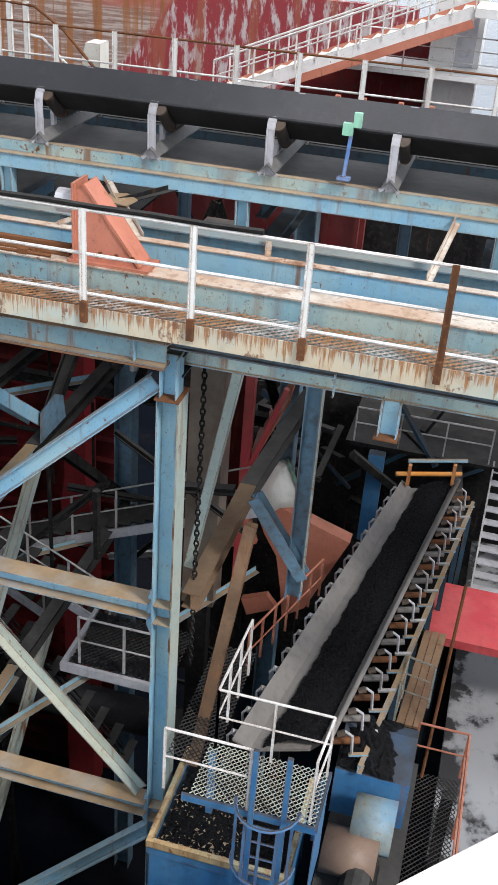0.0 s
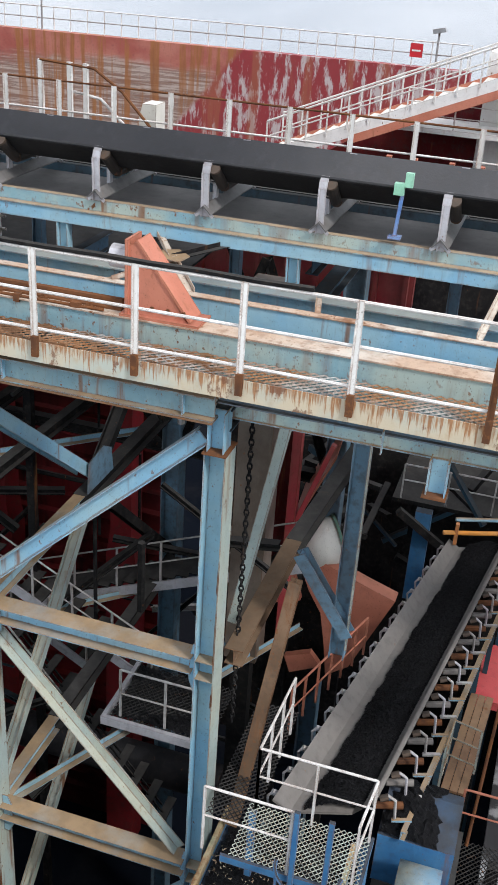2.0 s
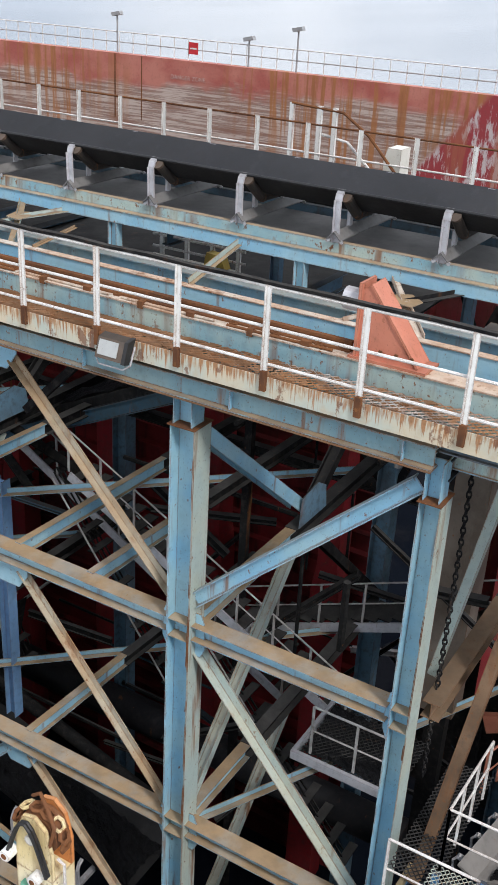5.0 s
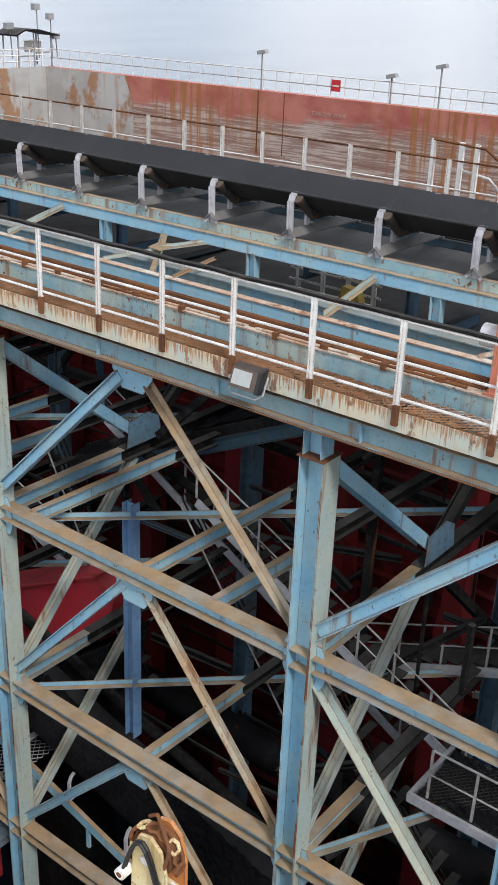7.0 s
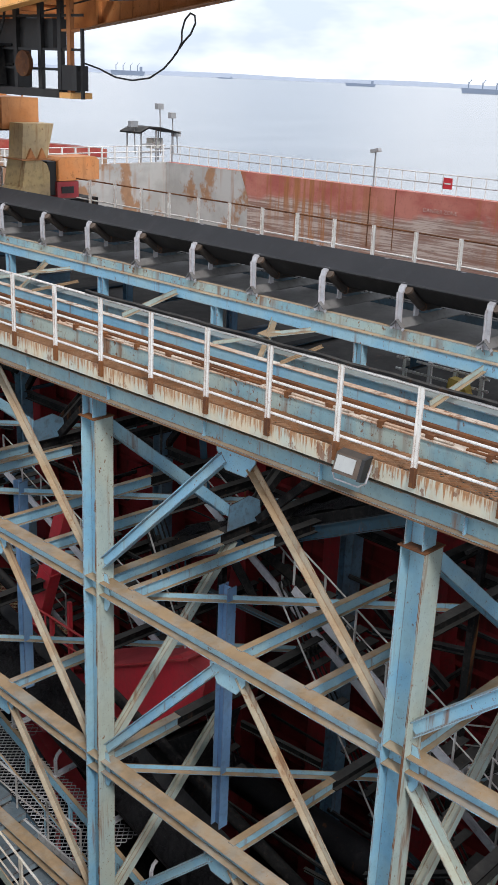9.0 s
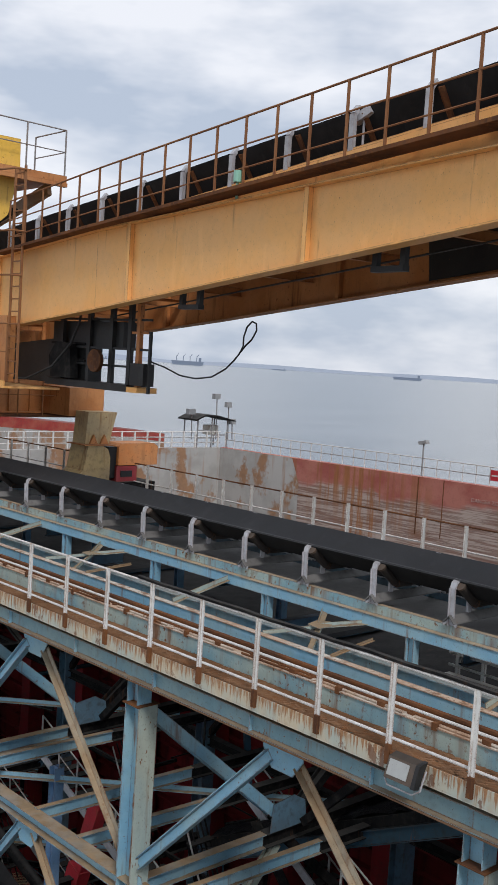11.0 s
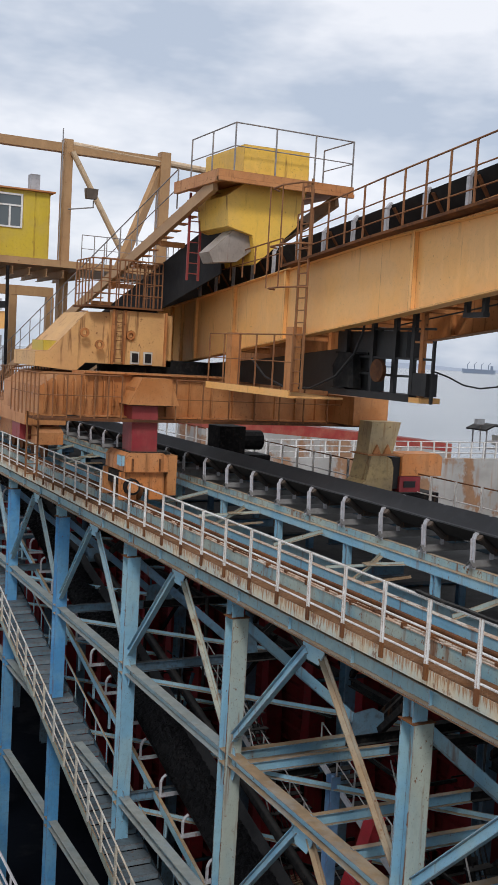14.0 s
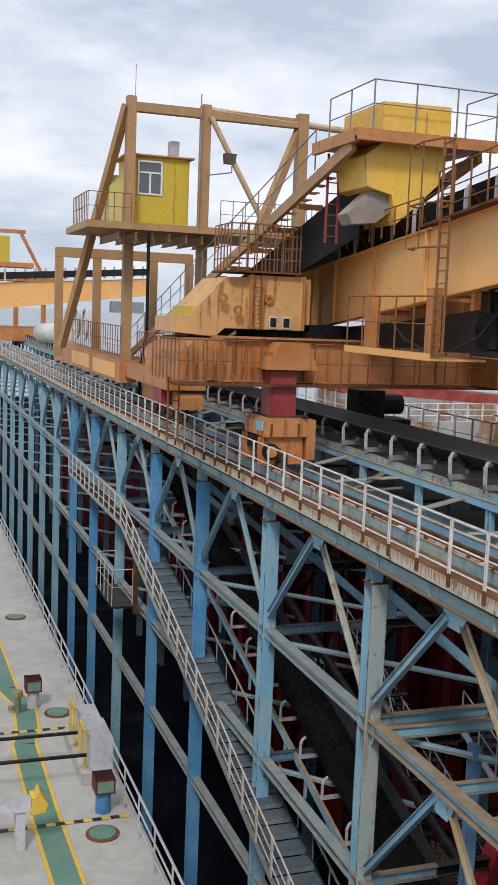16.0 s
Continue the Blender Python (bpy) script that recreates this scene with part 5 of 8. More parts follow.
for k in range(42):
    u = k / 42
    y, z = 27.0 + 25.5 * u, 20.62 - 6.6 * u
    part("stair_tread", Geo().box(11.8, y, z, 12.5, y + 0.42, z + 0.04), OCHRE_DARK, stacker)
fence(stacker, [(11.72, 28.6, 20.3), (11.72, 53.0, 13.9)], 1.15, STEEL_GREY, 1.7)
g = Geo().bar((11.85, 27.9, 18.2), (11.85, 27.9, 20.7), 0.06, 0.06).bar((12.2, 27.9, 18.2), (12.2, 27.9, 20.7), 0.06, 0.06)
for k in range(8):
    g.bar((11.85, 27.9, 18.4 + 0.3 * k), (12.2, 27.9, 18.4 + 0.3 * k), 0.03, 0.03)
part("pulley_ladder", g, MAROON, stacker, "dark red ladder")
for k in range(6):
    part("idler_beam", Geo().bar((11.8, 30 + 2.2 * k, 19.4 - 0.56 * k), (12.6, 30 + 2.2 * k, 19.4 - 0.56 * k), 0.14, 0.16), OCHRE_DARK, stacker)
fence(stacker, [(12.9, 31.0, top_z(31) + 0.05), (12.85, 24.0, top_z(24) + 0.05)], 0.75, RUST_PAINT, 0.75, (1.0, 0.5))
part("root_box", Geo().box(10.62, 30.78, 15.62, 12.48, 30.99, 17.30), ROOT, stacker, "ochre root box with bolted edges")
for x in (10.62, 11.0, 12.38):
    part("root_rib", Geo().box(x, 30.70, 15.62, x + 0.08, 30.775, 17.32), OCHRE_DARK, stacker)
part("cage_floor", Geo().box(9.85, 30.6, 17.36, 12.25, 32.4, 17.42), RUSTY, stacker)
fence(stacker, [(9.9, 32.3, 17.42), (9.9, 30.65, 17.42), (12.2, 30.65, 17.42), (12.2, 32.3, 17.42)], 1.42, RUST_PAINT, 0.30, (1.0, 0.78, 0.52, 0.26), 0.022)
fence(stacker, [(10.6, 31.9, 17.42), (11.9, 31.9, 17.42)], 1.55, RUST_PAINT, 0.26, (1.0, 0.6), 0.022)
g = Geo()
for x in (10.72, 10.96):
    g.bar((x, 30.66, 15.7), (x, 30.66, 17.3), 0.04, 0.04)
for k in range(6):
    g.bar((10.72, 30.66, 15.8 + 0.28 * k), (10.96, 30.66, 15.8 + 0.28 * k), 0.025, 0.025)
part("root_ladder", g, RUST_PAINT, stacker)
hood = part("drive_hood", Geo().prism([(10.05, 12.4), (11.6, 12.4), (11.6, 13.05), (11.45, 13.2), (10.2, 13.2), (10.05, 13.05)], 39.4, 40.6), MAROON, stacker, "rusty maroon drive hood")
for x in (10.4, 10.9, 11.3):
    part("hood_rib", Geo().box(x, 39.34, 12.42, x + 0.06, 39.4, 13.12), RUSTY, hood, at=(0, 0, 0))

# cab tower
for x0, x1, zb, zt in ((9.97, 10.38, 13.6, 25.5), (13.44, 13.86, 13.6, 25.45), (18.15, 18.65, 19.6, 25.5)):
    part("tower_column", Geo().box(x0, 46.6, zb, x1, 47.1, zt), TOWER, stacker, "rust-brown box column")
part("tower_beam", Geo().box(10.38, 46.65, 24.86, 13.44, 47.05, 25.26), TOWER, stacker)
part("tower_beam", Geo().box(13.86, 46.65, 24.84, 18.15, 47.05, 25.26), TOWER, stacker)
part("brace_pipe", Geo().tube((13.7, 46.8, 25.25), (21.5, 46.8, 24.9), 0.16, 10), PIPE_PALE, stacker)
part("brace_pipe", Geo().tube((13.8, 46.5, 24.9), (16.9, 46.5, 19.7), 0.13, 10), PIPE_PALE, stacker)
part("back_brace", Geo().bar((9.98, 46.85, 25.1), (8.02, 52.0, 14.1), 0.34, 0.34), TOWER, stacker)
part("back_brace", Geo().bar((18.4, 47.0, 25.0), (15.6, 45.5, 19.0), 0.3, 0.4), TOWER, stacker)
part("cab_floor", Geo().box(7.9, 44.5, 19.50, 19.5, 50.3, 19.8), TOWER, stacker)
for k in range(7):
    part("floor_joist", Geo().ibeam((9.3 + 0.75 * k, 44.6, 19.22), (9.3 + 0.75 * k, 49.0, 19.22), 0.16, 0.34, 0.02, 0.02), TOWER, stacker)
CX, CZ = 10.32, 19.8
cabin = part("cab", Geo().box(CX, 47.3, CZ, CX + 2.75, 50.0, CZ + 3.22), YELLOW, stacker, "yellow operator cab")
part("cab_roof", Geo().box(CX - 0.26, 47.1, CZ + 3.22, CX + 2.95, 50.2, CZ + 3.29), OCHRE_DARK, cabin, at=(0, 0, 0))
for x in (0.0, 2.05, 2.70):
    part("corner_trim", Geo().box(CX + x, 47.27, CZ + 0.05, CX + x + 0.05, 47.3, CZ + 3.2), YELLOW, cabin, at=(0, 0, 0))
frame_bars = Geo()
for x0, z0, x1, z1 in ((0.32, 1.50, 0.41, 3.04), (1.40, 1.50, 1.49, 3.04), (0.41, 2.95, 1.40, 3.04), (0.41, 1.50, 1.40, 1.58), (0.41, 2.46, 1.40, 2.54), (0.86, 1.58, 0.95, 2.46)):
    frame_bars.box(CX + x0, 47.25, CZ + z0, CX + x1, 47.3, CZ + z1)
part("window_frame", frame_bars, WHITE, cabin, "white window frame", at=(0, 0, 0))
for x0, z0, x1, z1 in ((0.41, 2.54, 1.40, 2.95), (0.41, 1.58, 0.86, 2.46), (0.95, 1.58, 1.40, 2.46)):
    part("pane", Geo().box(CX + x0, 47.285, CZ + z0, CX + x1, 47.297, CZ + z1), GLASS, cabin, at=(0, 0, 0))
part("air_conditioner", Geo().box(12.22, 47.6, 23.09, 12.65, 48.1, 23.85), GALV, cabin, "grey roof unit", at=(0, 0, 0))
part("cab_annex", Geo().box(9.55, 48.3, 19.8, 10.28, 50.2, 22.2), painted("pale sun-bleached yellow paint", (0.66, 0.58, 0.24), (0.60, 0.52, 0.22), 0.2), stacker, "pale yellow cab annex")
part("antenna", Geo().tube((10.35, 46.8, 25.5), (10.35, 46.8, 26.9), 0.015, 5).tube((13.25, 46.2, 19.8), (13.25, 46.2, 25.8), 0.03, 5), STEEL_GREY, stacker)
lamp = part("floodlight", Geo().prism([(14.05, 22.66), (14.5, 22.66), (14.55, 23.1), (14.0, 23.1)], 44.8, 45.15), CAP_BROWN, stacker, "grey floodlight")
part("lamp_arm", Geo().tube((13.7, 46.5, 22.3), (14.4, 45.0, 22.3), 0.03).tube((14.4, 45.0, 22.3), (14.4, 45.0, 22.6), 0.03), STEEL_GREY, lamp, at=(0, 0, 0))
fence(stacker, [(9.9, 45.0, 19.8), (8.0, 45.0, 19.8), (8.0, 48.8, 19.8)], 1.25, RUST_PAINT, 0.42)
fence(stacker, [(13.95, 45.0, 19.8), (18.6, 45.0, 19.8), (18.6, 48.8, 19.8)], 1.25, STEEL_GREY, 0.6)
for x0, zt in ((8.1, 19.1), (10.1, 18.8), (13.15, 19.1), (15.15, 19.15)):
    part("back_column", Geo().box(x0, 54.8, 13.5, x0 + 0.4, 55.2, 18.64), TOWER, stacker)
part("back_beam", Geo().box(8.1, 54.8, 18.65, 15.5, 55.2, 19.15), TOWER, stacker)
part("side_sill", Geo().prism([(46.0, 12.75), (66.5, 12.75), (66.5, 14.0), (46.0, 13.75)], 9.75, 10.5, "x"), OCHRE_DARK, stacker, "rust-streaked side sill girder")
part("sill_panel", Geo().box(9.70, 47.0, 12.9, 9.75, 52.5, 13.6), OCHRE, stacker)
part("sill_panel", Geo().box(9.70, 53.5, 12.95, 9.75, 59.0, 13.65), OCHRE, stacker)
part("sill_beam", Geo().box(10.0, 38.5, 13.05, 11.6, 52.0, 13.75), OCHRE_DARK, stacker)
fence(stacker, [(9.85, 46.5, 13.9), (9.85, 60.0, 14.0)], 1.4, RUST_PAINT, 0.6)
fence(stacker, [(9.6, 34.0, 14.1), (10.3, 45.0, 13.8)], 1.3, RUST_PAINT, 0.5)
part("tank", Geo().tube((10.4, 67, 14.35), (10.4, 77, 14.1), 0.68, 18), CREAM, stacker, "white cylindrical tank", smooth=True)
for y in (56.0, 58.6):
    part("cable_drum_ring", ring_bar((9.9, y, 15.2), 0.8, 18, 0.12, 0.12, "x"), CREAM, stacker)
part("supply_conduit", Geo().path([(10.6, 44.6, 19.4), (10.65, 44.7, 15.0), (10.4, 44.6, 13.8), (10.3, 44.4, 12.3)], 0.075, 8), SOOT, stacker, "dark cable bundle")

# ---- a second stacker far along the trestle ----
far = thing("far_stacker", "second ochre stacker far along the trestle", "stacker", (12, 118, 11.7))
for x in (9.6, 12.6, 15.6):
    part("leg", Geo().box(x, 117, 11.6, x + 0.5, 117.5, 24.0 if x < 12 else 19.0), OCHRE_DARK, far)
part("deck", Geo().box(8.4, 116, 18.6, 17.0, 120, 19.1), OCHRE_DARK, far)
part("cab", Geo().box(9.6, 116.2, 20.6, 12.0, 118.6, 23.4), YELLOW, far)
part("cab_deck", Geo().box(8.8, 115.8, 20.1, 14.6, 119.5, 20.6), ORANGE, far)
part("brace", Geo().bar((13.2, 117, 24.0), (17.5, 117, 16.0), 0.35, 0.35), OCHRE_DARK, far)
part("top_beam", Geo().box(8.6, 117, 23.8, 13.8, 117.4, 24.2), OCHRE_DARK, far)
part("boom", Geo().add([(9.5, 112, 15.4), (26.5, 110, 17.6), (26.5, 110, 19.4), (9.5, 112, 18.2), (9.5, 113, 15.4), (26.5, 111, 17.6), (26.5, 111, 19.4), (9.5, 113, 18.2)], [(0, 1, 2, 3), (4, 7, 6, 5), (3, 2, 6, 7), (0, 4, 5, 1), (0, 3, 7, 4), (1, 5, 6, 2)]), OCHRE, far)
part("belt", Geo().bar((9.5, 111.8, 18.9), (26.5, 109.8, 20.1), 0.5, 0.7), RUBBER_DARK, far)
for k in range(16):
    part("bracket", Geo().bar((10 + 1.05 * k, 111.4, 18.4 + 0.075 * k), (10 + 1.05 * k, 111.4, 19.6 + 0.075 * k), 0.22, 0.2), GALV, far)
part("sill", Geo().box(9.6, 112, 12.2, 16.5, 122, 13.6), OCHRE_DARK, far)
part("hanging_cab", Geo().box(22.0, 109.4, 15.6, 25.5, 110.6, 16.8), STEEL_GREY, far)
part("drum", Geo().tube((15.6, 108, 13.5), (17.2, 108, 13.5), 0.8, 14), CREAM, far)

# ---- inclined coal conveyor inside the trestle, with its stepped walkway ----
incline = thing("incline_conveyor", "inclined belt conveyor full of black coal inside the trestle", "conveyor", (12.7, 25, 1.5))
S_C = 0.27


def inc(x, y, dz=0.0):
    return Vector((x, y, 2.63 + S_C * (y - 25.0) + dz))


Y0, Y1 = 9.0, 51.0
g = Geo()
sec = ((11.75, 0.42), (12.05, 0.05), (13.1, 0.05), (13.4, 0.42), (13.42, 0.46), (13.1, 0.0), (12.05, 0.0), (11.73, 0.46))
g.add([inc(x, Y0, z) for x, z in sec] + [inc(x, Y1, z) for x, z in sec], [(i, i + 8, (i + 1) % 8 + 8, (i + 1) % 8) for i in range(8)])
part("belt", g, RUBBER_DARK, incline, "black troughed belt")


def coal_heap(rows, cols, at, seed, rough=0.035):
    """A strip of heaped lumps; at(u, v) gives the place and the crown."""
    rnd = random.Random(seed)
    v, f = [], []
    for i in range(rows + 1):
        for j in range(cols + 1):
            p = at(i / rows, j / cols)
            v.append((p.x + rnd.uniform(-rough, rough), p.y + rnd.uniform(-rough, rough), p.z + rnd.uniform(-rough, rough * 1.3)))
    for i in range(rows):
        for j in range(cols):
            a = i * (cols + 1) + j
            f.append((a, a + 1, a + cols + 2, a + cols + 1))
    return Geo().add(v, f)


part("coal_load", coal_heap(420, 16, lambda u, v: inc(11.93 + 1.29 * v, Y0 + (Y1 - Y0) * u, 0.20 + 0.12 * math.sin(math.pi * v)), 3), COAL, incline, "heaped black coal")
for x in (11.45, 13.65):
    part("stringer", Geo().channel(inc(x, Y0, -0.25), inc(x, Y1, -0.25), 0.1, 0.24), BLUE if x < 12 else BLUE_DEEP, incline)
leg = Geo().bar((0, 0, 0), (0, 0, 0.42), 0.07, 0.06, (1, 0, 0)).path([(0, 0, 0.42), (0.06, 0, 0.56), (0.16, 0, 0.62)], 0.045, 6).box(-0.05, -0.06, -0.02, 2.1, 0.06, 0.06)
leg_mesh = leg.mesh("idler_frame", GALV)
for k in range(24):
    y = 9.9 + 1.72 * k
    p = inc(11.5, y, -0.12)
    part("idler_frame", leg_mesh, None, incline, at=tuple(p - Vector((12.7, 25, 1.5))))
for k in range(22):
    p = inc(11.45, 11.0 + 1.72 * k, -0.37)
    part("stringer_post", Geo().bar(p, p - Vector((0, 0, 0.55)), 0.09, 0.07, (1, 0, 0)), BLUE, incline)
part("return_pipe", Geo().tube(inc(13.95, Y0, 0.35), inc(13.95, Y1, 0.35), 0.15, 12), SOOT, incline, smooth=True)

steps = thing("stepped_walkway", "blue-grey stepped walkway with coal crumbs beside the incline", "walkway", (9.7, 30, 2))


def stp(x, y, dz=0.0):
    return Vector((x, y, 6.62 - 0.272 * (44.5 - y) + dz)) if y < 44.5 else Vector((x, y, 6.62 + dz))


tread = Geo().box(-0.63, -0.27, -0.03, 0.63, 0.27, 0.0).box(-0.63, -0.27, -0.16, 0.63, -0.255, 0.0).mesh("tread", painted("blue-grey tread with coal crumbs", (0.13, 0.19, 0.23), (0.20, 0.25, 0.28), 0.2, (0.035, 0.035, 0.036), 0.55, 0.4))
for k in range(50):
    y = 14.5 + 0.6 * k
    part("tread", tread, None, steps, at=tuple(stp(10.31, y) - Vector((9.7, 30, 2))))
for x in (9.66, 10.97):
    part("stringer", Geo().bar(stp(x, 14.2, -0.08), stp(x, 44.5, -0.08), 0.03, 0.24), BEIGE if x < 10 else BLUE_DEEP, steps)
    part("stringer", Geo().bar(stp(x, 44.5, -0.08), stp(x, 59, -0.08), 0.03, 0.2), BEIGE, steps)
part("landing", Geo().box(9.68, 44.5, 6.58, 10.95, 59, 6.62), SOOT, steps)
PALE = painted("peeling cream handrail paint", (0.62, 0.56, 0.45), (0.6, 0.6, 0.56), 0.4, None, 0, 0.15)
fence(steps, [stp(9.63, 14.2), stp(9.63, 44.5), stp(9.63, 59)], 1.15, PALE, 1.3, (1.0, 0.62, 0.3), 0.028, flat=(0.085, 0.06))
fence(steps, [stp(11.0, 14.2), stp(11.0, 44.5)], 0.75, BLUE, 1.2, (1.0,), 0.035)
cagey = thing("rest_platform", "small caged rest platform on the trestle column", "platform", (9.4, 44, 3.3))
part("floor", Geo().box(8.9, 42.6, 3.25, 9.9, 46.3, 3.35), SOOT, cagey)
fence(cagey, [(9.85, 42.7, 3.35), (8.95, 42.7, 3.35), (8.95, 46.2, 3.35), (9.85, 46.2, 3.35)], 1.6, PALE, 0.9)
part("post", Geo().box(9.86, 42.5, 3.0, 10.06, 42.7, 5.9), RUSTY, cagey)

# ---- end of the barge hold: dark hull sides that close the place ----
solid("hull_side", Geo().box(4.6, -30, -9.0, 5.19, 120, 4.6), BLACK, "black ship's side below the deck", "hull", kind="structure")

# ---- far bulwark: rail, lamps, watch stand, warning sign ----
def wall_x(y):
    return 46.0 + (52.5 - y) * 0.0497 + 0.3


rail = thing("bulwark_rail", "thin white railing on top of the red bulwark", "railing", (47, 40, 10.3))
ys = [52.4 - 0.86 * k for k in range(56)]
pm = Geo().tube((0, 0, 0), (0, 0, 1.06), 0.028, 5).mesh("post", WHITE)
for y in ys:
    part("post", pm, None, rail, at=(wall_x(y) - 47, y - 40, 0))
for z in (1.06, 0.55):
    part("rail", Geo().tube((wall_x(ys[0]), ys[0], 10.3 + z), (wall_x(ys[-1]), ys[-1], 10.3 + z), 0.03, 5), WHITE if z > 1 else WHITE_DIRTY, rail)
rail2 = thing("bulkhead_rail", "white railing with flat posts on the end bulkhead", "railing", (36, 52.6, 10.3))
for k in range(22):
    part("post", Geo().box(-0.05, -0.04, 0, 0.05, 0.04, 1.05), WHITE, rail2, at=(9.8 - 1.0 * k, 0, 0))
for z in (1.05, 0.7, 0.35):
    part("rail", Geo().tube((24.5, 52.6, 10.3 + z), (46, 52.6, 10.3 + z), 0.035, 5), WHITE, rail2)


def lamp_post(y, h):
    x = wall_x(y)
    lp = thing("deck_lamp", "grey deck floodlight on a thin post", "lamp", (x, y, 10.3), "deck lamps on the bulwark")
    part("pole", Geo().tube((x, y, 9.6), (x, y, 10.3 + h), 0.05, 6), STEEL_GREY, lp)
    part("head", Geo().prism([(-0.30, 0.02), (0.25, -0.10), (0.30, 0.08), (-0.22, 0.2)], -0.15, 0.15, "x"), STEEL_GREY, lp, at=(0, 0, h))
    return lp


for y, h in ((36.2, 1.9), (28.2, 1.3), (25.5, 1.95), (6.6, 1.5)):
    lamp_post(y, h)
sg = thing("fire_sign", "red square sign with white mark on the railing", "sign", (wall_x(31.4), 31.4, 10.5))
part("board", Geo().box(-0.03, -0.28, 0.08, 0.0, 0.28, 0.66), painted("red sign paint", (0.55, 0.02, 0.03), (0.5, 0.03, 0.04), 0.05), sg, at=(-0.06, 0, 0.05))
part("mark", Geo().box(-0.04, -0.2, 0.32, -0.03, 0.2, 0.40), WHITE, sg, at=(-0.06, 0, 0.05))
copy_thing(sg, Matrix.Translation((wall_x(7.5), 7.5, 10.55)))
bs = bpy.data.curves.new("warning_text", "FONT")
bs.body, bs.size, bs.extrude = "DANGER ZONE", 0.30, 0.003
bs.materials.append(painted("faded white stencil paint", (0.55, 0.42, 0.38), (0.5, 0.3, 0.26), 0.3))
txt = tagged(new("stencilled_warning", bs), "faded white stencilled words on the red bulwark", "lettering")
txt.matrix_world = Matrix.Translation((wall_x(32.6) - 0.33, 32.6, 9.35)) @ pose(0, 0, 0, 90, 0, -87.15)
part("seam", Geo().box(wall_x(36.2) - 0.33, 36.1, 7, wall_x(36.2) - 0.3, 36.16, 10.3), RUSTY, bulwark)
part("seam", Geo().box(wall_x(34.0) - 0.33, 34.4, 7, wall_x(34.4) - 0.3, 34.46, 10.3), RUSTY, bulwark)

stand = thing("watch_stand", "small roofed watch stand on the bulwark corner", "shelter", (45.3, 53, 10.3))
for x, y in ((43.95, 52.6), (45.2, 52.6), (46.6, 52.6), (43.95, 54.0), (46.6, 54.0)):
    part("post", Geo().tube((x, y, 10.3), (x, y, 12.3), 0.05, 6), STEEL_GREY, stand)
part("roof", Geo().prism([(43.6, 12.2), (44.3, 12.5), (45.4, 12.5), (47.1, 12.15), (47.1, 12.08), (45.4, 12.4), (44.3, 12.4), (43.6, 12.1)], 52.3, 54.3), SOOT, stand)
for x0, x1, z0 in ((44.0, 45.2, 10.9), (45.3, 46.5, 11.1), (44.0, 45.1, 11.4)):
    part("bench_rail", Geo().box(x0, 52.6, z0, x1, 52.7, z0 + 0.08), STEEL_GREY, stand)
part("seat", Geo().box(45.5, 53.2, 11.1, 46.3, 53.9, 11.75), CREAM, stand)
for x, z, w in ((45.85, 13.75, 0.35), (46.95, 13.2, 0.3), (43.7, 12.68, 0.42), (47.35, 12.05, 0.4)):
    part("floodlight", Geo().box(x - w, 52.8, z - 0.18, x + w * 0.4, 53.1, z + 0.18).tube((x + 0.1, 53, 10.8), (x, 53, z), 0.04, 5), STEEL_GREY, stand)

# ---- white gangway stair and deckhouse by the far side ----
gang = thing("gangway_stair", "white steel stair with railings and salmon stringer", "stair", (30, 5, 9.4))


def gw(x, u, dz=0.0):
    return Vector((x, 8.4 - 6.9 * u, 9.75 + 2.9 * u + dz))


for x, m in ((29.0, WHITE), (30.6, SALMON)):
    part("stringer", Geo().bar(gw(x, 0, -0.05), gw(x, 1, -0.05), 0.08, 0.34), m, gang)
part("stringer_face", Geo().bar(gw(28.95, 0.35, -0.3), gw(28.95, 1, -0.3), 0.05, 0.22), SALMON, gang)
for k in range(18):
    p = gw(29.0, (k + 0.5) / 18)
    part("tread", Geo().box(29.0, p.y - 0.17, p.z, 30.6, p.y + 0.17, p.z + 0.04), CREAM, gang)
for x in (28.95, 30.6):
    fence(gang, [gw(x, 0), gw(x, 1), gw(x, 1) + Vector((0, -5, 0))], 0.95, WHITE, 0.62, (1.0, 0.55), 0.03)
part("top_landing", Geo().box(28.9, -4.0, 12.5, 30.7, 1.5, 12.72), WHITE, gang)
house = thing("deckhouse", "white deckhouse block with maroon open bay", "deckhouse", (31, 0, 8))
part("roof_slab", Geo().box(29.6, -8.0, 10.78, 31.5, 4.9, 10.92), WHITE, house, "white slab")
part("back_wall", Geo().prism([(1.96, 8.0), (7.6, 8.0), (7.6, 9.3), (6.0, 10.3), (1.96, 11.9)], 31.5, 31.7, "x"), RED_DEEP, house)
part("white_wall", Geo().box(31.0, 1.3, 7.5, 32.6, 2.7, 12.9), WHITE, house)
part("door", Geo().box(30.95, 1.45, 10.95, 31.0, 2.0, 12.3), GALV, house)
for y in (4.6, 3.9, 2.9, 2.1):
    part("pillar", Geo().box(28.0, y, 8.0, 28.2, y + 0.14, 10.35), SALMON, house)
fence(house, [(29.65, 4.6, 10.92), (29.65, -7.5, 10.92)], 1.0, WHITE, 1.4, (1.0, 0.66, 0.33))
part("ridge_tube", Geo().tube((27.6, 6.8, 9.7), (27.6, 5.6, 9.7), 0.2, 10), ORANGE, house)
part("green_lamp", Geo().tube((26.8, 3.95, 10.1), (26.8, 3.95, 10.5), 0.12, 8).box(26.7, 3.4, 9.95, 26.9, 3.8, 10.1), painted("green lamp glass", (0.03, 0.25, 0.1), (0.2, 0.5, 0.35), 0), house)

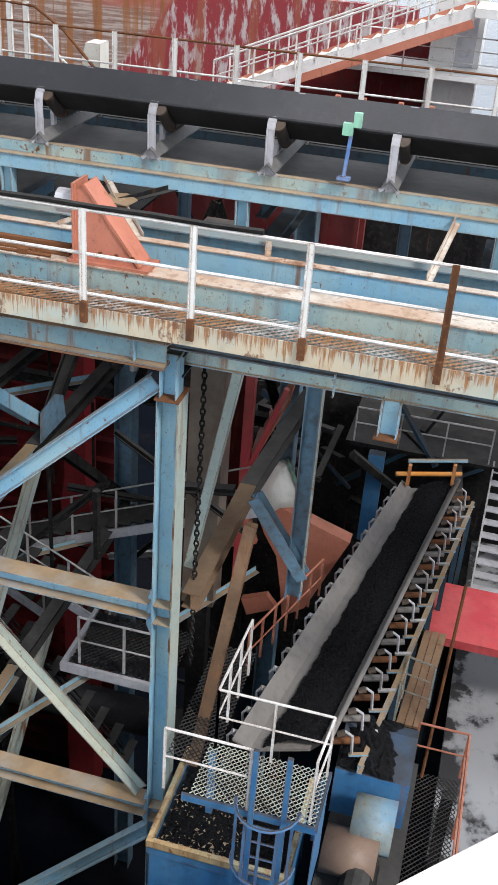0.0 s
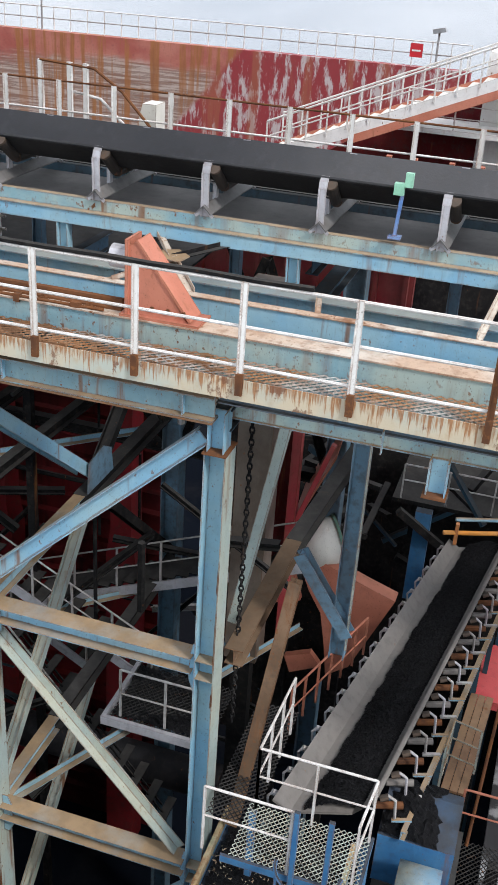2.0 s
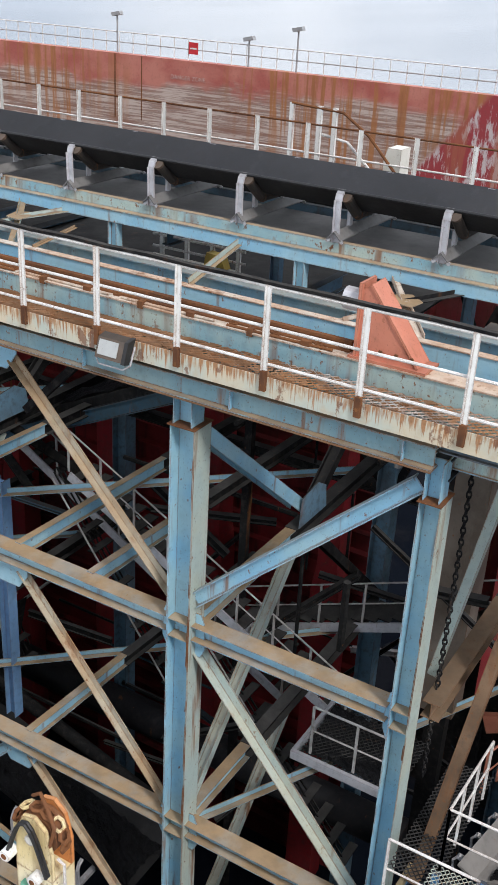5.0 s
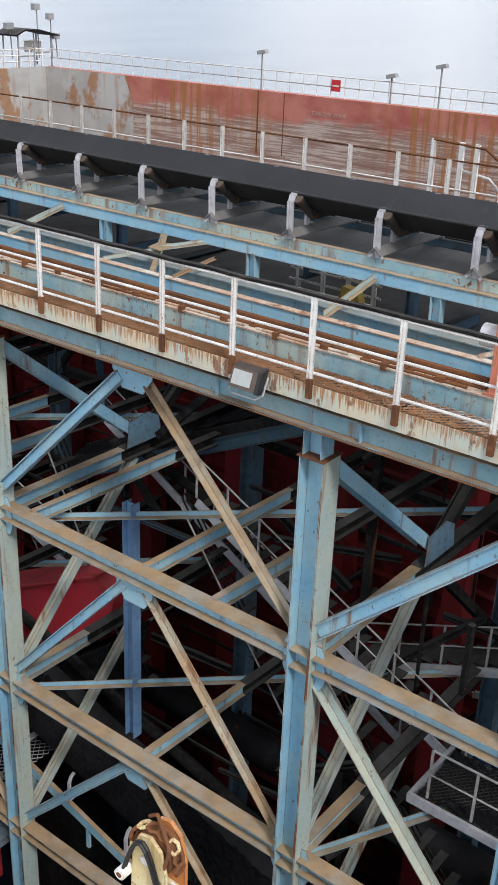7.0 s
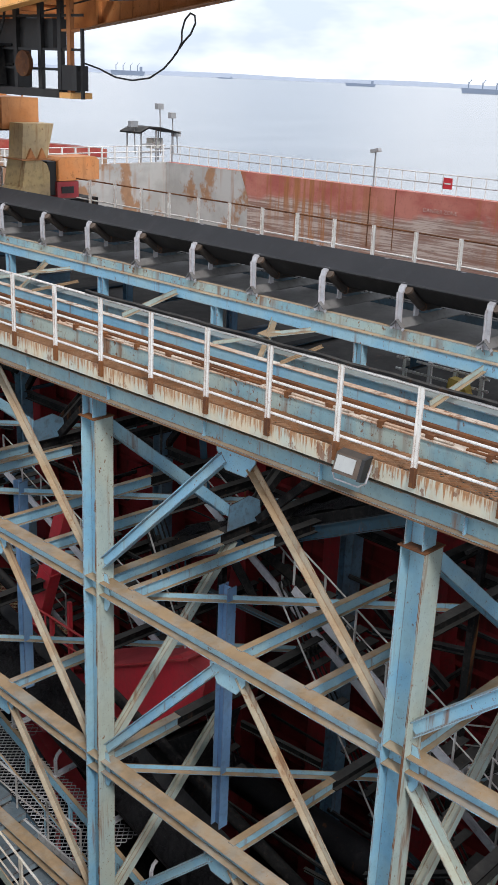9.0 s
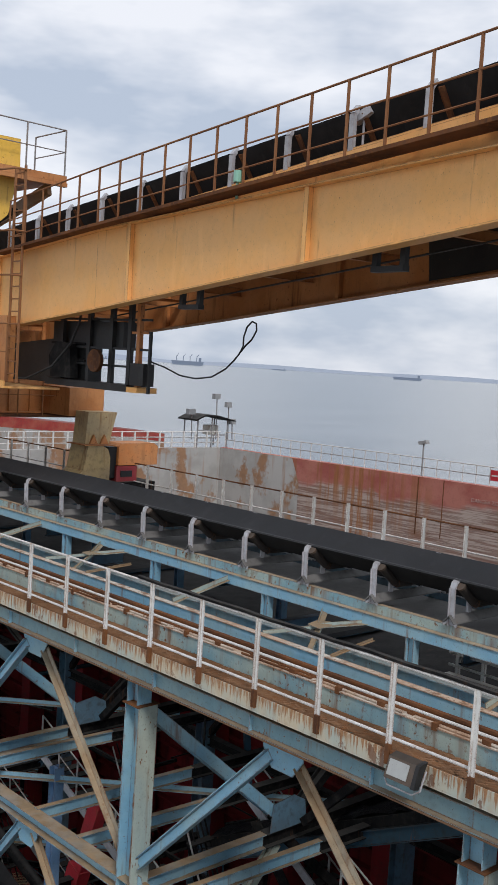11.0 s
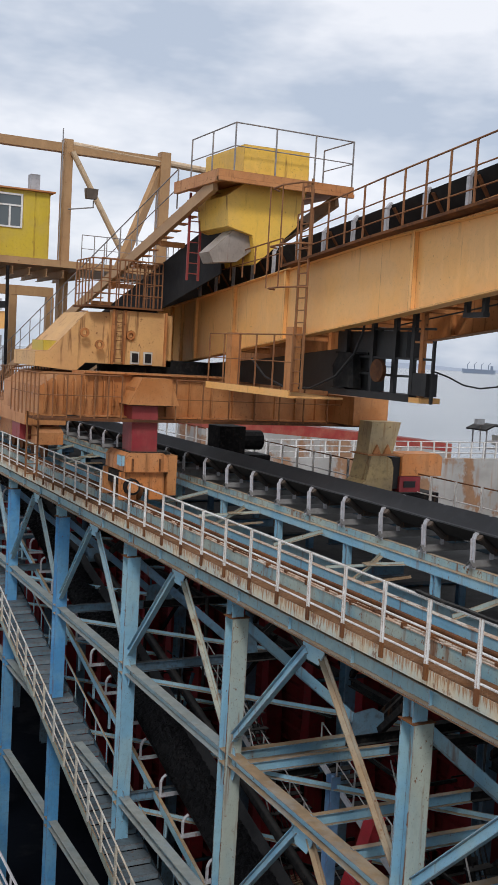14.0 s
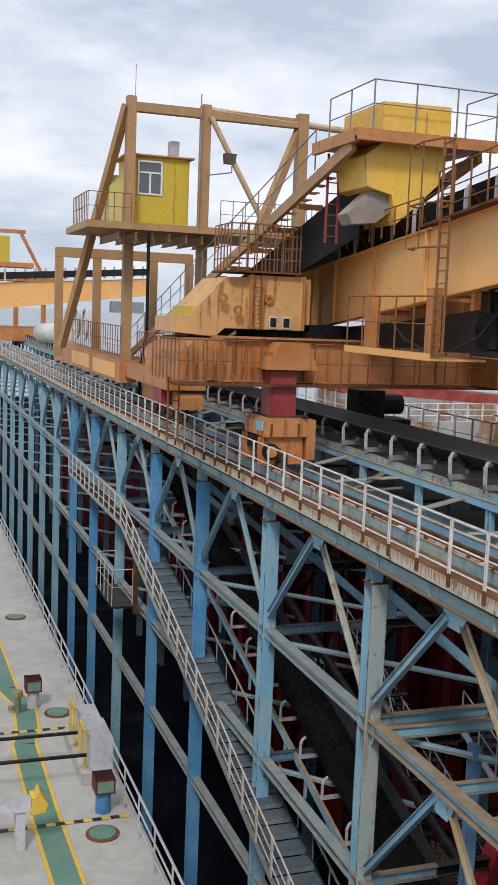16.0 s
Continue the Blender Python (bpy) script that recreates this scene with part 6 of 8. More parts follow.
nb = thing("moored_barge", "maroon side of another barge beyond the bulkhead", "barge", (38, 61, 0))
part("side", Geo().prism([(27, -1), (47, -1), (47, 9.95), (40, 10.55), (31.5, 11.1), (27, 11.3)], 60, 64), WALL_GREY, nb)
part("sheer_strake", Geo().prism([(27, 11.305), (31.5, 11.105), (40, 10.555), (47, 9.955), (47, 10.55), (40, 11.15), (31.5, 11.85), (27, 12.05)], 60, 64), RED, nb, "maroon upper strake")
# ---- ships and shore on the horizon ----
def far_at(az, d, z=0.0):
    return Vector((math.sin(radians(az)) * d, math.cos(radians(az)) * d, z))


def ship(az0, az1, d, h, masts):
    a, b = far_at(az0, d), far_at(az1, d)
    ln = (b - a).length
    sh = thing("anchored_ship", "grey cargo ship at anchor in the haze", "ship", a, "ships at anchor")
    sh.rotation_euler[2] = math.atan2(b.y - a.y, b.x - a.x)
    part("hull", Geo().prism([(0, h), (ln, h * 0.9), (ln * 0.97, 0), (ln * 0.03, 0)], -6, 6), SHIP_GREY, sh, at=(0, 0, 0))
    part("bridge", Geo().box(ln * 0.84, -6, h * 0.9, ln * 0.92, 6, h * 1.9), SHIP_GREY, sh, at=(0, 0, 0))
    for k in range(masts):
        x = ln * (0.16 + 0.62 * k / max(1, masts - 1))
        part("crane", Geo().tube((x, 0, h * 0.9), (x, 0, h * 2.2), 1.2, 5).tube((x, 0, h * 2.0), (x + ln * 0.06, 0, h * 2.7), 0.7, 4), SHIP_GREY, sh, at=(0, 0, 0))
    return sh


ship(38.3, 40.1, 3300, 13, 4)
ship(43.9, 44.7, 3600, 4, 0)
ship(50.6, 52.2, 2700, 7, 0)
ship(56.6, 58.9, 2050, 9, 3)
ship(59.3, 60.4, 2500, 6, 1)
ship(61.8, 65.6, 1800, 11, 4)
ship(34.0, 34.8, 3900, 6, 1)
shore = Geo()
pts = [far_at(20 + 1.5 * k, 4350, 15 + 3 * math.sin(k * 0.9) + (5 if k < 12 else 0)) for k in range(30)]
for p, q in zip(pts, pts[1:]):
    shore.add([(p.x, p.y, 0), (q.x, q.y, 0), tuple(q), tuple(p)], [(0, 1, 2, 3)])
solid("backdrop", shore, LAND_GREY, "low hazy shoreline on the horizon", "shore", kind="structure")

# ---- own ship's deck fittings ----
dk = 5.0
def stripe(name, pts, w, mat, z, label):
    g = Geo()
    for a, b in zip(pts, pts[1:]):
        g.bar((*a, z), (*b, z), w, 0.004)
    return solid(name, g, mat, label, "deck marking", kind="structure")


lane = [(3.42, 14.0), (3.24, 21.6), (3.24, 25.6), (3.42, 26.3), (3.55, 28.2), (3.2, 29.6), (3.1, 34.0), (3.1, 60.0)]
stripe("green_lane", lane, 0.52, GREEN, dk + 0.004, "green painted walkway lane on the deck")
stripe("lane_line", [(x - 0.3, y) for x, y in lane], 0.09, LINE, dk + 0.008, "yellow painted lane edge line")
stripe("lane_line", [(x + 0.3, y) for x, y in lane], 0.09, LINE, dk + 0.008, "yellow painted lane edge line")
for y in (21.25, 26.35):
    hz = thing("hazard_strip", "black and yellow hazard strip across the deck", "deck marking", (3.6, y, dk), kind="structure")
    for k in range(14):
        part("block", Geo().box(-1.4 + k * 0.2, -0.07, 0.010, -1.4 + k * 0.2 + 0.2, 0.07, 0.014), LINE if k % 2 else BLACK, hz, at=(0, 0, 0))
for x, y in ((4.3, 20.6), (4.35, 27.4), (4.2, 36.5)):
    mh = thing("manhole", "round deck manhole cover with rusty rim", "manhole", (x, y, dk), "deck manholes")
    part("rim", Geo().tube((0, 0, 0.0), (0, 0, 0.03), 0.36, 28), RUSTY, mh, at=(0, 0, 0))
    part("lid", Geo().tube((0, 0, 0.03), (0, 0, 0.05), 0.29, 28), GREEN, mh, at=(0, 0, 0))
fr = thing("deck_rail", "grey tubular deck edge railing", "railing", (4.95, 30, dk))
for seg in ((9.0, 23.0), (25.6, 70.0)):
    fence(fr, [(4.98, seg[0], dk), (4.98, seg[1], dk)], 0.98, GALV, 1.35, (1.0, 0.66, 0.33), 0.028)
locker = thing("deck_locker", "grey steel deck locker with yellow frame", "locker", (4.7, 24.2, dk))
part("body", Geo().box(4.45, 23.0, dk, 5.0, 24.3, dk + 1.05).box(4.5, 24.4, dk, 5.0, 25.5, dk + 0.95), GALV, locker)
part("plinth", Geo().box(4.25, 22.9, dk, 5.05, 25.7, dk + 0.28), DECK, locker)
for y in (23.2, 24.6):
    g = Geo().bar((4.36, y, dk + 0.2), (4.36, y, dk + 1.2), 0.06, 0.06).bar((4.36, y + 0.7, dk + 0.2), (4.36, y + 0.7, dk + 1.2), 0.06, 0.06).bar((4.36, y, dk + 1.2), (4.36, y + 0.7, dk + 1.2), 0.06, 0.06)
    part("frame", g, LINE, locker, "yellow guard frame")
for x, y, m in ((4.5, 21.6, RED_DEEP), (3.75, 28.0, RED_DEEP)):
    vt = thing("deck_vent", "blue deck vent with dark red head", "vent", (x, y, dk), "deck vents")
    part("stem", Geo().tube((0, 0, 0), (0, 0, 0.5), 0.17, 14), BLUE_BRIGHT if x > 4 else GALV, vt, at=(0, 0, 0))
    part("head", Geo().box(-0.22, -0.24, 0.5, 0.22, 0.24, 0.85), m, vt, at=(0, 0, 0))
    part("green_face", Geo().box(-0.18, -0.25, 0.54, 0.18, -0.24, 0.8), GREEN, vt, at=(0, 0, 0))
vv = thing("deck_valve", "small brass-topped deck valve", "valve", (3.3, 27.7, dk))
part("body", Geo().tube((0, 0, 0), (0, 0, 0.45), 0.09, 10).tube((0, 0, 0.45), (0, 0, 0.62), 0.14, 10).box(-0.25, -0.05, 0.1, 0.25, 0.05, 0.2), painted("brass valve", (0.3, 0.25, 0.1), (0.06, 0.12, 0.1), 0.2), vv, at=(0, 0, 0))
tb = thing("mooring_beam", "grey steel beam with yellow end on a post", "beam", (2.4, 20.5, dk))
part("post", Geo().ibeam((2.55, 20.45, dk), (2.55, 20.45, dk + 0.85), 0.2, 0.2, 0.012, 0.01, (0, 1, 0)), GALV, tb)
part("beam", Geo().box(0.6, 20.3, dk + 0.85, 2.75, 20.6, dk + 1.08), GALV, tb)
part("end_cap", Geo().prism([(2.75, 0.78), (3.05, 0.82), (3.1, 1.0), (3.0, 1.14), (2.92, 1.32), (2.85, 1.14), (2.75, 1.14)], 20.25, 20.65), LINE, tb, at=(-2.4, -20.5, 0))
for y, z in ((22.95, 5.75), (24.15, 5.8)):
    ch = thing("mooring_wire", "taut dark mooring wire over the deck", "wire", (3, y, z))
    part("strand", Geo().tube((-2.0, y + 0.05, z), (4.35, y - 0.02, z), 0.045, 6), SOOT, ch)
# mooring roller head below the camera
rh = thing("fairlead_head", "cream fairlead head with rusty chain and black rope", "fairlead", (5.12, 4.72, dk))
rh.scale = (1.1, 1.12, 1.03)
CREAM_RUN = painted("rust-run cream yellow paint", (0.66, 0.53, 0.26), (0.70, 0.64, 0.48), 0.95, None, 0, 0.1)
part("post", Geo().prism([(-0.19, 0), (0.19, 0), (0.19, 3.2), (-0.19, 3.2)], -0.16, 0.12, "x"), CREAM_RUN, rh, at=(0, 0, 0))
cheek = [(-0.19, 3.2), (0.19, 3.2), (0.17, 3.6), (0.10, 3.82), (-0.02, 3.86), (-0.13, 3.76), (-0.19, 3.5)]
part("cheek", Geo().prism(cheek, -0.16, -0.12, "x"), CREAM_RUN, rh, at=(0, 0, 0))
part("cheek", Geo().prism(cheek, 0.08, 0.12, "x"), ORANGE, rh, "rust-stained far cheek", at=(0, 0, 0))
part("sheave", Geo().tube((-0.10, 0, 3.62), (0.06, 0, 3.62), 0.20, 20), RUSTY, rh, at=(0, 0, 0))
part("axle", Geo().tube((-0.20, 0, 3.62), (0.16, 0, 3.62), 0.05, 12), CREAM, rh, at=(0, 0, 0))
for k in range(9):
    a = math.radians(-20 + 26 * k)
    c = Vector((-0.05, 0.25 * math.cos(a), 3.62 + 0.25 * math.sin(a)))
    t = Vector((0, -math.sin(a), math.cos(a))) * 0.055
    part("chain_link", Geo().path([c - t + Vector((0.03, 0, 0)), c + Vector((0.05, 0, 0)), c + t + Vector((0.03, 0, 0)), c + t - Vector((0.03, 0, 0)), c - Vector((0.05, 0, 0)), c - t - Vector((0.03, 0, 0)), c - t + Vector((0.03, 0, 0))], 0.018, 6), RUSTY if k % 3 else CREAM_RUN, rh, at=(0, 0, 0))
for x in (-0.19, -0.22):
    part("rope", Geo().path([(x, 0.22 - 0.05 * k, 3.40 + 0.42 * math.sin(k * 0.42)) for k in range(9)], 0.016, 6), BLACK, rh, at=(0, 0, 0))
part("bail", Geo().path([(-0.14, -0.16, 3.60), (-0.14, -0.22, 3.85), (-0.10, -0.12, 3.98), (-0.02, 0.02, 4.00), (0.0, 0.12, 3.9)], 0.017, 6), RUSTY, rh, "rusty bail", at=(0, 0, 0))
for y, z in ((0.23, 3.34), (-0.06, 3.22)):
    part("eye_bolt", Geo().tube((-0.26, y, z), (-0.14, y, z), 0.055, 14), WHITE, rh, at=(0, 0, 0))
    part("bolt_core", Geo().tube((-0.265, y, z), (-0.26, y, z), 0.028, 10), RUSTY, rh, at=(0, 0, 0))
part("handle", Geo().path([(-0.1, -0.20, 3.45), (-0.1, -0.27, 3.42), (-0.1, -0.27, 3.15), (-0.1, -0.20, 3.12)], 0.014, 6), WHITE, rh, at=(0, 0, 0))
part("tarp", Geo().prism([(-0.10, 2.75), (0.14, 2.8), (0.10, 3.08), (0.03, 3.0), (-0.02, 3.1)], -0.22, -0.165, "x"), painted("green cloth", (0.1, 0.3, 0.2), (0.14, 0.36, 0.26), 0), rh, at=(0, 0, 0))
# white bulwark top beside the camera
bw = thing("bridge_wing", "white painted bridge wing bulwark", "bulwark", (2.8, -2, 5))
part("top", Geo().prism([(3.62, -5.0), (3.62, -0.70), (3.12, -0.21), (2.42, 0.49), (1.8, 0.49), (1.8, -5.0)], 11.85, 12.0, "z"), WHITE, bw)
part("wall", Geo().prism([(3.5, -4.9), (3.5, -0.8), (3.0, -0.35), (2.4, 0.3), (1.9, 0.3), (1.9, -4.9)], 5.0, 11.849, "z"), WHITE, bw)

# ---- front edge details: end stop, floodlight, cable, plan braces ----
stop = thing("end_stop", "orange welded buffer end stop on the crane girder", "end stop", (10.84, 4.18, 11.577))
part("side_plate", Geo().prism([(-0.36, 0), (0.42, 0), (0.42, 0.85), (0.28, 0.92)], -0.16, -0.13, "x"), SALMON, stop, at=(0, 0, 0))
part("side_plate", Geo().prism([(-0.36, 0), (0.42, 0), (0.42, 0.85), (0.28, 0.92)], 0.13, 0.16, "x"), SALMON, stop, at=(0, 0, 0))
part("back_plate", Geo().box(-0.2, 0.40, 0, 0.2, 0.44, 0.93), SALMON, stop, at=(0, 0, 0))
part("slope_plate", Geo().bar((0, -0.38, 0.04), (0, 0.30, 0.93), 0.36, 0.03), SALMON, stop, at=(0, 0, 0))
part("base_plate", Geo().box(-0.22, -0.5, 0.0, 0.22, 0.5, 0.03), SALMON, stop, at=(0, 0, 0))
part("buffer", Geo().tube((0, 0.44, 0.66), (0, 0.68, 0.66), 0.14, 14), GALV, stop, "grey rubber buffer", at=(0, 0, 0))
for yy in (-0.3, -0.1, 0.1, 0.3):
    part("bolt", Geo().tube((-0.17, yy, 0.14), (-0.19, yy, 0.14), 0.03, 6), RUSTY, stop, at=(0, 0, 0))

fl = thing("walkway_floodlight", "grey floodlight clamped to the walkway edge", "floodlight", (9.86, 7.58, 11.08))
fl.scale = (0.85, 0.85, 0.85)
tilt = ((0.10, 0.36), (-0.06, 0.33), (-0.17, 0.03), (-0.08, 0.0))
part("body", Geo().prism(tilt, -0.24, 0.26), CAP_BROWN, fl, at=(0, 0, 0))
# pale grey glass: reflected sky is painted in as its colour
part("glass", Geo().prism([(-0.075, 0.30), (-0.085, 0.303), (-0.165, 0.085), (-0.155, 0.08)], -0.14, 0.22), painted("sky-pale lamp glass", (0.40, 0.41, 0.40), (0.33, 0.34, 0.33), 0, None, 0, 0.05, 0.15), fl, "sky-pale lamp glass", at=(0, 0, 0))
part("cheek", Geo().prism([(0.11, 0.37), (-0.08, 0.34), (-0.19, 0.02), (-0.07, -0.01)], -0.31, -0.245), BLACK, fl, "black cooling fins", at=(0, 0, 0))
part("bracket", Geo().path([(0.06, 0.30, 0.25), (-0.06, 0.31, -0.04), (-0.10, 0.24, -0.10), (-0.10, -0.22, -0.10), (-0.06, -0.33, -0.02), (0.06, -0.33, 0.25)], 0.014), GALV, fl, "bent bracket", at=(0, 0, 0))
part("clamp", Geo().box(0.05, 0.22, 0.18, 0.13, 0.34, 0.34), RUSTY, fl, at=(0, 0, 0))
cab_run = thing("rail_cable", "thick dark cable lying along the top rail", "cable", (9.98, 6, 12.49))
rnd = random.Random(5)
part("cable", Geo().path([(9.99 + rnd.uniform(-0.01, 0.01), 2.2 + 0.62 * k, RAIL_TOP + 0.035 - (0.012 if k % 2 else 0)) for k in range(19)], 0.032, 7), SOOT, cab_run)

pb = thing("deck_plan_bracing", "pale rusty angle braces between the longitudinal beams", "bracing", (12.7, 20, 11.7))
for k in range(12):
    y = 4.8 + 6.9 * k
    x_mat = CREAM_WORN if k == 0 else BEIGE
    part("node_plate", Geo().prism([(12.40, y - 0.18), (12.70, y - 0.22), (12.92, y + 0.02), (12.80, y + 0.22), (12.45, y + 0.12)], 11.74, 11.755, "z"), BROWN if k == 0 else x_mat, pb)
    for (xa, ya), mt in (((13.2, 0.42), x_mat), ((11.8, -0.58), x_mat), ((13.2, -0.62), SOOT if k == 0 else x_mat), ((11.8, 0.55), x_mat)):
        part("brace", Geo().angle((12.62, y, 11.725), (xa, y + ya, 11.86 if xa > 13 else 11.60), 0.11, 0.07), mt, pb)
    y = 7.73 + 6.9 * k
    part("brace", Geo().angle((11.78, y, 11.62), (13.2, y + 0.02, 11.93), 0.07, 0.10), BEIGE, pb, "pale rusty angle brace")
    part("tie", Geo().angle((11.78, y + 2.9, 11.60), (13.15, y + 3.2, 11.60), 0.05, 0.05), BROWN, pb)
for x0, y0, x1, y1 in ((11.8, 0.57, 13.2, 0.40), (11.8, 2.55, 12.7, 2.75)):
    part("brace", Geo().angle((x0, y0, 11.62), (x1, y1, 11.98 if x1 > 13 else 11.5), 0.08, 0.09), CREAM_WORN, pb)
for k in range(40):
    y = 0.6 + 2.33 * k
    part("outrigger", Geo().prism([(10.05, 11.10), (10.6, 11.10), (10.6, 10.75)], y - 0.006, y + 0.006), BEIGE, pb)
    part("web_stiffener", Geo().box(10.07, y + 0.7, 10.72, 10.15, y + 0.715, 11.0), BLUE, pb)
# BLUE_MID here carries the shade below the belts in its colour
hb = thing("second_stringer_beam", "shade-darkened blue deck cross beams under the belts", "beam", (12.7, 20, 11.3))
for k in range(16):
    y = -7.05 + 7.0 * k
    part("beam", Geo().ibeam((10.97, y, 11.0), (15.2, y, 11.0), 0.16, 0.26, 0.014, 0.01), BLUE_MID, hb)

# pull-cord switch on the stringer
sw = thing("pull_switch", "pale green pull-cord switch on a blue stand", "switch", (13.2, 1.95, 12.28))
part("stand", Geo().bar((0, 0, 0), (0, -0.04, 0.55), 0.045, 0.05, (1, 0, 0)).box(-0.06, -0.09, -0.02, 0.06, 0.08, 0.02), painted("cobalt paint", (0.07, 0.2, 0.5), (0.2, 0.3, 0.5), 0.3), sw, at=(0, 0, 0))
part("case", Geo().box(-0.05, -0.06, 0.55, 0.05, 0.07, 0.70).box(-0.04, -0.16, 0.66, 0.04, -0.06, 0.84), painted("mint switch plastic", (0.25, 0.55, 0.38), (0.32, 0.6, 0.45), 0), sw, at=(0, 0, 0))

# gate and box on the rear walkway
rg = thing("rear_gate", "white stair gate rails behind the belt", "railing", (19.7, 9.8, 11.4))
for y in (10.5, 9.85, 9.5):
    part("post", Geo().box(19.6, y - 0.05, 11.4, 19.68, y + 0.05, 13.05), WHITE, rg)
part("hand_rail", Geo().path([(19.62, 10.5, 13.05), (19.62, 9.3, 12.98), (19.62, 8.7, 12.6), (19.62, 7.9, 11.8)], 0.03), RUSTY, rg)
part("hand_rail", Geo().path([(19.7, 9.9, 12.5), (19.7, 9.2, 12.4), (19.7, 8.4, 11.7)], 0.03), WHITE, rg)
vb = thing("vent_box", "pale hooded ventilator box", "ventilator", (20.2, 8.28, 11.4))
vb.scale = (0.8, 0.8, 0.88)
part("hood", Geo().prism([(-0.22, 0.3), (0.22, 0.3), (0.26, 0.75), (0.16, 1.1), (-0.22, 1.1)], -0.3, 0.3, "x"), CREAM, vb, at=(0, 0, 0))
part("leg", Geo().box(-0.2, -0.18, 0, 0.2, 0.18, 0.3), CREAM, vb, at=(0, 0, 0))

# ---- transfer point at the end of the trestle ----
tc = thing("transfer_conveyor", "coal-laden belt conveyor running away under the trestle end", "conveyor", (16, 1.7, 3))


def tcp(u, v, dz=0.0):
    """u along the belt from the near drum, v across it."""
    return Vector((11.11 + 10.03 * u + 0.245 * v, 1.605 - 1.28 * u - v * (0.70 - 0.055 * u), 4.1 - 1.04 * u + dz))


g = Geo()
sec = ((-1, 0.24), (-0.62, 0.0), (0.62, 0.0), (1, 0.24), (1, 0.27), (0.62, 0.04), (-0.62, 0.04), (-1, 0.27))
g.add([tcp(0, v, z) for v, z in sec] + [tcp(1, v, z) for v, z in sec], [(i, i + 8, (i + 1) % 8 + 8, (i + 1) % 8) for i in range(8)])
BELT_WORN = painted("brown-grey worn belt rubber", (0.19, 0.175, 0.16), (0.15, 0.14, 0.13), 0.0, None, 0, 0.3, 0.7, 0.0, edge=0)
part("belt", g, BELT_WORN, tc, "worn brown-grey belt edge")
part("belt_lip", Geo().tube(tcp(0, 1.0, 0.27), tcp(1, 1.0, 0.27), 0.045, 8), BELT_WORN, tc, "rounded worn belt lip", smooth=True)
part("coal_load", coal_heap(760, 44, lambda u, v: tcp(u, -0.36 - 0.02 * (math.sin(47 * u) + math.sin(113 * u)) * (1 - v) + 1.36 * v, 0.08 + 0.15 * math.sin(math.pi * v)), 8, 0.014), COAL, tc, "heaped black coal")
rnd = random.Random(11)
lumps = Geo()
for k in range(3200):
    u, v = rnd.random(), rnd.uniform(-0.34, 0.9)
    c, s = tcp(u, v, 0.10 + 0.14 * math.sin(math.pi * (v + 0.36) / 1.3)), rnd.uniform(0.012, 0.032)
    p = [c + Vector((rnd.uniform(-s, s), rnd.uniform(-s, s), rnd.uniform(-s * 0.3, s))) for _ in range(4)]
    lumps.add(p, [(0, 1, 2), (0, 2, 3), (0, 3, 1), (1, 3, 2)])
tagged(part("coal_lump", lumps, COAL, tc), kind="stuff")
part("stringer", Geo().channel(tcp(0, -1.15, -0.28), tcp(1, -1.15, -0.28), 0.08, 0.2), BLUE_DEEP, tc)
part("stringer", Geo().channel(tcp(0, 1.72, -0.42), tcp(1, 1.66, -0.42), 0.08, 0.16), BLUE, tc)
for k in range(17):
    u = (k + 0.5) / 17
    # far side: only the bent arm and its bearing show over the belt edge
    f = part("idler_arm", Geo().path([tcp(u, -1.22, -0.10), tcp(u, -1.24, 0.10), tcp(u, -1.12, 0.20)], 0.022, 6), GALV, tc)
    part("bearing", Geo().tube(tcp(u, -1.16, 0.18), tcp(u, -1.02, 0.14), 0.05, 8), WHITE_DIRTY if k % 3 else GALV, f, at=(0, 0, 0))
    # near side: hooked arm, cross plate and foot on the outer stringer
    f = part("idler_arm", Geo().path([tcp(u, 1.06, 0.10), tcp(u, 1.22, 0.16), tcp(u, 1.38, 0.06), tcp(u, 1.42, -0.30)], 0.026, 6), GALV if k % 3 else WHITE_DIRTY, tc)
    part("bearing", Geo().tube(tcp(u, 1.05, 0.10), tcp(u, 1.22, 0.14), 0.055, 8), CAP_BROWN, f, at=(0, 0, 0))
    part("foot_bar", Geo().bar(tcp(u, 1.36, -0.34), tcp(u, 1.78, -0.34), 0.06, 0.04), WHITE_DIRTY if k % 2 else BLUE, f, at=(0, 0, 0))
    part("roller_end", Geo().tube(tcp(u + 0.02, 0.9, -0.20), tcp(u + 0.02, 1.5, -0.20), 0.06, 8), BELT_WORN if k % 2 else RUSTY, f, at=(0, 0, 0))
part("cross_bar", Geo().tube(tcp(0.985, -1.2, 0.50), tcp(0.985, 1.08, 0.50), 0.055, 10), painted("orange bar paint", (0.6, 0.22, 0.02), (0.55, 0.25, 0.06), 0.3), tc, "orange steel bar across the belt")
for v in (-0.75, 0.8):
    part("bar_lug", Geo().bar(tcp(0.985, v, 0.2), tcp(0.985, v, 0.75), 0.08, 0.12, (1, 0, 0)), ORANGE, tc)
part("cross_bar", Geo().tube(tcp(1.04, -1.0, 0.62), tcp(1.04, 1.1, 0.62), 0.05, 10), BLUE, tc)
for k in range(7):
    part("leg", Geo().bar(tcp(0.1 + 0.14 * k, 1.72, -0.5), tcp(0.1 + 0.14 * k, 1.72, -12.0 + 1.1 * (0.1 + 0.14 * k)), 0.1, 0.1, (1, 0, 0)), BLUE_DEEP, tc)
plank = thing("plank_walk", "brown timber plank walkway beside the belt", "walkway", (15.4, -0.3, 2.5))
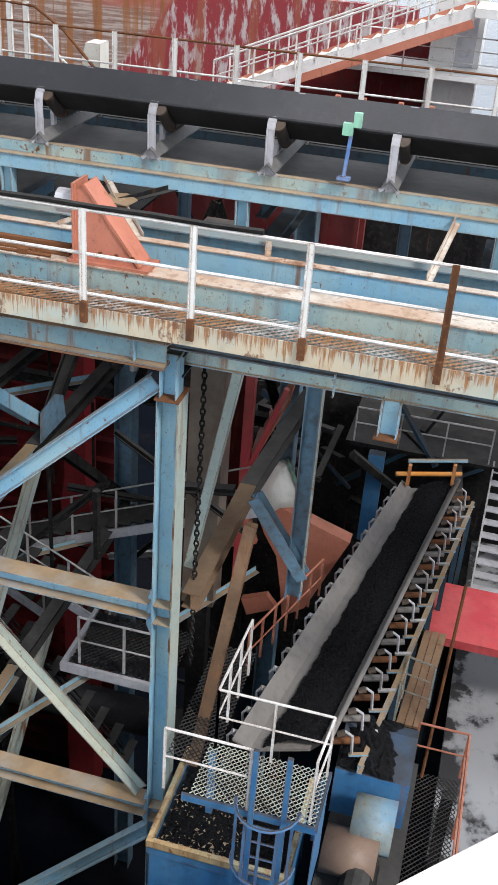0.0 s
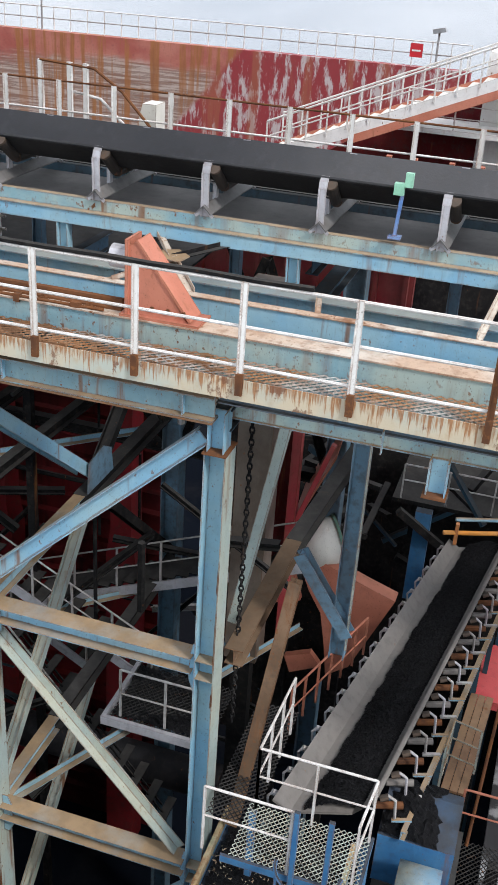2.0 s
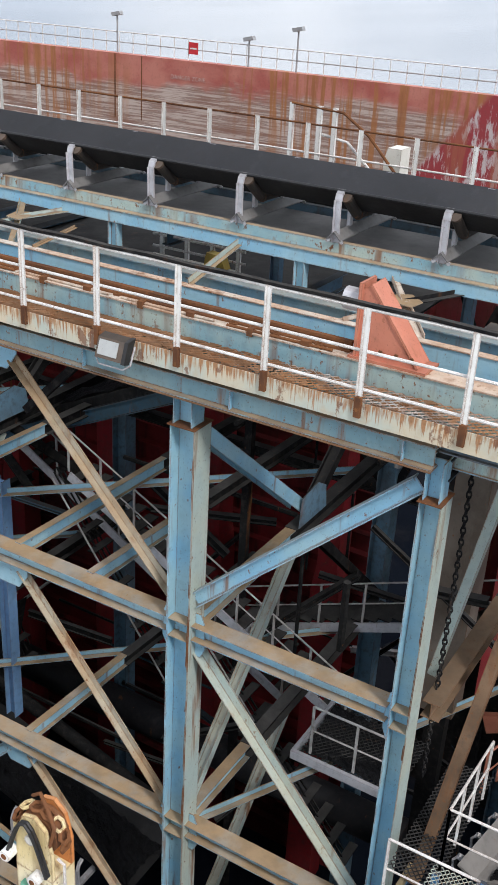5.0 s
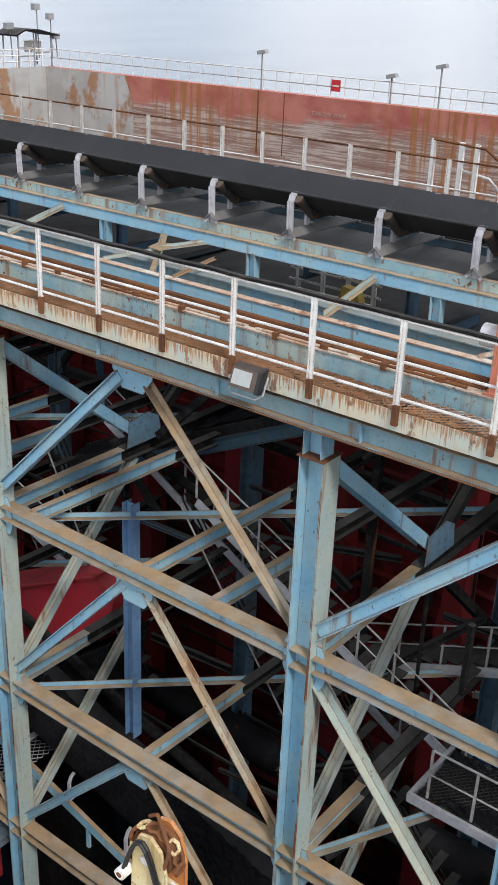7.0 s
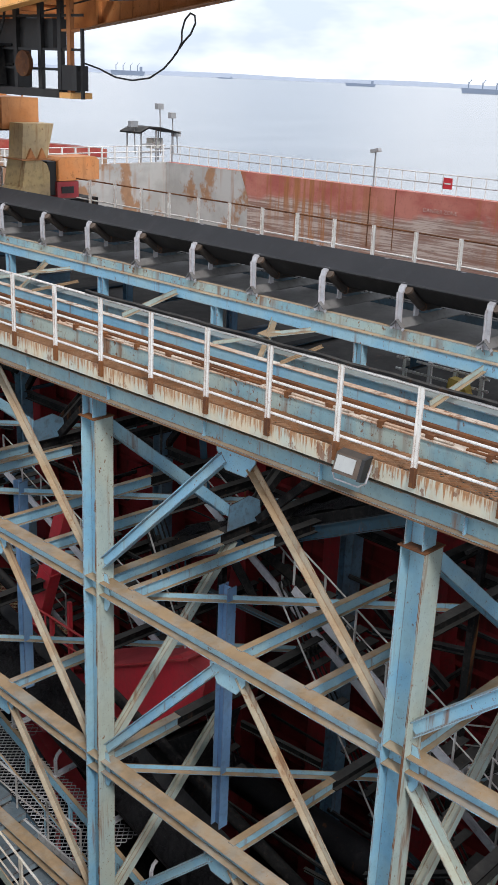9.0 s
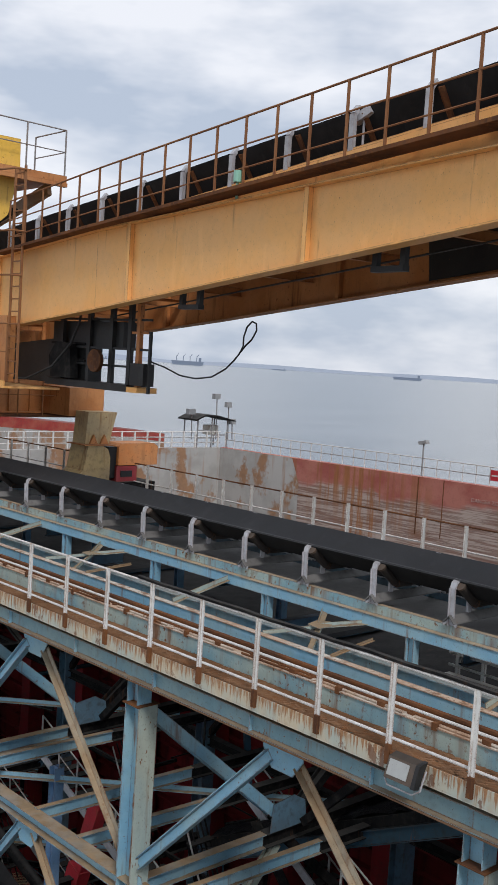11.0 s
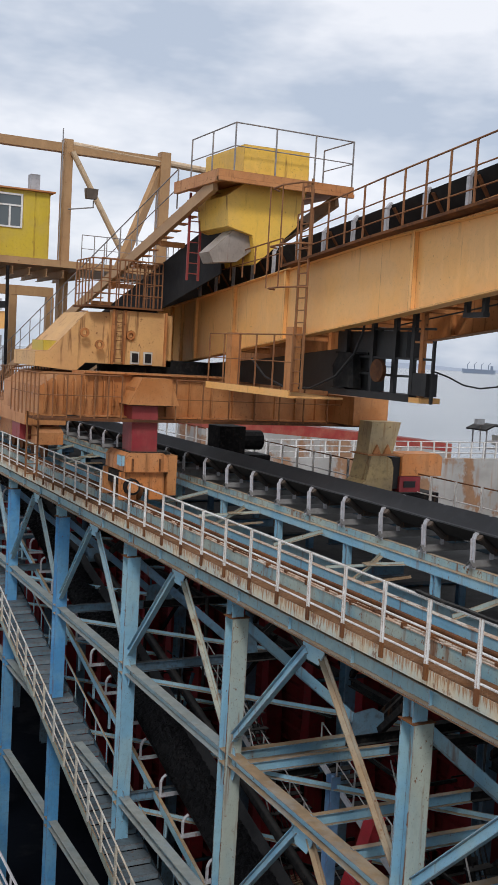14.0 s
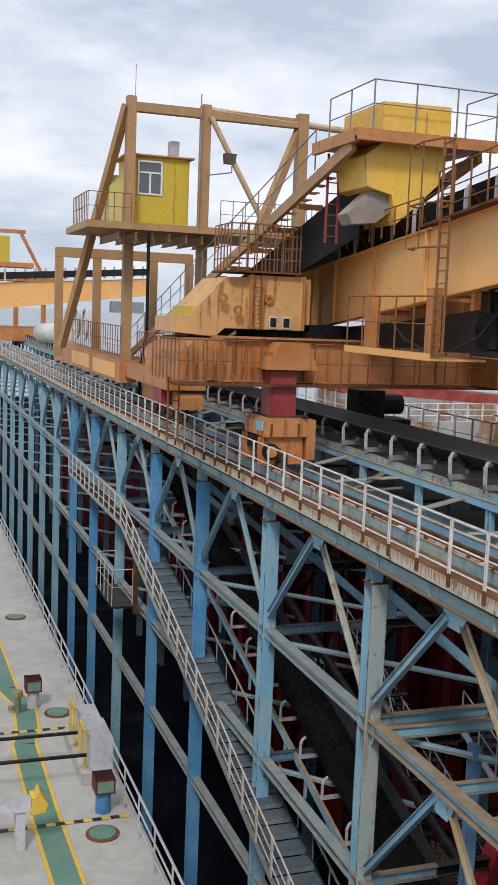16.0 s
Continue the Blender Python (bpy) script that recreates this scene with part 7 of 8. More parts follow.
for k in range(3):
    part("plank", Geo().bar((13.95, -0.36 + 0.15 * k, 2.475), (16.7, -0.56 + 0.15 * k, 2.475), 0.14, 0.05), painted("weathered plank", (0.20, 0.11, 0.06), (0.26, 0.16, 0.09), 0.1), plank)
part("support", Geo().box(14.2, -0.35, -9.0, 14.35, -0.2, 2.45), SOOT, plank)
part("support", Geo().box(16.4, -0.55, -9.0, 16.55, -0.4, 2.45), SOOT, plank)
fence(plank, [(13.9, 0.05, 2.5), (14.6, 0.0, 2.5), (14.5, -0.5, 2.5)], 1.0, BEIGE, 0.6, (1.0, 0.6, 0.2), 0.022)

dp = thing("drive_platform", "grated platform with white railing over the belt drum", "platform", (9.6, 1.6, 5.2))
part("floor", grating(9.0, 9.95, 0.72, 2.45, 5.2, 0.04, 0.08, 0.005), BEIGE, dp, "pale expanded-metal floor")
part("edge", Geo().box(8.96, 0.7, 5.08, 9.0, 2.5, 5.2).box(9.0, 0.68, 5.08, 9.95, 0.72, 5.2), BLUE_BRIGHT, dp)
fence(dp, [(9.85, 2.30, 5.2), (9.85, 0.74, 5.2), (9.05, 0.80, 5.2)], 1.08, WHITE, 0.9, (1.0, 0.55), 0.019, flat=(0.035, 0.03))
fence(dp, [(8.98, 1.62, 5.2), (8.98, 2.75, 5.2)], 1.08, WHITE, 0.8, (1.0, 0.55), 0.019, flat=(0.035, 0.03))
fence(dp, [(9.85, 2.30, 5.2), (11.6, 2.30, 5.0)], 1.08, WHITE, 0.62, (1.0, 0.55), 0.019, flat=(0.035, 0.03))
part("side_walk", grating(9.95, 12.4, 2.35, 3.1, 4.75, 0.045, 0.085, 0.009), SOOT, dp, "black expanded-metal walk")
part("support", Geo().box(9.88, 0.74, 3.84, 9.95, 0.84, 5.08), BLUE_BRIGHT, dp)
part("support", Geo().box(9.88, 2.3, 3.84, 9.95, 2.4, 5.08), BLUE_BRIGHT, dp)
part("side_plate", Geo().box(9.0, 0.70, 3.6, 9.9, 0.715, 5.08), BLUE_BRIGHT, dp)
cg = thing("caged_ladder", "bright blue caged ladder", "ladder", (9.0, 1.3, 2))
for y in (1.12, 1.55):
    part("stile", Geo().bar((8.93, y, 0.0), (8.93, y, 6.35), 0.07, 0.05, (1, 0, 0)), BLUE_BRIGHT, cg)
for k in range(17):
    part("rung", Geo().tube((8.93, 1.12, 0.2 + 0.3 * k), (8.93, 1.55, 0.2 + 0.3 * k), 0.018, 6), BLUE_BRIGHT, cg)
for z in (3.3, 4.4, 5.45):
    part("hoop", Geo().path([(8.93 - 0.42 * math.sin(math.pi * k / 10), 1.335 + 0.42 * math.cos(math.pi * k / 10), z) for k in range(11)], 0.025, 6), BLUE_BRIGHT, cg)
for k in range(5):
    a = math.pi * (k + 1) / 6
    part("cage_bar", Geo().bar((8.93 - 0.42 * math.sin(a), 1.335 + 0.42 * math.cos(a), 3.3), (8.93 - 0.42 * math.sin(a), 1.335 + 0.42 * math.cos(a), 5.45), 0.04, 0.012), BLUE_BRIGHT, cg)
hop = thing("transfer_box", "bright blue steel transfer box with spilled coal on top", "hopper", (9.9, 2.3, -9.0))
part("box", Geo().box(9.2, 1.05, -9.0, 11.0, 3.0, 3.55), BLUE_BRIGHT, hop)
part("rim", Geo().box(9.16, 1.0, 3.72, 9.24, 3.04, 3.84).box(9.24, 2.96, 3.72, 11.0, 3.04, 3.84).box(9.24, 1.0, 3.72, 11.0, 1.08, 3.84), painted("peeling pale green rim paint", (0.36, 0.36, 0.24), (0.42, 0.30, 0.15), 1.0, None, 0, 0.2, 0.8), hop, "peeling pale rim")
part("upstand", Geo().box(9.18, 1.02, 3.55, 9.22, 3.02, 3.72).box(9.22, 2.98, 3.55, 11.0, 3.02, 3.72).box(9.22, 1.02, 3.55, 11.0, 1.06, 3.72), BLUE_BRIGHT, hop)
part("spill", coal_heap(40, 40, lambda u, v: Vector((9.28 + 1.66 * u, 1.12 + 1.80 * v, 3.60 + 0.16 * math.sin(3 * u) * math.sin(3 * v))), 21, 0.02), COAL, hop)
flakes, rnd = Geo(), random.Random(4)
for k in range(260):
    u, v = rnd.random() ** 2, rnd.uniform(0.35, 1.0)
    c, r = Vector((9.3 + 1.2 * u, 1.1 + 1.84 * v, 3.68 + 0.16 * math.sin(3 * u) * math.sin(3 * v))), rnd.uniform(0.012, 0.04)
    flakes.add([c + Vector((rnd.uniform(-r, r), rnd.uniform(-r, r), rnd.uniform(0, 0.02))) for _ in range(4)], [(0, 1, 2), (0, 2, 3), (0, 3, 1), (1, 3, 2)])
tagged(part("paint_flakes", flakes, painted("pale green paint flakes", (0.42, 0.44, 0.34), (0.36, 0.36, 0.26), 0.3), hop, "fallen pale paint flakes"), kind="stuff")

dr = thing("belt_drive", "blue belt drive with drum guard and tan motor cover", "drive", (11.2, 0.0, 3.0))
part("housing", Geo().prism([(11.55, 2.6), (12.85, 2.6), (12.85, 3.5), (12.5, 3.66), (11.62, 3.5)], -0.40, 0.78), BLUE_BRIGHT, dr)
part("coal_crust", coal_heap(14, 12, lambda u, v: Vector((11.6 + 1.25 * u, -0.12 + 0.88 * v, 3.56 + 0.16 * math.sin(math.pi * u) * math.sin(math.pi * v) ** 0.5)), 31, 0.03), COAL, dr)
def half_shell(x, z, r, y0, y1, a0, a1, n, th=0.02):
    """A bent sheet round the y axis."""
    arc = [a0 + (a1 - a0) * k / n for k in range(n + 1)]
    outline = [(x - r * math.cos(q), z + r * math.sin(q)) for q in arc] + [(x - (r - th) * math.cos(q), z + (r - th) * math.sin(q)) for q in reversed(arc)]
    return Geo().prism(outline, y0, y1)


part("drum_guard", half_shell(11.05, 3.1, 0.44, -0.28, 0.36, -0.3, math.pi + 0.3, 18), painted("worn pale blue guard", (0.13, 0.24, 0.33), (0.26, 0.27, 0.22), 0.5), dr, "worn pale blue drum guard", smooth=True)
part("drum", Geo().tube((11.05, -0.24, 3.1), (11.05, 0.32, 3.1), 0.34, 20), SOOT, dr)
part("motor_cover", half_shell(10.55, 2.85, 0.44, -0.12, 0.70, 0.2, 2.4, 10), painted("tan cover sheet", (0.20, 0.135, 0.095), (0.15, 0.10, 0.075), 0.3), dr, "bent tan motor cover", smooth=True)
part("motor", Geo().tube((9.7, 0.1, 2.85), (10.55, 0.1, 2.85), 0.28, 14), SOOT, dr)
part("frame", Geo().box(9.5, -0.5, -9.0, 13.0, 0.75, 2.6), SOOT, dr)
lw = thing("lower_walk", "black grated walkway with red-brown handrail", "walkway", (12.3, -0.8, 2))
part("floor", grating(11.0, 13.4, -1.25, -0.42, 2.0, 0.05, 0.09, 0.009), SOOT, lw)
fence(lw, [(13.5, -0.4, 2.0), (13.5, -1.25, 2.0), (10.8, -1.25, 2.0)], 1.05, SALMON, 1.3, (1.0, 0.5), 0.022)
part("tall_post", Geo().tube((13.3, -0.6, 2.0), (15.6, -0.75, 4.6), 0.03), RUSTY, lw)
part("support", Geo().box(11.4, -1.2, -9.0, 11.6, -1.0, 1.95).box(13.0, -1.2, -9.0, 13.2, -1.0, 1.95), SOOT, lw)
wetdeck = Geo().box(9.6, -16, -0.2, 24.0, -1.0, 0.0)
m = Mat("wet grey deck with coal sludge")
wetm = m.step(m.noise(0.5, 6, (1, 1, 1), 0.65, (2, 5, 0)), 0.50, 0.58)
WET = m.done(m.mix(wetm, (0.02, 0.02, 0.021), (0.26, 0.265, 0.27)), m.mix(wetm, (0.7,) * 3, (0.18,) * 3))
solid("side_deck", wetdeck, WET, "wet grey side deck smeared with coal sludge", "deck", kind="structure")
hat = thing("red_hatch", "bright red painted hatch cover with coal specks", "hatch", (18, -1.4, 0))
part("cover", Geo().prism([(17.3, 1.90), (19.1, 2.0), (19.1, 1.8), (17.3, 1.7)], -6.0, -0.28), painted("bright red hatch paint", (0.50, 0.05, 0.06), (0.55, 0.09, 0.09), 0.1, None, 0, 0.2), hat)

for x in (17.5, 18.8):
    for y in (-5.6, -0.6):
        part("leg", Geo().box(x, y, 0.0, x + 0.15, y + 0.15, 1.75), SOOT, hat)

# chutes and machinery behind the end frame
ch = thing("salmon_chute", "salmon red chute frame behind the trestle end", "chute", (17, 3.2, 3))
part("post", Geo().box(16.9, 3.76, 2.0, 17.1, 3.94, 7.6), CRIMSON, ch)
part("side", Geo().prism([(4.3, 7.3), (3.95, 7.3), (3.95, 4.6), (4.3, 4.2)], 17.1, 17.3, "x"), RED_DEEP, ch)
part("slide", Geo().add([(17.1, 3.9, 5.0), (17.1, 3.1, 6.9), (18.2, 3.1, 7.4), (18.2, 3.9, 5.5), (17.1, 3.9, 4.9), (17.1, 3.1, 6.8), (18.2, 3.1, 7.3), (18.2, 3.9, 5.4)], [(0, 1, 2, 3), (4, 7, 6, 5), (0, 4, 5, 1), (2, 6, 7, 3), (0, 3, 7, 4), (1, 5, 6, 2)]), SALMON, ch)
part("beam", Geo().bar((17.0, 3.15, 7.15), (17.0, 3.85, 5.0), 0.10, 0.12, (1, 0, 0)), CRIMSON, ch)
part("base", Geo().prism([(3.75, 4.5), (3.2, 4.35), (2.2, 4.0), (1.61, 3.81), (2.0, 2.85), (2.38, 1.91), (2.85, 1.54), (2.95, 2.3), (3.1, 3.1), (3.4, 3.6)], 17.25, 17.6, "x"), SALMON, ch)
part("upper_sheet", Geo().prism([(4.35, 3.75), (3.75, 3.95), (3.55, 3.3), (4.2, 3.05)], 17.25, 17.4, "x"), SALMON, ch)
part("lower_sheet", Geo().prism([(3.75, 1.9), (3.2, 2.15), (2.95, 1.85), (3.6, 1.5)], 17.1, 17.25, "x"), SALMON, ch)
# black block that fills the area behind the salmon sheets
part("black_block", Geo().prism([(4.6, 3.4), (3.3, 3.3), (2.8, 1.5), (3.4, 0.2), (4.6, 0.4)], 17.65, 18.6, "x"), SOOT, ch, "black block behind the salmon sheets")
for y in (2.6, 3.8):
    part("support", Geo().box(17.4, y, -9.0, 17.6, y + 0.2, 3.3), SOOT, ch)
fence(ch, [(16.4, 2.0, 3.0), (13.6, 2.75, 3.2)], 0.9, SALMON, 0.5, (1.0, 0.5), 0.022)
drm = thing("white_drum", "white steel drum with green end ring", "drum", (17.9, 3.3, 4.4))
part("shell", Geo().tube((17.5, 3.62, 4.45), (17.8, 3.02, 4.62), 0.50, 24), CREAM, drm, smooth=True)
part("ring", Geo().tube((17.8, 3.02, 4.62), (17.83, 2.96, 4.64), 0.53, 24), GREEN, drm)
part("cradle", Geo().box(17.4, 3.1, 3.3, 18.0, 3.6, 4.1), SOOT, drm)
vc = thing("vertical_chute", "tall brown-grey vertical chute with hanging chain", "chute", (16.2, 4.4, 3))
part("shaft", Geo().box(15.9, 4.06, 2.5, 16.5, 4.72, 10.4), painted("brown scuffed chute steel", (0.11, 0.085, 0.065), (0.17, 0.14, 0.115), 0.3), vc)
part("chute_stand", Geo().box(16.0, 4.2, -9.0, 16.3, 4.6, 2.5), SOOT, vc)
hc = thing("hoist_chain", "hanging black hoist chain", "chain", (11.0, 3.05, 6))
for turned in (0, 1):
    g = Geo()
    ring = [(0.030 * math.sin(2 * math.pi * i / 8), 0.058 * math.cos(2 * math.pi * i / 8)) for i in range(9)]
    g.path([((a, 0, b) if turned else (0, a, b)) for a, b in ring], 0.013, 5)
    link = g.mesh("link", SOOT)
    for k in range(turned, 58, 2):
        part("link", link, None, hc, at=(0, 0.0, 4.4 - 0.085 * k))
fr2 = thing("end_frame_bracing", "heavy rust-brown diagonal braces of the end frame", "bracing", (12, 2.8, 3))
XB = 11.8
part("brace", Geo().bar((XB, 2.76, 10.3), (XB, 3.37, 6.67), 0.14, 0.15, (1, 0, 0)), BEIGE, fr2, "pale beige brace")
part("brace", Geo().ibeam((10.66, 2.99, 6.95), (13.63, 2.99, 6.95), 0.26, 0.26, 0.016, 0.012), BROWN_BEAM, fr2, "brown dust-covered cross beam")
part("brace", Geo().ibeam((13.63, 2.99, 6.95), (17.35, 2.75, 6.95), 0.26, 0.26, 0.016, 0.012), SOOT, fr2, "coal-blackened cross beam")
part("brace", Geo().ibeam((11.6, 2.44, 7.75), (10.66, 2.83, 3.9), 0.17, 0.18, 0.014, 0.012, (1, 0, 0)), BROWN_BEAM, fr2)
part("brace", Geo().ibeam((XB, 2.46, 8.1), (XB, 1.66, 6.9), 0.18, 0.2, 0.014, 0.012, (1, 0, 0)), BLUE_SHADE, fr2)
part("post", Geo().ibeam((XB + 0.15, 1.80, 6.4), (XB + 0.15, 1.80, 10.4), 0.24, 0.22, 0.016, 0.012, (0, 1, 0)), BLUE_SHADE, fr2)
part("post_edge", Geo().box(XB + 0.02, 1.66, 6.6, XB + 0.05, 1.69, 10.4), BEIGE, fr2)
part("hanging_stub", Geo().ibeam((10.2, 0.66, 10.33), (10.2, 0.66, 10.75), 0.19, 0.22, 0.016, 0.012, (0, 1, 0)), BLUE, fr2)
part("stub_plate", Geo().box(10.05, 0.53, 10.31, 10.35, 0.80, 10.33), RUSTY, fr2)
rw = thing("far_platform", "dark platform with grey railings at the conveyor tail", "platform", (21.5, 0.5, 3.2))
part("floor", Geo().box(22.5, -3.0, 3.1, 25.6, 2.6, 3.2), SOOT, rw)
fence(rw, [(22.55, 2.4, 3.2), (22.6, -0.95, 3.2)], 0.95, WHITE_DIRTY, 1.05, (1.0, 0.55), 0.025, flat=(0.04, 0.035))
for k in range(10):
    part("step", Geo().box(20.5 + 0.22 * k, -1.95, 0.9 + 0.24 * k, 20.75 + 0.22 * k, -1.1, 0.93 + 0.24 * k), GALV, rw)
part("stair_stringer", Geo().bar((20.5, -1.08, 0.85), (22.7, -1.08, 3.25), 0.04, 0.16), WHITE_DIRTY, rw)
part("support", Geo().box(22.7, -2.8, -9.0, 23.0, -2.5, 3.1), SOOT, rw)
part("support", Geo().box(23.5, 1.9, -9.0, 23.8, 2.2, 3.1), SOOT, rw)
part("blue_post", Geo().box(22.2, 1.55, 0.5, 22.45, 1.95, 3.1), BLUE_BRIGHT, rw)
rnd = random.Random(41)
cl = thing("tail_clutter", "coal-blackened beams and pipes at the conveyor tail", "machinery", (22, 3, 0))
for k in range(46):
    a = Vector((rnd.uniform(22.2, 25), rnd.uniform(-3, 6.5), rnd.uniform(0.5, 7.5))) if k % 3 else Vector((rnd.uniform(19, 24), rnd.uniform(3, 6.5), rnd.uniform(0.5, 6.5)))
    d = Vector((rnd.uniform(-1, 1), rnd.uniform(-1, 1), rnd.uniform(-0.6, 0.6))).normalized() * rnd.uniform(0.8, 2.6)
    part("beam", Geo().bar(a, a + d, rnd.uniform(0.06, 0.22), rnd.uniform(0.06, 0.2)), (SOOT, SOOT, BLUE_DEEP, SOOT)[k % 4], cl)
# added black backing that stands for the unlit depth past the conveyor tail
solid("dark_backing", Geo().box(26.0, -30, -9.0, 26.4, 8.0, 9.6), SOOT, "black backing added for the dark void behind the transfer point", "wall", kind="structure")
part("rib_panel", Geo().box(20.9, 2.6, 7.2, 21.1, 8.4, 10.3), CRIMSON, hold, "red ribbed hopper side")
for k in range(9):
    part("hopper_rib", Geo().box(20.7, 2.7 + 0.65 * k, 7.2, 20.9, 2.8 + 0.65 * k, 10.3), CRIMSON, hold)

# ---- hold interior: red frames, walkways, red reclaimer, pipes ----
for k in range(22):
    y = 8.9 + 3.5 * k
    part("frame_post", Geo().prism([(y - 0.4, -9.0), (y + 0.4, -9.0), (y + 0.4, 1.2), (y + 0.28, 2.0), (y + 0.28, 10.0), (y - 0.28, 10.0), (y - 0.28, 2.0), (y - 0.4, 1.2)], 20.1, 20.8, "x"), RED_POST, hold, "red hold frame post")
iw = thing("inner_walkway", "soot-covered grated walkway inside the trestle", "walkway", (13.5, 5, 3))
part("floor", grating(12.95, 14.5, 4.0, 5.95, 3.0, 0.06, 0.10, 0.010), SOOT, iw)
part("edge", Geo().box(12.87, 4.0, 2.84, 12.95, 5.95, 3.02).box(12.87, 5.95, 2.84, 14.5, 6.03, 3.02), GALV, iw)
part("coal_crust", coal_heap(30, 30, lambda u, v: Vector((13.0 + 1.4 * u, 4.05 + 1.85 * v, 2.985 + 0.05 * math.sin(5 * u + 3 * v))), 61, 0.02), COAL, iw)
fence(iw, [(13.0, 4.0, 3.02), (13.0, 5.7, 3.02)], 1.05, WHITE_DIRTY, 1.1, (1.0, 0.5), 0.022)
part("support", Geo().box(13.0, 4.0, -9.0, 13.2, 4.2, 2.88), SOOT, iw)
for x, ya, yb, za, zb in ((15.2, 6.0, 13.0, 2.0, 5.5), (16.3, 8.0, 17.0, 1.0, 6.0), (15.0, 15.0, 24.0, 1.5, 5.0), (16.8, 3.5, 9.5, 4.5, 2.0), (15.6, 22.0, 34.0, 0.5, 5.0)):
    sw2 = thing("inner_stair", "black steel stair with thin grey handrails", "stair", (x, ya, za))
    n = int(abs(yb - ya) / 0.3)
    for k in range(n):
        u = k / n
        part("tread", Geo().box(x, ya + (yb - ya) * u, za + (zb - za) * u, x + 0.8, ya + (yb - ya) * u + 0.26, za + (zb - za) * u + 0.03), SOOT, sw2)
    fence(sw2, [(x, ya, za), (x, yb, zb)], 1.0, WHITE_DIRTY, 1.0, (1.0, 0.5), 0.02)
    part("stringer", Geo().bar((x, ya, za - 0.1), (x, yb, zb - 0.1), 0.04, 0.22), GALV, sw2)
rc_ = thing("red_reclaimer", "red painted coal feeder machine down in the hold", "machine", (14.5, 18.5, -9.0))
RED_M = painted("bright red machine paint", (0.50, 0.03, 0.045), (0.44, 0.04, 0.05), 0.15, (0.42, 0.07, 0.075), 0.5, 0.25)
part("body", Geo().prism([(14.4, 3.0), (15.3, 3.2), (19.6, 0.6), (21.0, -0.9), (20.4, -1.7), (17.0, -0.3), (14.6, 1.9)], 14.0, 15.2, "x"), RED_M, rc_, "red sloping feeder housing")
part("lid", Geo().add([(13.9, 14.9, 3.25), (15.3, 14.9, 3.25), (15.3, 19.7, 0.75), (13.9, 19.7, 0.75), (13.9, 14.9, 3.31), (15.3, 14.9, 3.31), (15.3, 19.7, 0.81), (13.9, 19.7, 0.81)], [(0, 1, 2, 3), (4, 7, 6, 5), (0, 4, 5, 1), (2, 6, 7, 3), (0, 3, 7, 4), (1, 5, 6, 2)]), RED_M, rc_)
part("lower_hood", Geo().prism([(14.6, 1.5), (17.0, -0.5), (19.5, -1.5), (19.0, -2.9), (15.5, -2.4)], 14.0, 15.4, "x"), SOOT, rc_, "black lower hood")
part("arm", Geo().bar((14.0, 19.7, 5.4), (14.0, 20.4, 3.4), 0.4, 0.3, (1, 0, 0)), RED_M, rc_)
part("arm", Geo().bar((14.0, 20.4, 3.45), (14.0, 21.35, 0.9), 0.5, 0.36, (1, 0, 0)), RED_M, rc_)
part("lower_arm", Geo().bar((13.2, 20.6, -0.6), (13.2, 17.0, -2.6), 0.4, 0.4), RED_M, rc_)
for y, z in ((19.3, 3.0), (18.2, 3.0), (20.1, 2.2)):
    part("post", Geo().bar((13.8, y, -9.0), (13.8, y, z), 0.10, 0.10, (1, 0, 0)), RED_M, rc_)
fence(rc_, [(13.7, 18.2, 1.2), (13.7, 21.3, 1.2)], 1.1, RED_M, 0.9, (1.0, 0.5), 0.03)
for k in range(3):
    y = 19.4 + 1.3 * k
    part("mesh_frame", Geo().bar((13.0, y, -0.6 + 0.1 * k), (13.0, y + 1.2, -0.5 + 0.1 * k), 0.08, 0.08), RED_M, rc_)
    part("mesh_panel", grating(12.2, 13.0, y, y + 1.2, -0.55 + 0.1 * k, 0.12, 0.2, 0.012), WHITE_DIRTY, rc_)
part("deck", grating(13.0, 15.6, 21.5, 26.0, 0.5, 0.07, 0.12, 0.012), BROWN, rc_, "brown mesh deck")
part("deck_edge", Geo().bar((12.98, 21.5, 0.45), (12.98, 26.0, 0.45), 0.06, 0.2), BLUE_MID, rc_)
part("base", Geo().box(14.1, 15.8, -9.0, 15.2, 19.0, -1.9), SOOT, rc_)
for y in (-0.8, 0.0, 0.9):
    part("clamp", Geo().box(10.3, 20.2 + y, -2.2 - y, 10.5, 20.4 + y, -1.9 - y), RED_M, rc_)
gal = thing("black_gallery", "coal-blackened inclined conveyor gallery in the hold", "conveyor", (16, 11, 7))
part("tray", Geo().bar((16.0, 17.5, 4.7), (16.0, 7.3, 9.6), 1.0, 0.35), SOOT, gal)
part("crust", coal_heap(40, 6, lambda u, v: Vector((15.55 + 0.9 * v, 17.3 - 9.8 * u, 5.02 + 4.7 * u + 0.12 * math.sin(math.pi * v))), 55), COAL, gal)
part("side_beam", Geo().ibeam((15.4, 17.5, 4.5), (15.4, 7.3, 9.4), 0.15, 0.3), BLUE_DEEP, gal)
part("leg", Geo().bar((16.0, 16.0, -9.0), (16.0, 16.0, 5.2), 0.16, 0.16, (1, 0, 0)), SOOT, gal)
part("leg", Geo().bar((16.0, 9.0, -9.0), (16.0, 9.0, 8.6), 0.16, 0.16, (1, 0, 0)), SOOT, gal)
bp = thing("floor_pipe", "thick dark grey pipe lying across the hold floor", "pipe", (17.3, 12, -2.6))
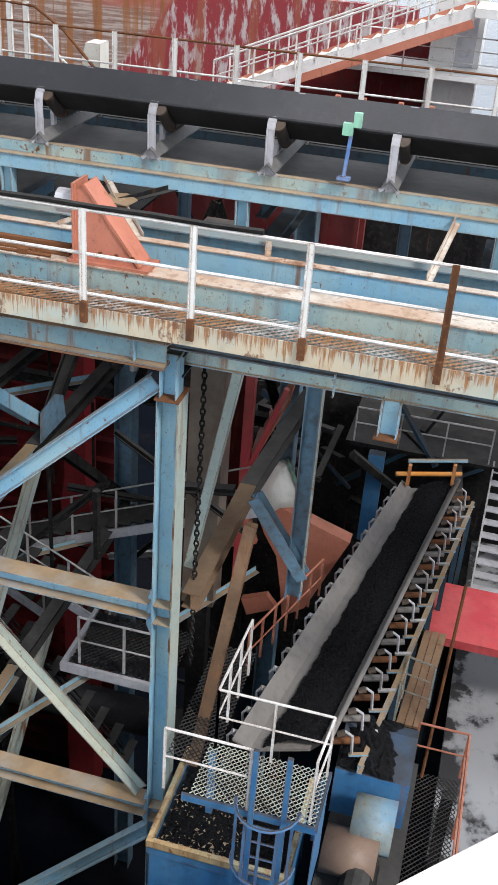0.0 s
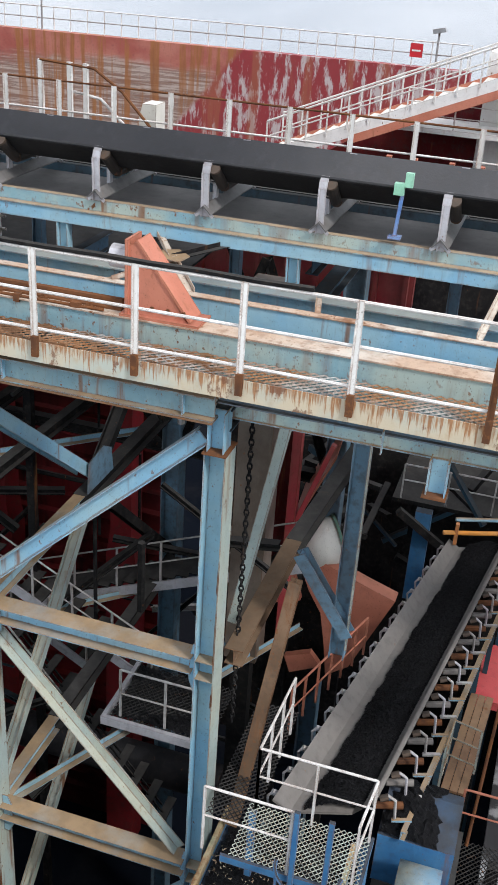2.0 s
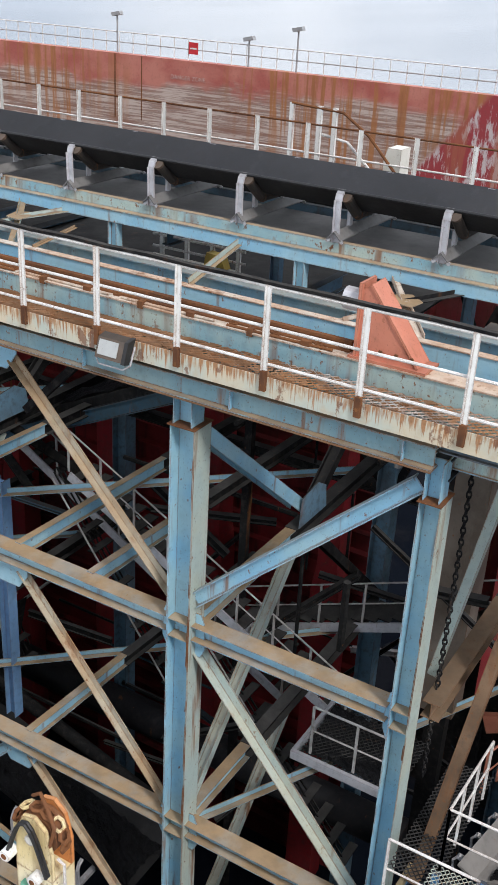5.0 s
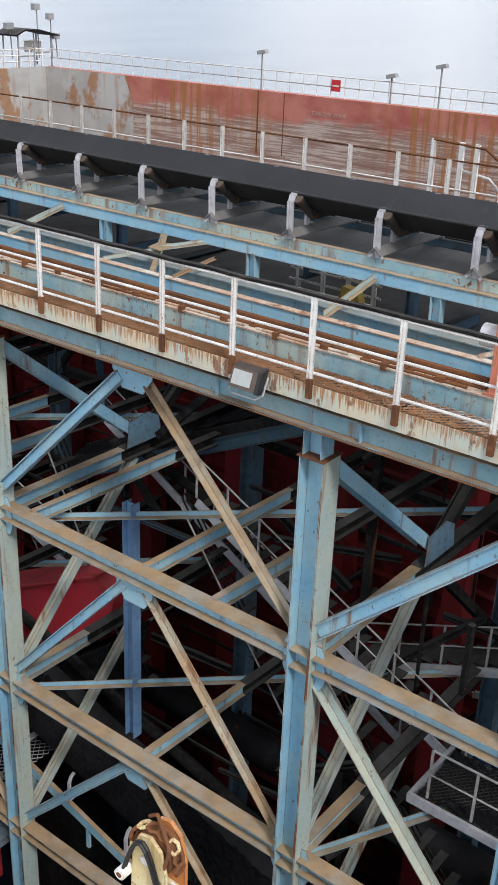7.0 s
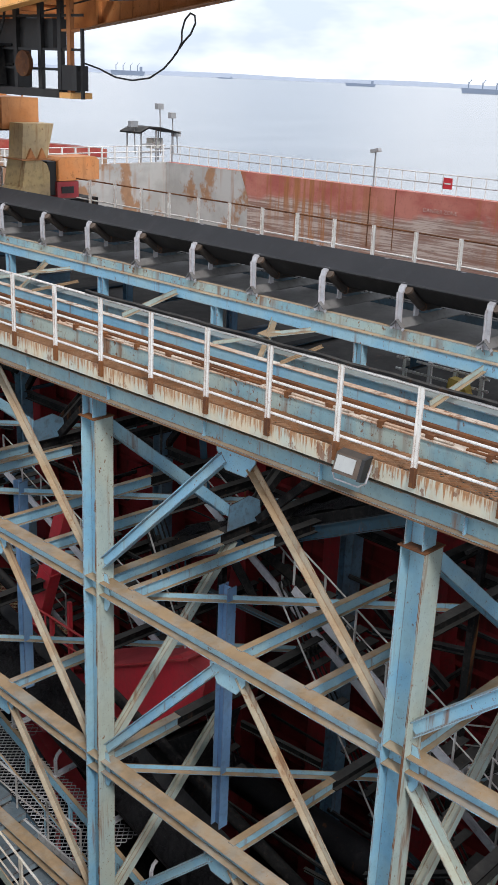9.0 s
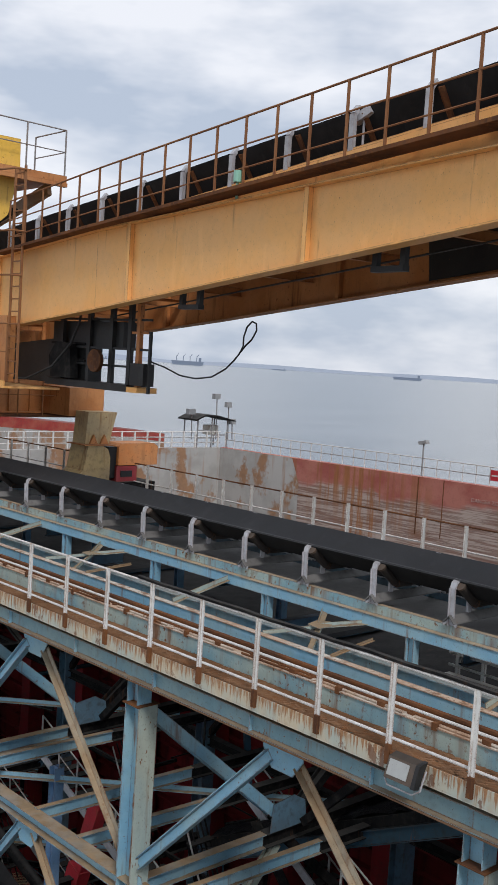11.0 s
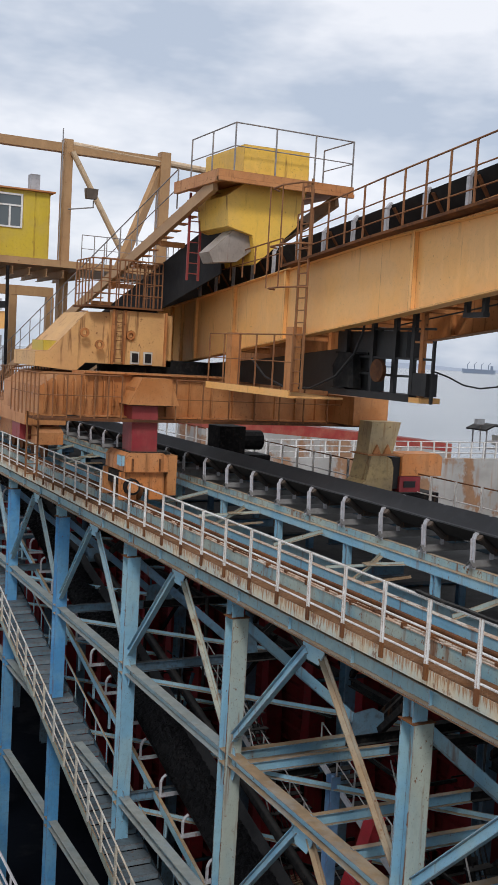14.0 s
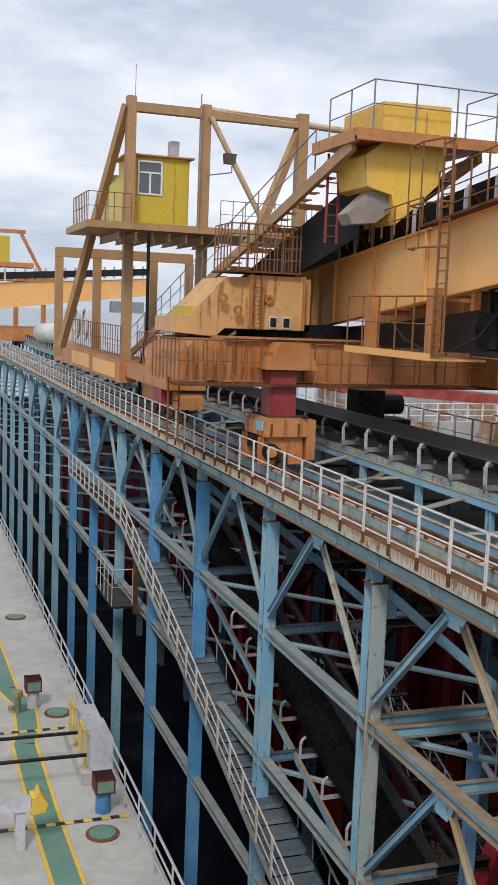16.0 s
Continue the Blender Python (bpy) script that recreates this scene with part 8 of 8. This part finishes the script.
part("tube", Geo().tube((17.3, 17.5, -2.5), (17.3, 5.0, -2.5), 0.45, 20), painted("dark grey pipe", (0.014, 0.014, 0.016), (0.022, 0.022, 0.024), 0.1, shine=0.1), bp, smooth=True)
part("saddle", Geo().box(16.9, 11, -9.0, 17.7, 11.4, -2.6), SOOT, bp)
for x, ya, za, yb, zb, n in ((14.6, 14.2, 0.0, 17.2, 5.6, 5), (15.2, 10.0, 0.5, 13.5, 5.2, 4), (15.6, 18.5, 1.0, 21.5, 5.8, 4), (14.9, 5.5, -1.5, 9.5, 3.2, 3), (15.0, 25.0, 0.0, 29.0, 5.0, 4)):
    sl = thing("steep_ladder_stair", "sooty steep stair with pale thin handrails", "stair", (x, ya, za))
    for k in range(n):
        part("handrail", Geo().bar((x + 0.22 * k, ya + 0.12 * k, za), (x + 0.22 * k, yb + 0.12 * k, zb), 0.03, 0.03), WHITE_DIRTY if k == 0 else SOOT, sl)
    for k in range(12):
        part("tread", Geo().box(x, ya + (yb - ya) * k / 12, za + (zb - za) * k / 12, x + 0.7, ya + (yb - ya) * k / 12 + 0.2, za + (zb - za) * k / 12 + 0.03), SOOT, sl)
ch2 = thing("steel_catwalk", "rusty mesh catwalk below the trestle", "walkway", (11, 20, -1))
part("floor", grating(10.9, 12.6, 15.0, 25.0, -0.9, 0.09, 0.16, 0.014), GALV, ch2)
part("edge", Geo().box(10.85, 15.0, -1.05, 10.9, 25.0, -0.88), WHITE_DIRTY, ch2)
fence(ch2, [(10.88, 15.0, -0.9), (10.88, 25.0, -0.9)], 1.1, WHITE_DIRTY, 1.2, (1.0, 0.5), 0.025)
rnd = random.Random(77)
pc = thing("hold_pipework", "tangle of sooty pipes, cables and braces in the hold", "pipework", (16, 20, 0))
for k in range(150):
    a = Vector((rnd.uniform(14.6, 19.8), 4.5 + 40 * rnd.random() ** 1.4, rnd.uniform(-2.8, 9.3)))
    kind = k % 5
    d = Vector((0, rnd.uniform(1.5, 5), 0)) if kind == 0 else Vector((rnd.uniform(1, 3), 0, 0)) if kind == 1 else Vector((0, 0, rnd.uniform(1, 4))) if kind == 2 else Vector((rnd.uniform(-1, 1), rnd.uniform(-3, 3), rnd.uniform(-3, 3)))
    b = a + d
    b.z, b.x = min(b.z, 10.2), min(b.x, 20.5)
    part("pipe" if kind < 3 else "brace", Geo().ibeam(a, b, rnd.uniform(0.08, 0.2), rnd.uniform(0.08, 0.2)) if kind > 2 else Geo().tube(a, b, rnd.uniform(0.02, 0.08), 6), (SOOT, SOOT, SOOT, BLUE_DEEP, SOOT, WHITE_DIRTY if k % 3 == 0 else SOOT, SOOT)[k % 7], pc)
